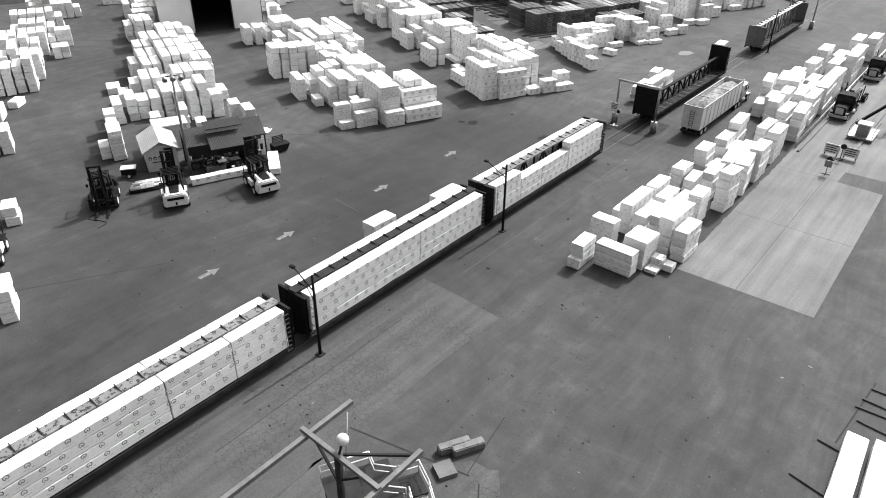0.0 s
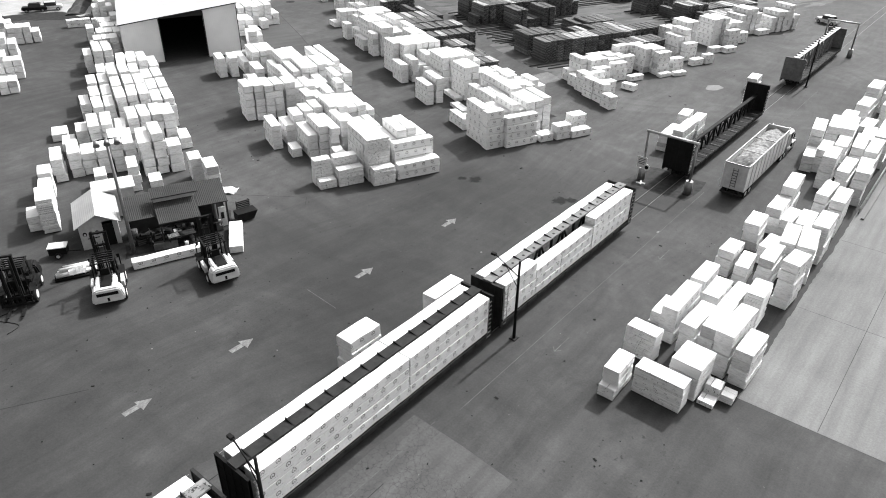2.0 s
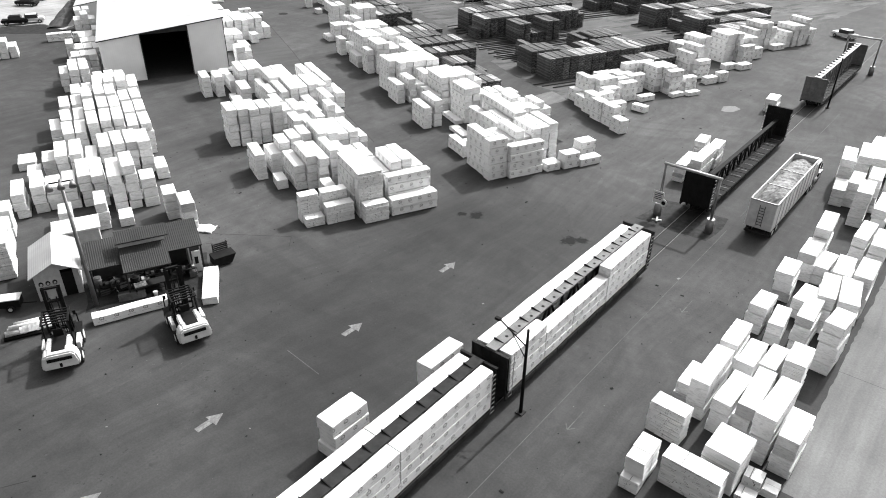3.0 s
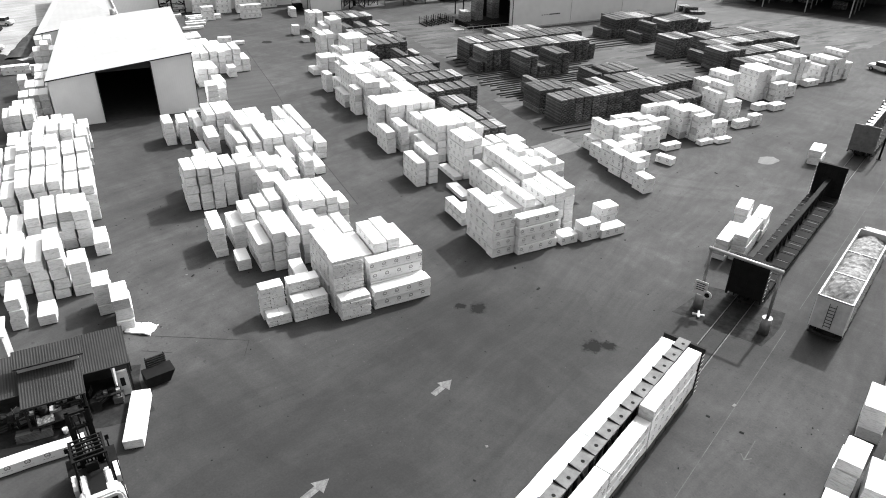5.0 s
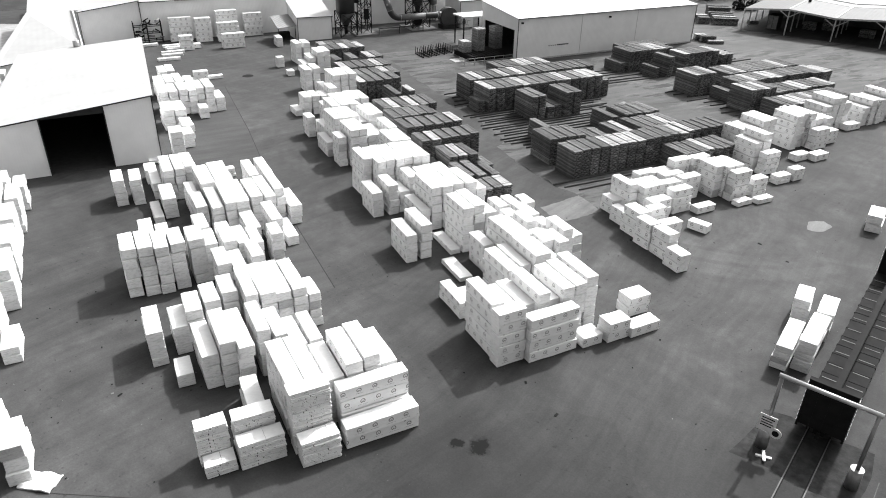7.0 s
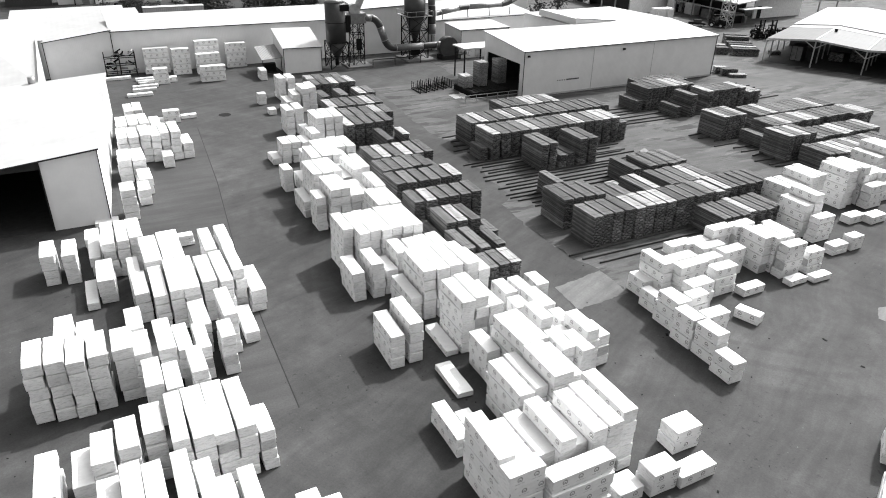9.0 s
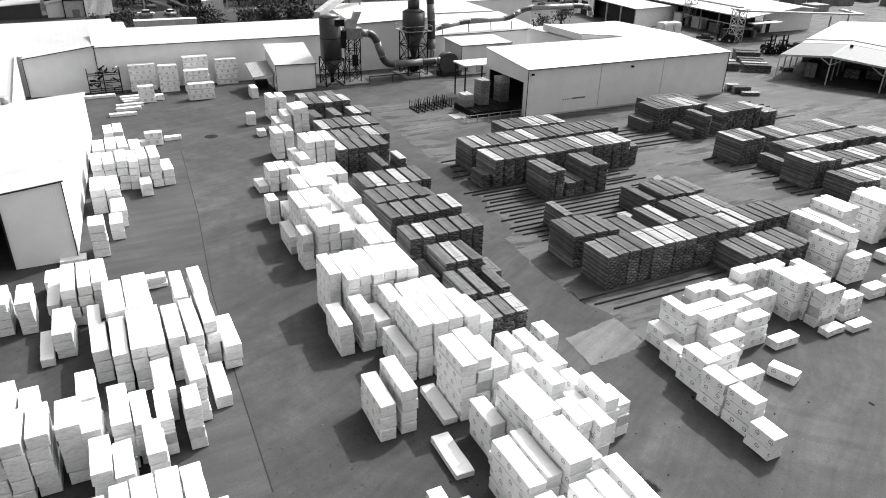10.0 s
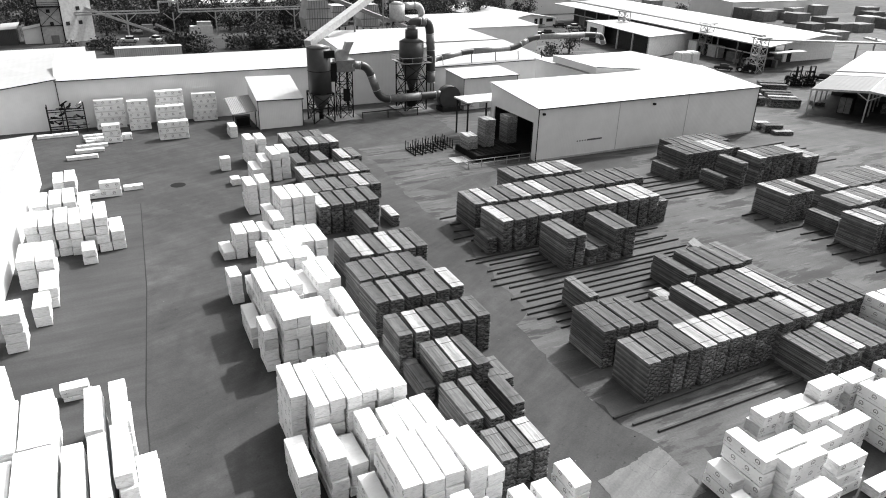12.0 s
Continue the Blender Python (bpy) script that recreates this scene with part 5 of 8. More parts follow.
part("wall_lamp", box(122.7, 123.1, 161.3, 161.7, 7.0, 7.3), "dark", white_hall)
part("wall_lamp", box(101.2, 101.6, 161.35, 161.7, 7.2, 7.5), "dark", white_hall)
part("base_trim", box(100.6, 147.0, 161.6, 161.7, 0, 0.3), "pale", white_hall)
# the open bay at the hall's end
part("wall", side_piece(161.9, 163.0, 0, 5.8, 5.8, 100.6), "white_wall_y", white_hall)
part("wall", side_piece(174.8, 175.8, 0, 5.8, 5.8, 100.6), "white_wall_y", white_hall)
part("wall", side_piece(161.9, 175.8, 5.8, 8.1, 9.28, 100.6), "white_wall_y", white_hall)
part("bay_frame", box(100.5, 100.62, 163.0, 163.2, 0, 5.8), "trim", white_hall)
# floor, partition and linings near black: the bay's shade put into colour
part("bay_floor", box(100.8, 146.6, 162.0, 175.7, 0.0, 0.02), "dark_room", white_hall)
part("partition", box(116.0, 116.2, 162.0, 175.7, 0.02, 8.0), "dark_room", white_hall)
part("lining", box(100.85, 116.0, 161.92, 162.0, 0.02, 7.8), "dark_room", white_hall)
part("lining", box(100.85, 116.0, 175.6, 175.7, 0.02, 7.8), "dark_room", white_hall)

hall("far_hall", 36.0, 85.7, 206.4, 216.6, (8.0, 7.9, 9.5, 9.5), "long white metal hall closing the yard")
hall("far_hall_wing", 24.3, 35.9, 206.5, 231.0, (6.7, 8.3, 8.6, 7.4), "white hall wing with a sloping roof edge")
hall("wing_rear", 36.0, 42.6, 217.0, 231.0, (8.4, 8.4, 8.6, 8.6), "low white roof behind the long hall", trim=False)
hall("rear_wing", 15.6, 24.2, 207.2, 231.0, (7.0, 7.0, 7.4, 7.4), "low white roof behind the west hall", trim=False)
# the west hall narrows towards its far end
west = empty("west_hall", "white hall with a low slanting roof behind the shed", "building", "", "", yard(0, 0))
part("wall", wall_between((23.7, 179.3), (9.7, 178.4), 5.4, 3.5), "white_wall", west)
part("wall", wall_between((9.7, 178.6), (15.6, 206.2), 3.5, 7.1), "white_wall_y", west)
part("wall", wall_between((23.3, 206.2), (23.7, 179.5), 7.1, 5.4), "white_wall_y", west)
part("wall", wall_between((15.8, 206.4), (23.1, 206.4), 7.1, 7.1), "white_wall", west)
bm = bmesh.new()
panel(bm, ((9.4, 178.0, 3.6), (23.9, 179.0, 5.5), (23.5, 206.8, 7.25), (15.3, 206.8, 7.25)), 0.14)
part("roof", bm, "white_roof", west)
part("gutter", beam((9.4, 177.95, 3.55), (23.9, 178.95, 5.45), 0.12, 0.12), "trim", west)
part("parapet", beam((23.9, 179.2, 5.75), (23.5, 206.6, 7.5), 0.25, 0.4), "white", west)
hall("rear_hall", 85.9, 103.8, 206.4, 220.0, (9.7, 10.3, 11.0, 10.8), "taller white hall with a shallow roof behind the collectors")
hall("rear_store", 92.0, 130.0, 224.6, 244.0, (8.4, 8.2, 8.8, 8.8), "white flat-roofed store behind the taller hall", trim=False)
hall("middle_hall", 122.4, 146.6, 176.3, 196.0, (9.0, 9.3, 8.9, 8.7), "white hall joined behind the finishing hall")
wedge = empty("roof_wedge", "low white wedge-shaped roof between two halls", "roof", m=yard(0, 0))
bm = bmesh.new()
add_prism(bm, ((122.2, 9.2), (132.4, 9.5), (132.4, 9.6), (122.2, 10.5)), 176.4, 190.0)
part("body", bm, "white_wall", wedge)
part("verge", beam((122.2, 176.36, 10.5), (132.4, 176.36, 9.6), 0.1, 0.12), "trim", wedge)
hall("link_hall", 104.0, 131.4, 205.2, 224.3, (6.5, 6.7, 8.0, 8.0), "low white connecting hall under the duct")
hall("plant_room", 105.6, 117.6, 195.0, 203.0, (6.0, 6.0, 6.4, 6.4), "small white plant room with a door")
thing("plant_room_door", box(109.2, 110.8, 194.9, 195.0, 0.3, 2.9), "pale", "grey door set in the plant room wall", "door", m=yard(0, 0))
hall("tool_shed", 66.0, 73.6, 195.0, 202.8, (4.9, 4.7, 7.2, 7.4), "small pale shed with a steep single-pitch roof")
lean = empty("lean_to", "low open lean-to with a tin roof beside the shed", "building", m=yard(0, 0))
bm = bmesh.new()
panel(bm, ((61.4, 194.2, 3.2), (65.9, 195.6, 3.2), (65.8, 201.4, 4.7), (61.4, 200.2, 4.7)), 0.1)
part("roof", bm, "grey_roof", lean)
for u, v in ((61.6, 194.5), (65.6, 195.8)):
    part("post", beam((u, v, 0), (u, v, 3.2), 0.12), "dark", lean)
hall("rear_low_hall", 17.5, 41.0, 236.0, 252.0, (5.6, 5.8, 6.4, 6.2), "low pale roof beyond the wing", trim=False)


# ---- rail gates, poles ----
def rail_gate(y, x0, x1, h):
    """A pipe portal over the track on two concrete-filled posts."""
    g = empty("rail_gate", "grey pipe portal over the track on drum footings", "gate", "rail gates", m=pose(0, y, 0))
    for x in (x0, x1):
        part("footing", tube((x, 0, 0), (x, 0, 1.5), 0.42, 0.4, 18), "steel", g, "worn steel drum footing")
        part("post", tube((x, 0, 1.4), (x, 0, h), 0.13), "steel", g)
    part("crossbar", tube((x0 - 0.2, 0, h), (x1 + 0.2, 0, h), 0.15), "galv", g)
    return g


gate = rail_gate(80.5, -35.5, -29.95, 5.9)
board = part("sign_board", box(-36.0, -34.9, -0.62, -0.58, 1.7, 3.0), "white", gate, "white notice board with unreadable lines")
for k in range(4):
    part("lettering", box(-35.85, -35.05 - 0.1 * (k % 2), -0.63, -0.622, 2.72 - k * 0.2, 2.8 - k * 0.2), "black", board)
disc = part("stop_disc", tube((-34.8, -0.7, 1.9), (-34.8, -0.64, 1.9), 0.38, n=20), "white", gate, "round white sign with a dark ring")
part("ring", tube((-34.8, -0.72, 1.9), (-34.8, -0.701, 1.9), 0.22, n=16), "black", disc)
cross = empty("derail_marker", "white wooden cross lying beside the rail gate", "marker", m=pose(-35.0, 79.4, 0, 0, 0, 20))
part("bar", box(-0.5, 0.5, -0.09, 0.09, 0, 0.12), "white", cross)
part("bar", box(-0.09, 0.09, -0.5, 0.5, 0.12, 0.2), "white", cross)
rail_gate(151.5, -34.4, -29.5, 5.9)


def pole(x, y, h, arm):
    p = empty("light_pole", "dark steel pole with a slender arm and cable", "pole", "poles along the track", m=pose(x, y, 0))
    part("shaft", tube((0, 0, 0), (0, 0, h), 0.13, 0.09), "black", p)
    part("base_plate", box(-0.28, 0.28, -0.28, 0.28, 0, 0.1), "dark", p)
    if arm:
        part("arm", tube((0, 0, h - 1.4), (-2.4, 0.3, h - 0.5), 0.05), "black", p)
        part("brace", tube((0, 0, h - 2.4), (-1.4, 0.2, h - 0.9), 0.035), "black", p)
        part("lamp_head", box(-2.75, -2.35, 0.18, 0.42, h - 0.6, h - 0.42), "black", p)
    return p


pole(-30.05, 22.8, 7.2, True)
pole(-30.2, 46.9, 7.2, True)
pole(-30.6, 128.8, 7.4, False)


# ---- fork lifts ----
def tyre(parent, x, y, r, w, rim="white"):
    key = (r, w, rim)
    if key not in TYRES:
        TYRES[key] = wheel_mesh(r, w, rim)
    ob = part("wheel", TYRES[key], "", parent)
    ob.location = (x, y, r)
    return ob


TYRES = {}


def fork_lift(m, body, label, raised=0.3):
    """A heavy fork lift: counterweight, hood, cab guard, mast and forks. It looks along +y."""
    f = empty("fork_lift", label, "fork lift", "fork lifts by the shack", m=m @ Matrix.Scale(1.1, 4))
    bm = bmesh.new()
    add_prism(bm, ((-1.1, 0.55), (1.1, 0.55), (1.15, 0.9), (1.0, 1.55), (0.75, 1.75), (-0.75, 1.75), (-1.0, 1.55), (-1.15, 0.9)), -2.5, -1.55)
    bmesh.ops.bevel(bm, geom=list(bm.edges), offset=0.1, segments=2, affect="EDGES")
    cw = part("counterweight", bm, body, f)
    part("grille", box(-0.75, 0.75, -2.53, -2.46, 1.2, 1.45), "black", cw)
    part("plate", box(-0.08, 0.08, -2.53, -2.49, 0.7, 1.0), "black", cw, "dark bar in place of a number")
    bm = box(-0.85, 0.85, -1.55, 0.2, 0.6, 1.5)
    bmesh.ops.bevel(bm, geom=list(bm.edges), offset=0.06, segments=2, affect="EDGES")
    part("hood", bm, "black", f)
    part("engine_cover", box(-0.4, 0.4, -2.1, -0.5, 1.5, 1.8), "black", f)
    part("chassis", box(-1.0, 1.0, -1.5, 1.3, 0.4, 0.62), "black", f)
    for x in (-0.6, 0.6):
        bm = box(x - 0.17, x + 0.17, -1.9, -0.45, 1.4, 1.78)
        bmesh.ops.bevel(bm, geom=list(bm.edges), offset=0.07, segments=2, affect="EDGES")
        part("side_panel", bm, body, f)
        part("door_sill", box(x * 1.75 - 0.12, x * 1.75 + 0.12, -0.9, 0.3, 0.7, 1.25), body, f)
    part("seat", box(-0.3, 0.3, -0.3, 0.3, 1.5, 1.75), "black", f)
    part("seat_back", box(-0.3, 0.3, -0.42, -0.3, 1.7, 2.3), "black", f)
    for x in (-0.8, 0.8):
        for y in (-0.7, 0.95):
            part("guard_post", beam((x, y, 1.2), (x * 0.92, y * 0.85, 3.0), 0.1), "black", f)
    guard = part("overhead_guard", box(-0.86, -0.74, -0.75, 0.95, 2.95, 3.05), "black", f)
    part("side_rail", box(0.74, 0.86, -0.75, 0.95, 2.95, 3.05), "black", guard)
    for k in range(6):
        part("slat", box(-0.8, 0.8, -0.72 + k * 0.32, -0.64 + k * 0.32, 2.96, 3.04), "black", guard)
    for x in (-0.5, 0.5):
        part("mast_rail", box(x - 0.1, x + 0.1, 1.4, 1.62, 0.2, 4.5), "black", f)
        part("inner_rail", box(x * 0.7 - 0.06, x * 0.7 + 0.06, 1.6, 1.74, 0.2, 4.2), "dark", f)
        part("fork", box(x - 0.1, x + 0.1, 1.8, 3.3, raised - 0.06, raised), "black", f)
        part("hose", tube((x * 0.4, 1.45, 0.6), (x * 0.4, 1.45, 3.7), 0.04), "rubber", f)
    for z in (1.0, 2.2, 3.3, 4.36):
        part("mast_bar", box(-0.6, 0.6, 1.42, 1.6, z, z + 0.14), "black", f)
    carriage = part("carriage", box(-1.1, 1.1, 1.74, 1.84, 0.3, 0.5), "black", f)
    part("cross_bar", box(-1.1, 1.1, 1.74, 1.84, 0.95, 1.1), "black", carriage)
    for x in (-1.0, -0.5, 0.0, 0.5, 1.0):
        part("load_bar", box(x - 0.04, x + 0.04, 1.75, 1.83, 0.5, 1.9), "black", carriage)
    for x in (-1.02, 1.02):
        tyre(f, x, 0.95, 0.6, 0.42)
        tyre(f, x, -1.35, 0.5, 0.36)
        part("mudguard", box(x - 0.24, x + 0.24, 0.3, 1.6, 1.22, 1.28), "black", f)
        part("step", box(x * 1.05 - 0.15, x * 1.05 + 0.15, -0.5, 0.1, 0.5, 0.56), "black", f)
        part("mirror", box(x - 0.1, x + 0.1, 1.0, 1.05, 2.3, 2.6), "black", f)
    return f


fork_lift(pose(-60.3, 29.9, 0, 0, 0, 62), "white", "white heavy fork lift parked facing the shack")
fork_lift(pose(-55.9, 37.6, 0, 0, 0, 72), "white", "white heavy fork lift beside the open workshop")
fork_lift(pose(-65.2, 24.8, 0, 0, 0, 238), "black", "black heavy fork lift with forks lowered")
fork_lift(pose(-63.0, 12.6, 0, 0, 0, 60), "white", "white fork lift standing by wrapped packs")


# ---- shack and open workshop ----
shack = empty("shack", "small pale wooden shack with a gabled tin roof", "shack", m=yard(1.5, 75.4, 0, 0) @ Matrix.Diagonal((0.84, 1.0, 1.0, 1.0)))
for nm, bm in (("wall", box(0, 2.4, 0, 0.1, 0, 2.6)), ("wall", box(3.5, 4.0, 0, 0.1, 0, 2.6)), ("wall", box(0, 0.1, 0.1, 4.9, 0, 2.6)), ("wall", box(3.9, 4.0, 0.1, 4.9, 0, 2.6)), ("wall", box(0, 4.0, 4.9, 5.0, 0, 2.6))):
    part(nm, bm, "pale", shack)
bm = bmesh.new()
add_prism(bm, ((0, 2.6), (4.0, 2.6), (2.0, 3.5)), 0.0, 0.1)
part("gable", bm, "pale", shack)
# solid black panel, the doorway's shade as colour
part("door", box(2.4, 3.5, 0.04, 0.1, 0, 2.3), "black", shack, "black panel painting the shade of an open doorway")
for s, (x0, x1) in ((0, (-0.4, 2.02)), (1, (2.0, 4.4))):
    bm = bmesh.new()
    panel(bm, ((x0, -0.5, 2.5 if s == 0 else 3.6), (x1, -0.5, 3.6 if s == 0 else 2.5), (x1, 5.4, 3.6 if s == 0 else 2.5), (x0, 5.4, 2.5 if s == 0 else 3.6)), 0.06)
    part("roof_sheet", bm, "tin_roof", shack)
for k in range(3):
    bm = bmesh.new()
    add_tube(bm, (0.5 + k * 0.62, -0.03, 1.6), (0.5 + k * 0.62, 0.0, 1.6), 0.22, n=16)
    em = part("emblem", bm, "dark", shack)
    part("emblem_middle", tube((0.5 + k * 0.62, -0.045, 1.55), (0.5 + k * 0.62, -0.03, 1.55), 0.12, n=14), "pale", em)
part("lettering", box(0.7, 1.9, -0.02, 0.0, 1.05, 1.15), "dark", shack)
annex = empty("shack_annex", "white flat-roofed box behind the shack", "shed", m=yard(3.4, 80.8))
part("body", box(0, 3.6, 0.2, 2.6, 0, 3.0), "pale", annex)
part("roof", box(-0.2, 3.8, 0, 2.8, 3.0, 3.15), "white", annex)

shop = empty("open_workshop", "open-fronted workshop under dark ribbed tin roofs", "workshop", m=yard(5.7, 73.4))
for (x0, x1, y0, z0, y1, z1) in ((0.0, 2.8, 0.4, 2.85, 3.5, 3.9), (6.2, 9.25, 1.0, 2.75, 3.9, 4.0), (2.55, 6.35, -0.9, 2.65, 1.75, 3.7), (2.45, 6.65, 1.35, 4.25, 2.65, 4.75)):
    bm = bmesh.new()
    panel(bm, ((x0, y0, z0), (x1, y0, z0), (x1, y1, z1), (x0, y1, z1)), 0.07)
    part("roof_sheet", bm, "dark_roof", shop)
    part("gutter", beam((x0, y0 - 0.05, z0 - 0.02), (x1, y0 - 0.05, z0 - 0.02), 0.1), "trim", shop)
part("clerestory", box(2.6, 6.3, 1.65, 1.75, 3.65, 4.33), "pale", shop)
for x, y, z in ((0.1, 0.6, 2.85), (2.7, -0.7, 2.65), (6.2, -0.7, 2.65), (9.1, 1.2, 2.75), (0.1, 3.4, 3.8), (9.1, 3.7, 3.85)):
    part("post", beam((x, y, 0), (x, y, z), 0.14), "dark", shop)
# back wall added near black, so its colour carries the workshop's shade
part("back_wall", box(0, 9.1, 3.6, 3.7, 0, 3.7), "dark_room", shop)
part("side_wall", box(8.0, 8.1, 1.2, 3.5, 0, 2.7), "pale", shop)
part("cabinet", box(8.25, 8.95, 1.0, 1.25, 0.05, 2.1), "pale", shop)
part("cabinet_door", box(8.4, 8.7, 0.97, 1.0, 0.9, 1.6), "black", shop)
rngs = random.Random(8)
for k in range(9):
    x, y = 0.5 + k * 0.95 + rngs.uniform(-0.2, 0.2), rngs.uniform(0.6, 2.6)
    if k % 3 == 0:
        bm = bmesh.new()
        add_tube(bm, (0, 0, 0), (0, 0, 0.9), 0.3, n=16)
        for z in (0.3, 0.6, 0.88):
            add_tube(bm, (0, 0, z), (0, 0, z + 0.03), 0.32, n=16)
        thing("drum", bm, "dark" if k else "steel", "dark steel drum standing in the workshop", "drum", "drums in the workshop", m=yard(5.7 + x * 0.95, 73.5 + y * 0.9))
    elif k % 3 == 1:
        bm = bmesh.new()
        add_prism(bm, ((-0.35, 0.75), (0.35, 0.75), (0.28, 0.0), (-0.28, 0.0)), -0.28, 0.28)
        thing("bin", bm, "pale" if k == 4 else "dark", "plastic bin by the workshop posts", "bin", "bins in the workshop", m=yard(5.7 + x * 0.95, 72.9 + y * 0.9))
    else:
        b = empty("work_bench", "dark cluttered work bench under the tin roof", "bench", "benches in the workshop", m=yard(5.7 + x * 0.95, 73.2 + y * 0.8))
        part("bench_top", box(-0.8, 0.8, -0.4, 0.4, 0.85, 0.92), "dark", b)
        for sx in (-0.7, 0.7):
            for sy in (-0.32, 0.32):
                part("leg", box(sx - 0.04, sx + 0.04, sy - 0.04, sy + 0.04, 0, 0.85), "dark", b)
        for q in range(4):
            part("tool_box", box(-0.7 + q * 0.4, -0.45 + q * 0.4, -0.2, 0.1, 0.92, 1.05 + 0.08 * (q % 3)), ("dark", "steel", "black", "pale")[q], b)
mast = empty("flood_light_mast", "tall grey pole with flood lights above the shack", "lamp", m=yard(5.65, 72.8))
part("shaft", tube((0, 0, 0), (0, 0, 11.6), 0.19, 0.11, 14), "steel", mast)
part("cross_arm", tube((-0.8, 0, 11.4), (0.9, 0, 11.4), 0.06), "dark", mast)
for x in (-0.8, 0.0, 0.8):
    part("flood_light", tube((x, -0.2, 11.4), (x, -0.6, 11.1), 0.16, 0.28), "steel", mast)
thing("long_pack", wrapped_mesh(6.2, 0.9, 0.75, 5), "", "single long white-wrapped pack lying before the workshop", "lumber pack", m=pose(-61.0, 35.9, 0.05, 0, 0, 69))
thing("short_pack", wrapped_mesh(1.25, 5.0, 0.7, 9), "", "white-wrapped pack lying beside a fork lift", "lumber pack", m=pose(-59.25, 42.1, 0.05, 0, 0, 54))
roll = empty("crumpled_wrap", "rolls of crumpled white wrap lying on dark timbers", "wrap", m=pose(-64.9, 29.2, 0, 0, 0, 66))
part("timber", tube((-1.7, -0.5, 0.15), (1.7, -0.5, 0.15), 0.15), "black", roll)
part("timber", tube((-1.7, 0.1, 0.15), (1.7, 0.1, 0.15), 0.15), "black", roll)
for y, z, a in ((-0.35, 0.5, -1.55), (0.12, 0.48, -1.4), (-0.12, 0.82, -1.2), (0.3, 0.78, -0.9)):
    bm = bmesh.new()
    add_tube(bm, (a, y, z), (1.7 + 0.1 * z, y + 0.06, z), 0.21, 0.19, 12)
    for v in bm.verts:
        v.co += noise.noise_vector(v.co * 2.3) * 0.04
    part("film_roll", bm, "wrap_end", roll)
bm = bmesh.new()
bmesh.ops.create_grid(bm, x_segments=9, y_segments=6, size=1.0)
for v in bm.verts:
    v.co = Vector((v.co.x * 0.7 + 0.2, v.co.y * 0.5 - 0.1, 0.98 - 0.5 * v.co.y ** 2 + 0.1 * noise.noise(v.co * 3)))
ex = bmesh.ops.extrude_face_region(bm, geom=list(bm.faces))
for v in [g for g in ex["geom"] if isinstance(g, bmesh.types.BMVert)]:
    v.co.z -= 0.05
part("torn_sheet", bm, "wrap", roll)
bm = bmesh.new()
bmesh.ops.create_grid(bm, x_segments=10, y_segments=7, size=1.0)
for v in bm.verts:
    v.co = Vector((v.co.x * 1.1, v.co.y * 0.7, 0.18 + 0.16 * noise.noise(Vector((v.co.x * 2.2, v.co.y * 2.6, 5))) + 0.06 * noise.noise(v.co * 6)))
ex = bmesh.ops.extrude_face_region(bm, geom=list(bm.faces))
for v in [g for g in ex["geom"] if isinstance(g, bmesh.types.BMVert)]:
    v.co.z = max(0.0, v.co.z - 0.12)
thing("loose_wrap", bm, "wrap", "torn crumpled sheet of white wrap on the ground", "wrap", m=pose(-68.7, 47.8, 0.0, 0, 0, 30))
comp = empty("trailer_compressor", "small black wheeled compressor by the shack", "compressor", m=pose(-69.2, 29.8, 0, 0, 0, 55) @ Matrix.Scale(0.85, 4))
part("body", box(-0.9, 0.9, -0.6, 0.6, 0.45, 1.25), "black", comp)
part("lid", box(-0.95, 0.95, -0.65, 0.65, 1.25, 1.35), "white", comp)
part("drawbar", beam((0.9, 0, 0.5), (2.2, 0, 0.4), 0.08), "black", comp)
for y in (-0.7, 0.7):
    w = tyre(comp, 0, 0, 0.34, 0.2)
    w.rotation_euler, w.location = (0, 0, radians(90)), (0, y, 0.34)
skip = empty("waste_skip", "black steel skip with old pallets beside the workshop", "skip", m=yard(15.6, 74.9, 0, 10) @ Matrix.Scale(0.8, 4))
bm = bmesh.new()
add_prism(bm, ((0.0, 0.15), (2.0, 0.15), (2.6, 1.2), (0.0, 1.2)), -0.8, 0.8)
part("tub", bm, "black", skip)
for k in range(5):
    part("slat", box(0.5, 2.3, 0.85, 1.0, 1.0 + 0.24 * k, 1.12 + 0.24 * k), "dark", skip)
for x in (0.6, 2.2):
    part("upright", box(x - 0.05, x + 0.05, 1.0, 1.08, 0.0, 2.15), "black", skip)
cable = bmesh.new()
pts = [(math.sin(k * 0.55) * (0.6 + k * 0.05), k * 0.28 - 1.6, 0.03) for k in range(13)]
for a, b in zip(pts, pts[1:]):
    add_tube(cable, a, b, 0.03, n=6)
thing("loose_cable", cable, "rubber", "black cable lying in loops on the asphalt", "cable", m=pose(-62.2, 22.4, 0, 0, 0, 60))


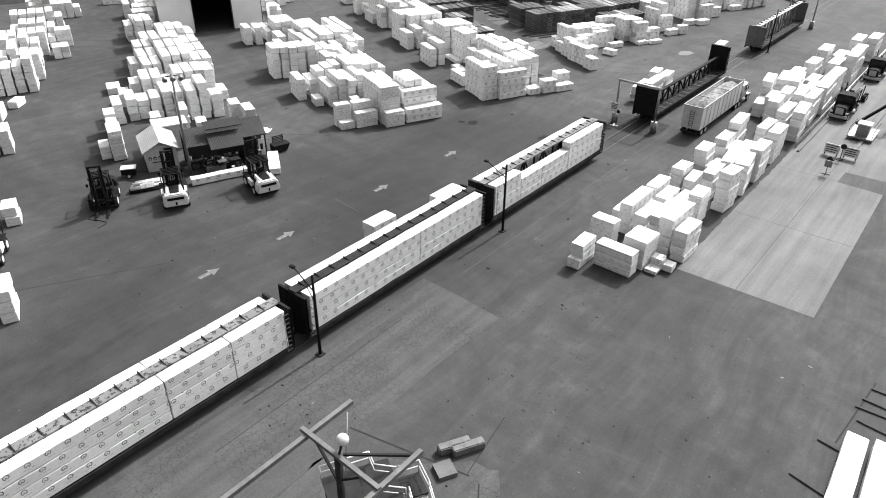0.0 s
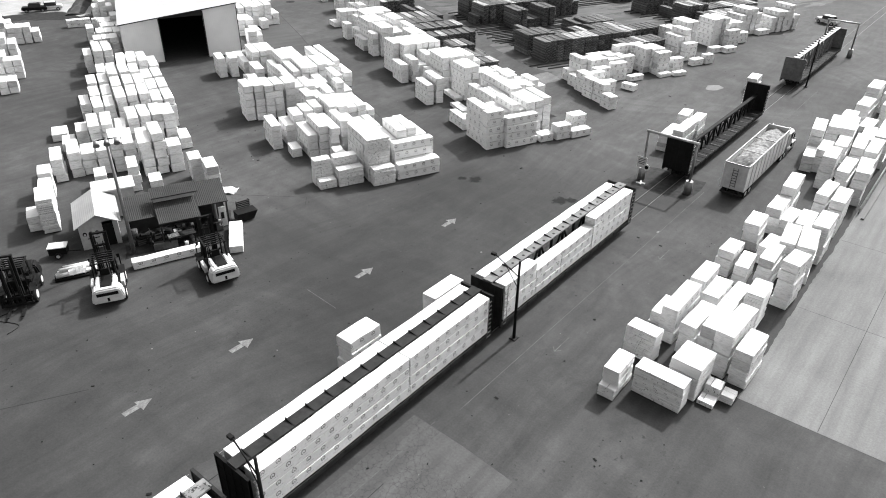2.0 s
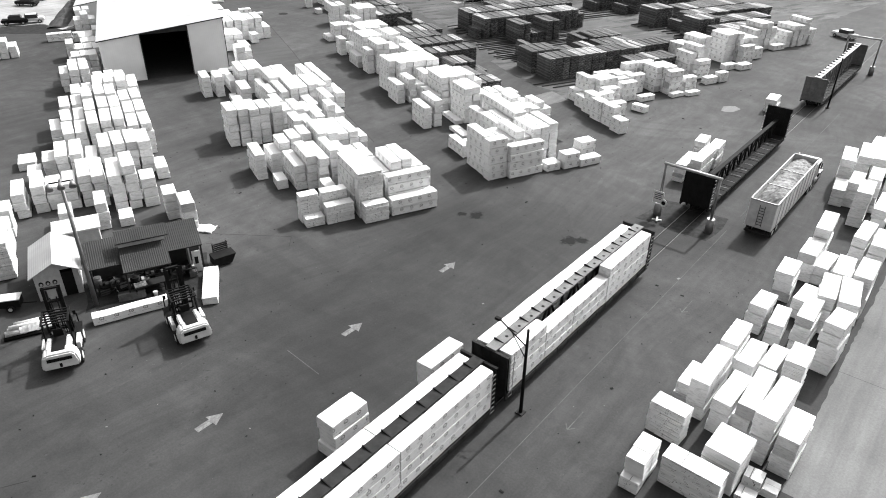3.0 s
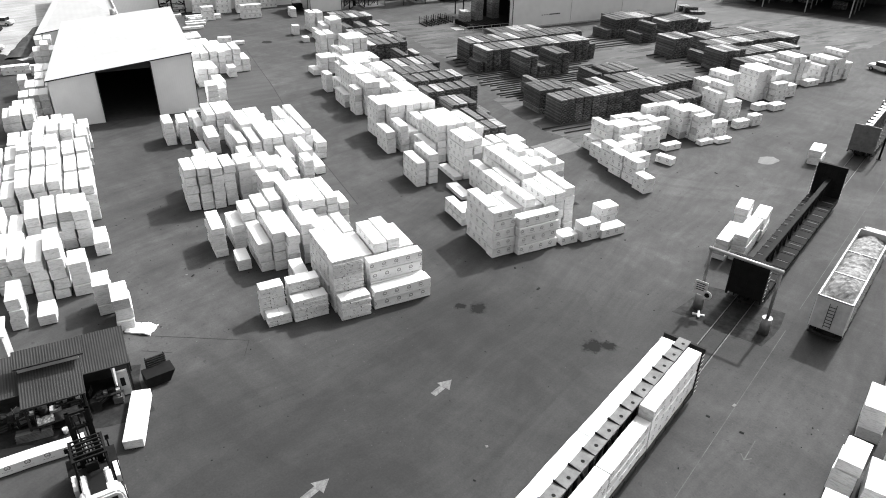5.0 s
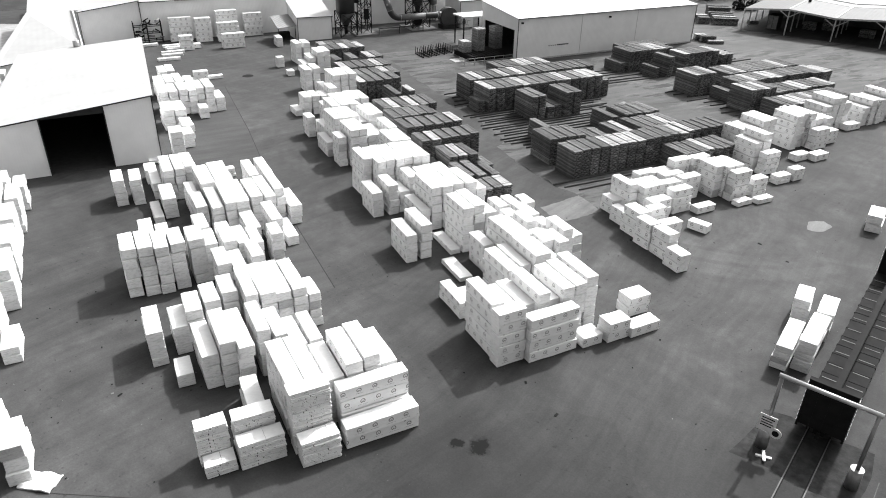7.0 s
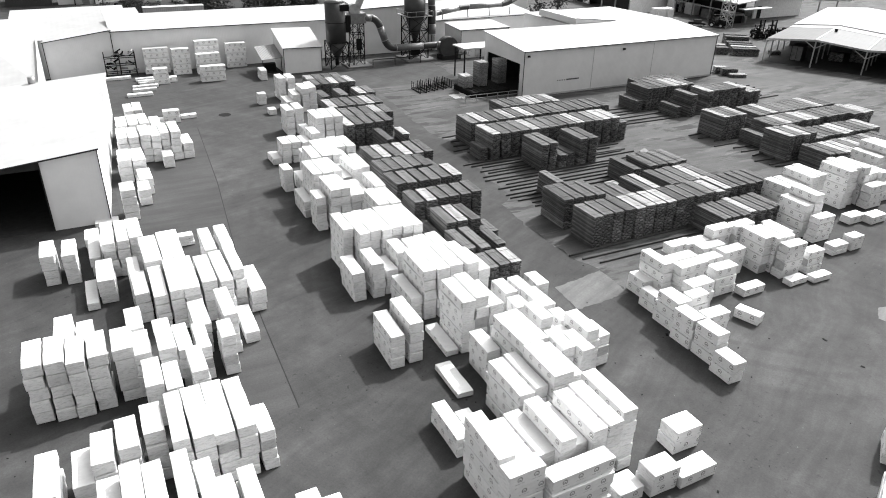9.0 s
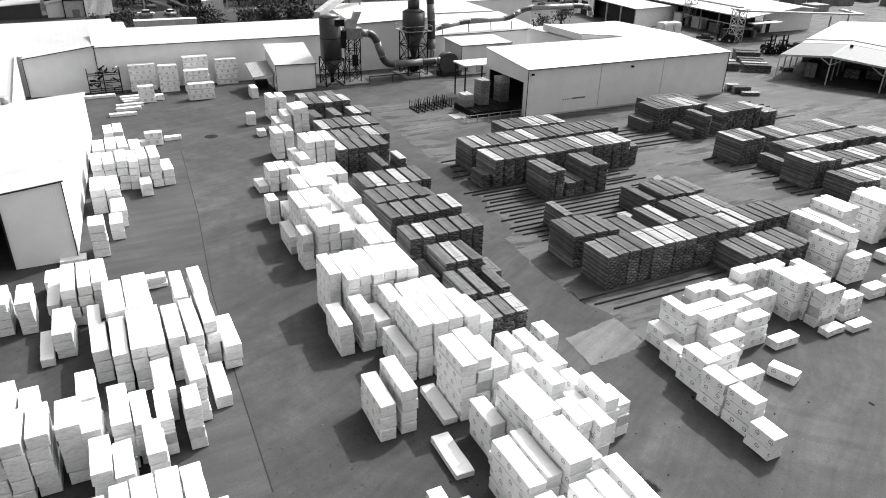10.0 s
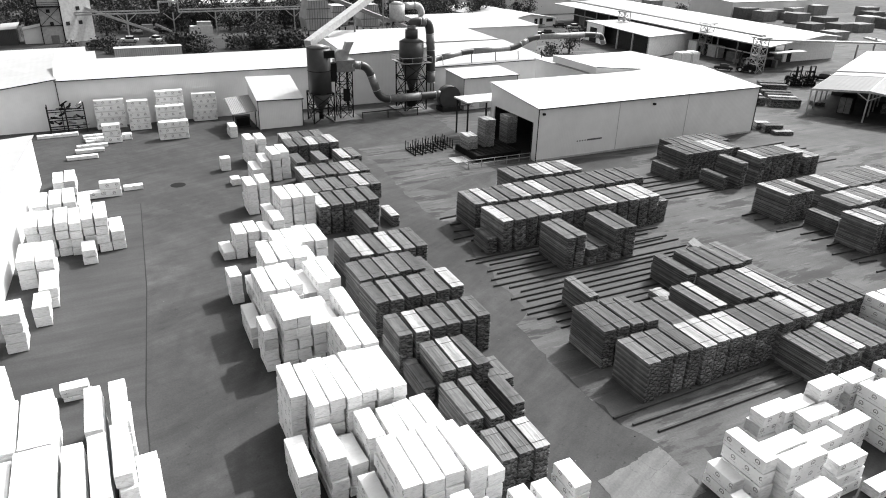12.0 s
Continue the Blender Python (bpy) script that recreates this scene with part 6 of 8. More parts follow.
# ---- chip truck ----
def tractor(parent, y, body, roof=True):
    """A conventional tractor unit with its nose towards +y; y: the back of its frame."""
    part("frame", box(-0.45, 0.45, y, y + 6.6, 0.7, 0.95), "black", parent)
    bm = box(-1.15, 1.15, y + 2.3, y + 4.4, 1.0, 3.1)
    bmesh.ops.bevel(bm, geom=list(bm.edges), offset=0.12, segments=2, affect="EDGES")
    cab = part("cab", bm, body, parent)
    part("windscreen", box(-0.95, 0.95, y + 4.36, y + 4.42, 2.1, 2.85), "glass", cab)
    for x in (-1.16, 1.16):
        part("side_window", box(x - 0.02, x + 0.02, y + 3.2, y + 4.1, 2.1, 2.8), "glass", cab)
    bm = bmesh.new()
    add_prism(bm, ((-0.8, 0.9), (0.8, 0.9), (0.75, 1.85), (0.45, 2.0), (-0.45, 2.0), (-0.75, 1.85)), y + 4.4, y + 6.4)
    bonnet = part("bonnet", bm, body, parent)
    part("grille", box(-0.5, 0.5, y + 6.38, y + 6.46, 1.0, 1.85), "galv", bonnet)
    part("bumper", box(-1.15, 1.15, y + 6.45, y + 6.7, 0.55, 0.9), "galv", parent)
    for x in (-0.98, 0.98):
        part("headlight", box(x - 0.15, x + 0.15, y + 6.3, y + 6.4, 1.1, 1.35), "white", parent)
        part("wing", box(x - 0.25, x + 0.25, y + 4.9, y + 6.2, 1.05, 1.15), body, parent)
        part("exhaust", tube((x * 1.02, y + 2.2, 1.0), (x * 1.02, y + 2.2, 3.9), 0.08), "galv", parent)
        tyre(parent, x, y + 5.5, 0.52, 0.32)
        for dy in (0.5, 1.75):
            tyre(parent, x, y + dy, 0.52, 0.5)
        part("tank", tube((x, y + 2.6, 0.75), (x, y + 4.0, 0.75), 0.33), "galv", parent)
        part("mirror", box(x * 1.3 - 0.05, x * 1.3 + 0.05, y + 4.2, y + 4.4, 2.0, 2.6), "black", parent)


truck = empty("chip_truck", "pale ribbed trailer truck heaped with wood chips", "truck", m=pose(-25.95, 82.4, 0))
part("side_wall", box(-1.3, -1.22, 0, 14.2, 1.1, 4.0), "ribbed_pale", truck)
part("side_wall", box(1.22, 1.3, 0, 14.2, 1.1, 4.0), "ribbed_pale", truck)
tail = part("tail_gate", box(-1.22, 1.22, 0, 0.08, 1.1, 3.95), "pale", truck)
bm = bmesh.new()
for k in range(7):
    add_beam(bm, (-0.25, -0.05, 1.5 + k * 0.3), (0.25, -0.05, 1.5 + k * 0.3), 0.04)
for x in (-0.25, 0.25):
    add_beam(bm, (x, -0.05, 1.3), (x, -0.05, 3.6), 0.04)
part("ladder", bm, "dark", tail)
part("front_wall", box(-1.22, 1.22, 14.1, 14.2, 1.1, 4.2), "pale", truck)
part("floor", box(-1.22, 1.22, 0.08, 14.1, 1.1, 1.2), "dark", truck)
for a, b in (((-1.26, 0, 4.02), (-1.26, 14.2, 4.02)), ((1.26, 0, 4.02), (1.26, 14.2, 4.02)), ((-1.26, 0.04, 4.0), (1.26, 0.04, 4.0))):
    part("top_rail", beam(a, b, 0.12), "steel", truck)
for y in (4.6, 9.2):
    part("cross_bar", beam((-1.2, y, 4.0), (1.2, y, 4.0), 0.09), "steel", truck)
bm = bmesh.new()
bmesh.ops.create_grid(bm, x_segments=14, y_segments=60, size=1.0)
for v in bm.verts:
    x, y = v.co.x, v.co.y
    rise = min(1.0, max(0.0, (y + 0.85) / 0.4))
    hump = -0.9 + 1.5 * rise * rise * (3 - 2 * rise) + 0.3 * math.exp(-((y - 0.45) / 0.3) ** 2)
    v.co = Vector((x * 1.2, 7.1 + y * 6.95, 3.2 + hump * (1 - x * x * 0.7) + 0.16 * noise.noise(Vector((x * 3, y * 14, 1))) + 0.06 * noise.noise(Vector((x * 9, y * 50, 4)))))
part("chip_load", bm, "chips", truck, "pale heaped wood chips")
part("rear_bumper", box(-1.2, 1.2, -0.05, 0.1, 0.5, 0.7), "dark", truck)
for x in (-0.98, 0.98):
    for y in (1.2, 2.5):
        tyre(truck, x, y, 0.52, 0.5)
    part("rear_lamp", box(x - 0.12, x + 0.12, -0.08, -0.04, 0.75, 0.9), "dark", truck)
for k in range(9):
    y = 1.3 + k * 1.45
    for x in (-1.32, 1.32):
        part("side_rib", box(x - 0.03, x + 0.03, y - 0.05, y + 0.05, 1.15, 3.95), "pale", truck)
tractor(truck, 13.2, "pale")


def log_truck(x, y, label):
    """A dark tractor facing down the apron, its folded log trailer riding behind the cab."""
    t = empty("log_truck", label, "truck", "dark trucks on the apron", m=pose(x, y, 0, 0, 0, 180))
    tractor(t, -6.4, "black")
    for dy in (-7.2, -5.2):
        for sx in (-1.05, 1.05):
            part("stake", beam((sx, dy, 1.0), (sx * 1.1, dy, 3.4), 0.12), "black", t)
        part("bunk", box(-1.15, 1.15, dy - 0.12, dy + 0.12, 0.95, 1.25), "black", t)
    part("trailer_frame", beam((0, -12.5, 1.0), (0, -4.6, 1.2), 0.3), "black", t)
    part("reach", beam((0.2, -10.0, 1.2), (0.2, -4.4, 3.2), 0.16), "dark", t)
    for sx in (-0.98, 0.98):
        for dy in (-12.2, -10.9):
            tyre(t, sx, dy, 0.5, 0.5)
    return t


log_truck(-12.6, 101.0, "black log truck with folded trailer on the concrete")
log_truck(-12.9, 122.6, "black log truck waiting behind another truck")
log_truck(-8.2, 133.0, "dark log truck farther up the apron")

# barrier between the packs and the apron
fence = empty("pipe_barrier", "low double pipe barrier beside the concrete apron", "barrier")
for z, dx in ((0.35, 0.0), (0.75, 0.0)):
    part("pipe", tube((-14.15 + dx, 87.6, z), (-14.6 + dx, 150, z), 0.09, n=8), "galv", fence)
for k in range(22):
    part("post", tube((-14.15 - 0.0072 * k * 2.9, 87.7 + k * 2.9, 0), (-14.15 - 0.0072 * k * 2.9, 87.7 + k * 2.9, 0.8), 0.07, n=8), "steel", fence)
thing("wheel_kerb", box(-13.7, -13.4, 86.5, 150, 0.012, 0.2), "concrete", "low concrete kerb along the truck lane", "kerb", "", "structure")
thing("wheel_kerb", box(-8.4, -8.0, 90.0, 150, 0.012, 0.2), "concrete", "low concrete kerb along the truck lane", "kerb", "", "structure")


def notice(x, y, w, turn):
    n = empty("notice_board", "low white notice board with unreadable dark lines", "sign", "notice boards on the apron", m=pose(x, y, 0.012, 0, 0, turn))
    b = part("board", box(-w / 2, w / 2, -0.03, 0.03, 0.3, 1.5), "white", n)
    for k in range(4):
        part("lettering", box(-w * 0.4, w * (0.4 - 0.12 * (k % 2)), -0.04, -0.031, 1.25 - k * 0.26, 1.36 - k * 0.26), "dark", b)
    for sx in (-1, 1):
        part("leg", box(sx * w * 0.4 - 0.04, sx * w * 0.4 + 0.04, -0.02, 0.3, 0, 0.3), "dark", n)


notice(-10.2, 88.0, 1.7, 0)
notice(-8.1, 88.2, 1.7, 0)
stop = empty("stop_sign_stand", "dark round sign on a slim stand before notices", "sign", m=pose(-8.95, 87.4, 0.012))
part("stand", tube((0, 0, 0), (0, 0, 2.0), 0.05), "dark", stop)
part("disc", tube((0, -0.06, 1.7), (0, 0, 1.7), 0.35, n=8), "dark", stop)
part("foot", box(-0.35, 0.35, -0.35, 0.35, 0, 0.06), "dark", stop)
tri = empty("warning_stand", "grey folding warning sign on a cross foot", "sign", m=pose(-9.2, 81.9, 0.012))
part("foot", box(-0.5, 0.5, -0.05, 0.05, 0, 0.05), "black", tri)
part("foot", box(-0.05, 0.05, -0.5, 0.5, 0.05, 0.1), "black", tri)
part("stem", tube((0, 0, 0.05), (0, 0, 1.0), 0.04), "black", tri)
part("sign_face", box(-0.4, 0.4, -0.03, 0.03, 0.9, 1.7), "steel", tri)
bm = bmesh.new()
add_prism(bm, ((-0.5, 1.75), (0.5, 1.75), (0.0, 2.3)), -0.03, 0.03)
part("sign_top", bm, "dark", tri)

# wash-out machine with a tilted arm on the apron
wash = empty("weigh_station", "grey wheeled machine with a raised tilted panel", "machine", m=pose(-8.6, 96.6, 0.012))
part("deck", box(-1.5, 1.5, -1.5, 3.2, 0.3, 0.5), "steel", wash)
part("cabin", box(-0.7, 0.7, -0.6, 0.8, 0.5, 1.9), "steel", wash)
part("cabin_roof", box(-0.8, 0.8, -0.7, 0.9, 1.9, 2.05), "white", wash)
for x in (-1.4, 1.4):
    part("rail", beam((x, -1.4, 0.5), (x, -1.4, 1.5), 0.06), "dark", wash)
    part("rail", beam((x, -1.4, 1.5), (x, 3.0, 1.5), 0.06), "dark", wash)
part("boom", beam((-1.6, 4.2, 0.3), (2.0, 5.4, 4.2), 0.4, 0.3), "black", wash)
bm = bmesh.new()
panel(bm, ((2.0, 3.2, 1.6), (4.0, 3.4, 1.6), (4.0, 6.6, 4.6), (2.0, 6.4, 4.6)), 0.12)
part("tilted_panel", bm, "galv", wash)
part("support", beam((2.2, 4.8, 0.0), (2.2, 5.0, 3.2), 0.25), "black", wash)
part("support", beam((3.8, 4.8, 0.0), (3.8, 5.0, 3.2), 0.25), "black", wash)

# battens and timbers on the ground near the start
for k, (x, y) in enumerate(((1.2, 33.6), (1.8, 37.8), (3.4, 41.4), (3.2, 44.0), (3.5, 45.6), (3.0, 43.0))):
    thing("ground_batten", box(-1.3, 1.3, -0.07, 0.07, 0, 0.12), "batten", "dark timber bearer lying on the ground", "timber", "bearers on the ground", m=pose(x + 0.9, y, 0, 0, 0, -12 + 3 * k))
for x, y, a in ((-16.5, 22.0, -28), (-15.75, 22.5, -28)):
    bm = box(-0.3, 0.3, -1.1, 1.1, 0, 0.6)
    bmesh.ops.bevel(bm, geom=list(bm.edges), offset=0.06, segments=2, affect="EDGES")
    thing("timber_block", bm, "girder", "thick worn pale timber block by the steps", "timber", "timber blocks by the steps", m=pose(x, y, 0, 0, 0, a))
thing("concrete_block", box(-0.6, 0.6, -0.6, 0.6, 0, 0.3), "concrete", "square concrete footing by the stairs", "block", m=pose(-15.8, 20.2, 0, 0, 0, -28))

# loading portal with stairs
portal = empty("loading_portal", "steel portal with cross beams, lamp and stairs", "portal", m=pose(0, 0, 0))
part("long_beam", beam((-17.0, 0.0, 9.6), (-17.1, 14.2, 9.6), 0.24, 0.24), "girder", portal)
part("cross_beam", beam((-17.5, 11.3, 9.75), (-12.2, 11.1, 9.75), 0.22, 0.22), "girder", portal)
part("side_beam", beam((-12.3, 5.0, 9.6), (-12.3, 14.0, 9.6), 0.24, 0.24), "girder", portal)
part("tie_bar", beam((-15.0, 11.6, 9.5), (-12.4, 13.7, 9.5), 0.12), "dark", portal)
part("column", tube((-14.9, 11.2, 0), (-14.9, 11.2, 9.6), 0.2), "dark", portal)
part("brace", beam((-14.9, 11.2, 7.8), (-16.4, 11.25, 9.6), 0.12), "dark", portal)
part("brace", beam((-14.9, 11.2, 8.2), (-13.4, 11.15, 9.6), 0.12), "dark", portal)
part("lamp_arm", tube((-14.9, 11.2, 9.6), (-14.9, 11.5, 10.4), 0.06), "dark", portal)
bm = bmesh.new()
bmesh.ops.create_uvsphere(bm, u_segments=18, v_segments=10, radius=0.3)
for v in bm.verts:
    v.co = Vector((v.co.x - 14.95, v.co.y + 11.6, max(v.co.z, -0.1) + 10.5))
part("lamp_dome", bm, "white", portal, "white dome lamp")
part("hang_rod", tube((-16.8, 13.6, 9.5), (-16.2, 12.6, 6.0), 0.04, n=6), "galv", portal)
stair = empty("platform_stairs", "steel platform with white handrails and grated steps", "stairs", m=pose(-16.3, 16.4, 0, 0, 0, -28))
part("platform", box(-1.6, 1.6, -4.0, 0.0, 2.4, 2.5), "dark", stair)
part("platform", box(-0.6, 1.0, 0.0, 1.6, 1.6, 1.7), "dark", stair)
for k in range(8):
    part("tread", box(1.0 + k * 0.26, 1.22 + k * 0.26, 0.5, 1.5, 1.5 - k * 0.19, 1.54 - k * 0.19), "steel", stair)
for k in range(5):
    part("tread", box(-0.6, 1.0, 0.0 - k * 0.24, 0.2 - k * 0.24, 1.7 + k * 0.17, 1.74 + k * 0.17), "steel", stair)
for a, b in (((-0.6, 1.6, 2.7), (1.0, 1.6, 2.7)), ((1.0, 1.6, 2.7), (3.1, 1.6, 1.1)), ((1.0, 0.4, 2.7), (3.1, 0.4, 1.1)), ((-0.6, 1.6, 2.7), (-0.6, 0.2, 2.7)), ((-0.6, 0.2, 2.7), (-0.6, -1.1, 3.5)), ((-1.6, -1.1, 3.5), (-0.6, -1.1, 3.5)), ((-1.6, -4.0, 3.5), (-1.6, -1.1, 3.5)), ((1.0, 0.2, 2.7), (1.0, -1.1, 3.5))):
    part("handrail", tube(a, b, 0.04, n=8), "white", stair)
    part("mid_rail", tube((a[0], a[1], a[2] - 0.5), (b[0], b[1], b[2] - 0.5), 0.03, n=8), "white", stair)
    part("baluster", tube((a[0], a[1], a[2] - 1.05), a, 0.035, n=8), "white", stair)
for x, y, z in ((-1.5, -3.8, 2.4), (1.5, -3.8, 2.4), (-1.5, -0.2, 2.4), (1.5, -0.2, 2.4), (-0.5, 1.5, 1.6), (0.9, 1.5, 1.6)):
    part("leg", box(x - 0.06, x + 0.06, y - 0.06, y + 0.06, 0, z), "dark", stair)


# ---- clutter in front of the workshop ----
def crate(m, mat):
    c = empty("crate", "dark slatted crate among workshop clutter", "crate", "crates in the workshop", m=m)
    part("body", box(-0.4, 0.4, -0.3, 0.3, 0.03, 0.55), mat, c)
    for z in (0.08, 0.28, 0.48):
        part("slat", box(-0.42, 0.42, -0.33, -0.3, z, z + 0.1), "batten", c)
        part("slat", box(-0.42, 0.42, 0.3, 0.33, z, z + 0.1), "batten", c)


rngs = random.Random(41)
for k in range(9):
    crate(yard(6.5 + k * 0.9 + rngs.uniform(-0.2, 0.2), 73.8 + rngs.uniform(0, 2.0), 0.012, rngs.uniform(0, 90)), rngs.choice(("black", "dark", "girder")))
for k in range(3):
    bm = bmesh.new()
    n = 18
    rings = [[bm.verts.new(((0.4 + 0.13 * math.cos(q * math.pi / 4)) * math.cos(i * 2 * math.pi / n), (0.4 + 0.13 * math.cos(q * math.pi / 4)) * math.sin(i * 2 * math.pi / n), 0.13 + 0.13 * math.sin(q * math.pi / 4))) for q in range(8)] for i in range(n)]
    for i in range(n):
        for q in range(8):
            bm.faces.new((rings[i][q], rings[(i + 1) % n][q], rings[(i + 1) % n][(q + 1) % 8], rings[i][(q + 1) % 8]))
    thing("old_tyre", bm, "rubber", "worn black tyre lying on the ground", "tyre", "tyres by the workshop", m=yard(6.75 + rngs.uniform(-0.15, 0.15), 74.6 + rngs.uniform(-0.1, 0.1), 0.012 + 0.26 * k))
pump = empty("oil_pump", "dark pump cart with a curved handle", "pump", m=yard(7.9, 74.1, 0.012, 20))
part("tank", box(-0.4, 0.4, -0.3, 0.3, 0.3, 1.1), "dark", pump)
part("panel", box(-0.3, 0.3, -0.33, -0.3, 0.5, 1.0), "steel", pump)
part("handle", tube((-0.35, 0.3, 1.1), (-0.35, 0.6, 1.4), 0.03, n=8), "steel", pump)
for x in (-0.42, 0.42):
    tyre(pump, x, 0.0, 0.2, 0.1)

table = empty("work_table", "work table with a pale cloth and a bucket before the workshop", "table", m=yard(10.0, 73.0, 0.012, 6))
part("table_top", box(-1.3, 1.3, -0.5, 0.5, 0.86, 0.92), "dark", table)
for x in (-1.15, 1.15):
    for y in (-0.4, 0.4):
        part("leg", box(x - 0.05, x + 0.05, y - 0.05, y + 0.05, 0, 0.86), "black", table)
part("shelf", box(-1.15, 1.15, -0.4, 0.4, 0.3, 0.34), "black", table)
bm = bmesh.new()
bmesh.ops.create_grid(bm, x_segments=8, y_segments=6, size=1.0)
for v in bm.verts:
    v.co = Vector((v.co.x * 0.5 - 0.7, v.co.y * 0.36, 1.0 + 0.12 * noise.noise(v.co * 2.5 + Vector((3, 1, 0)))))
ex = bmesh.ops.extrude_face_region(bm, geom=list(bm.faces))
for v in [g for g in ex["geom"] if isinstance(g, bmesh.types.BMVert)]:
    v.co.z = 0.93
thing("cloth", bm, "pale", "crumpled pale cloth lying on the work table", "cloth", m=yard(10.0, 73.0, 0.012, 6))
bm = bmesh.new()
add_tube(bm, (0, 0, 0), (0, 0, 0.4), 0.15, 0.19, 14)
thing("bucket", bm, "white", "white plastic bucket before the work table", "bucket", m=yard(10.3, 72.2, 0.012))
pile = empty("plank_pile", "low pile of short grey planks before the workshop", "planks", m=yard(8.5, 72.7, 0.012, -4))
for k in range(6):
    part("plank", box(-1.1 + 0.05 * (k % 2), 1.05, -0.34 + 0.02 * k, -0.04 + 0.02 * k, 0.1 * k, 0.1 * k + 0.07), "girder", pile)
    part("plank", box(-1.05, 1.1 - 0.06 * (k % 3), 0.0, 0.32, 0.1 * k, 0.1 * k + 0.07), "batten", pile)

# ---- scraps on the asphalt ----
def scraps(name, mat, count, seed, areas, label):
    rs = random.Random(seed)
    bm = bmesh.new()
    for k in range(count):
        x0, x1, y0, y1 = rs.choice(areas)
        r = rs.uniform(0.02, 0.05) if rs.random() < 0.9 else rs.uniform(0.06, 0.1)
        m = pose(rs.uniform(x0, x1), rs.uniform(y0, y1), 0.012, 0, 0, rs.uniform(0, 360))
        add_box(bm, -r, r, -r * rs.uniform(0.3, 2.5), r * rs.uniform(0.3, 2.5), 0.0, rs.uniform(0.01, 0.04), m)
    thing(name, bm, mat, label, "litter", "", "stuff")


LANES = [(-62, -38, 18, 60), (-75, -38, 60, 100), (-30, -22, 10, 80), (-70, -38, 90, 130), (-20, 0, 10, 48), (-88, -62, 45, 62)]
scraps("wrap_scraps", "girder", 40, 3, LANES, "scattered small scraps of white wrap")
scraps("bark_scraps", "black", 320, 4, LANES, "scattered dark bark and grit")

# ---- skids and loose things among the board stacks ----
G = "timber skids under the board stacks"
SKIDS = ((75.2, 98, 119.4, 135.0, 16), (77.0, 103, 136.4, 139.4, 2), (76.4, 80, 140.5, 146.5, 4), (72.6, 90, 104.6, 107.0, 3), (107, 122, 141.0, 148.6, 6), (113.6, 119, 118, 132.6, 9), (136, 146, 144, 154, 7), (112.8, 118, 112.8, 117.2, 3))
rngs = random.Random(21)
for u0, u1, v0, v1, n in SKIDS:
    for k in range(n):
        v = v0 + (v1 - v0) * k / max(1, n - 1) + rngs.uniform(-0.15, 0.15)
        a, b = u0 + rngs.uniform(-1.2, 1.2), u1 + rngs.uniform(-2.0, 2.0)
        thing("skid", beam((a, v, 0.1), (b, v + rngs.uniform(-0.4, 0.4), 0.1), 0.16, 0.19), "batten", "long dark timber skid lying on the yard", "timber", G, m=yard(0, 0))
cart = empty("scrap_cart", "small dark cart with a tilted steel lid", "cart", m=yard(98.4, 126.2, 0, 25))
part("tub", box(-0.9, 0.9, -0.6, 0.6, 0.3, 1.1), "dark", cart)
bm = bmesh.new()
panel(bm, ((-0.9, -0.6, 1.12), (0.9, -0.6, 1.12), (0.9, 0.6, 1.7), (-0.9, 0.6, 1.7)), 0.06)
part("lid", bm, "girder", cart)
for x in (-0.7, 0.7):
    tyre(cart, x, 0.0, 0.3, 0.15)

# ---- dust collectors and ducts ----


def lattice(parent, x0, x1, y0, y1, z0, z1, r=0.09, bays=2, mat="black"):
    """Four legs with rings and crossed braces, each bar a part."""
    c = ((x0, y0), (x1, y0), (x1, y1), (x0, y1))
    for x, y in c:
        part("leg", beam((x, y, z0), (x, y, z1), r * 2), mat, parent)
    for k in range(bays):
        a, b = z0 + (z1 - z0) * k / bays, z0 + (z1 - z0) * (k + 1) / bays
        for i in range(4):
            p, q = c[i], c[(i + 1) % 4]
            part("brace", beam((*p, a), (*q, b), r), mat, parent)
            part("brace", beam((*q, a), (*p, b), r), mat, parent)
            part("ring_beam", beam((*p, b), (*q, b), r * 1.4), mat, parent)


silo = empty("dust_silo", "dark cylindrical dust silo on a braced frame", "silo", m=yard(77.6, 197.0))
part("shell", tube((0, 0, 5.0), (0, 0, 13.0), 2.05, 2.05, 32), "silo", silo)
part("cap", tube((0, 0, 13.0), (0, 0, 13.5), 2.1, 0.4, 32), "steel", silo)
part("hopper", tube((0, 0, 1.7), (0, 0, 5.0), 0.35, 2.05, 28), "silo", silo)
part("outlet", tube((0, 0, 0.4), (0, 0, 1.7), 0.4, 0.4, 14), "black", silo)
part("hood", box(0.3, 2.2, -2.3, -1.6, 11.4, 12.6), "black", silo)
part("band", tube((0, 0, 9.0), (0, 0, 9.12), 2.09, 2.09, 32), "black", silo)
lattice(silo, -1.9, 1.9, -1.9, 1.9, 0, 5.2, 0.1, 2)
part("side_box", box(1.9, 2.9, -0.9, 0.5, 7.0, 10.2), "black", silo)

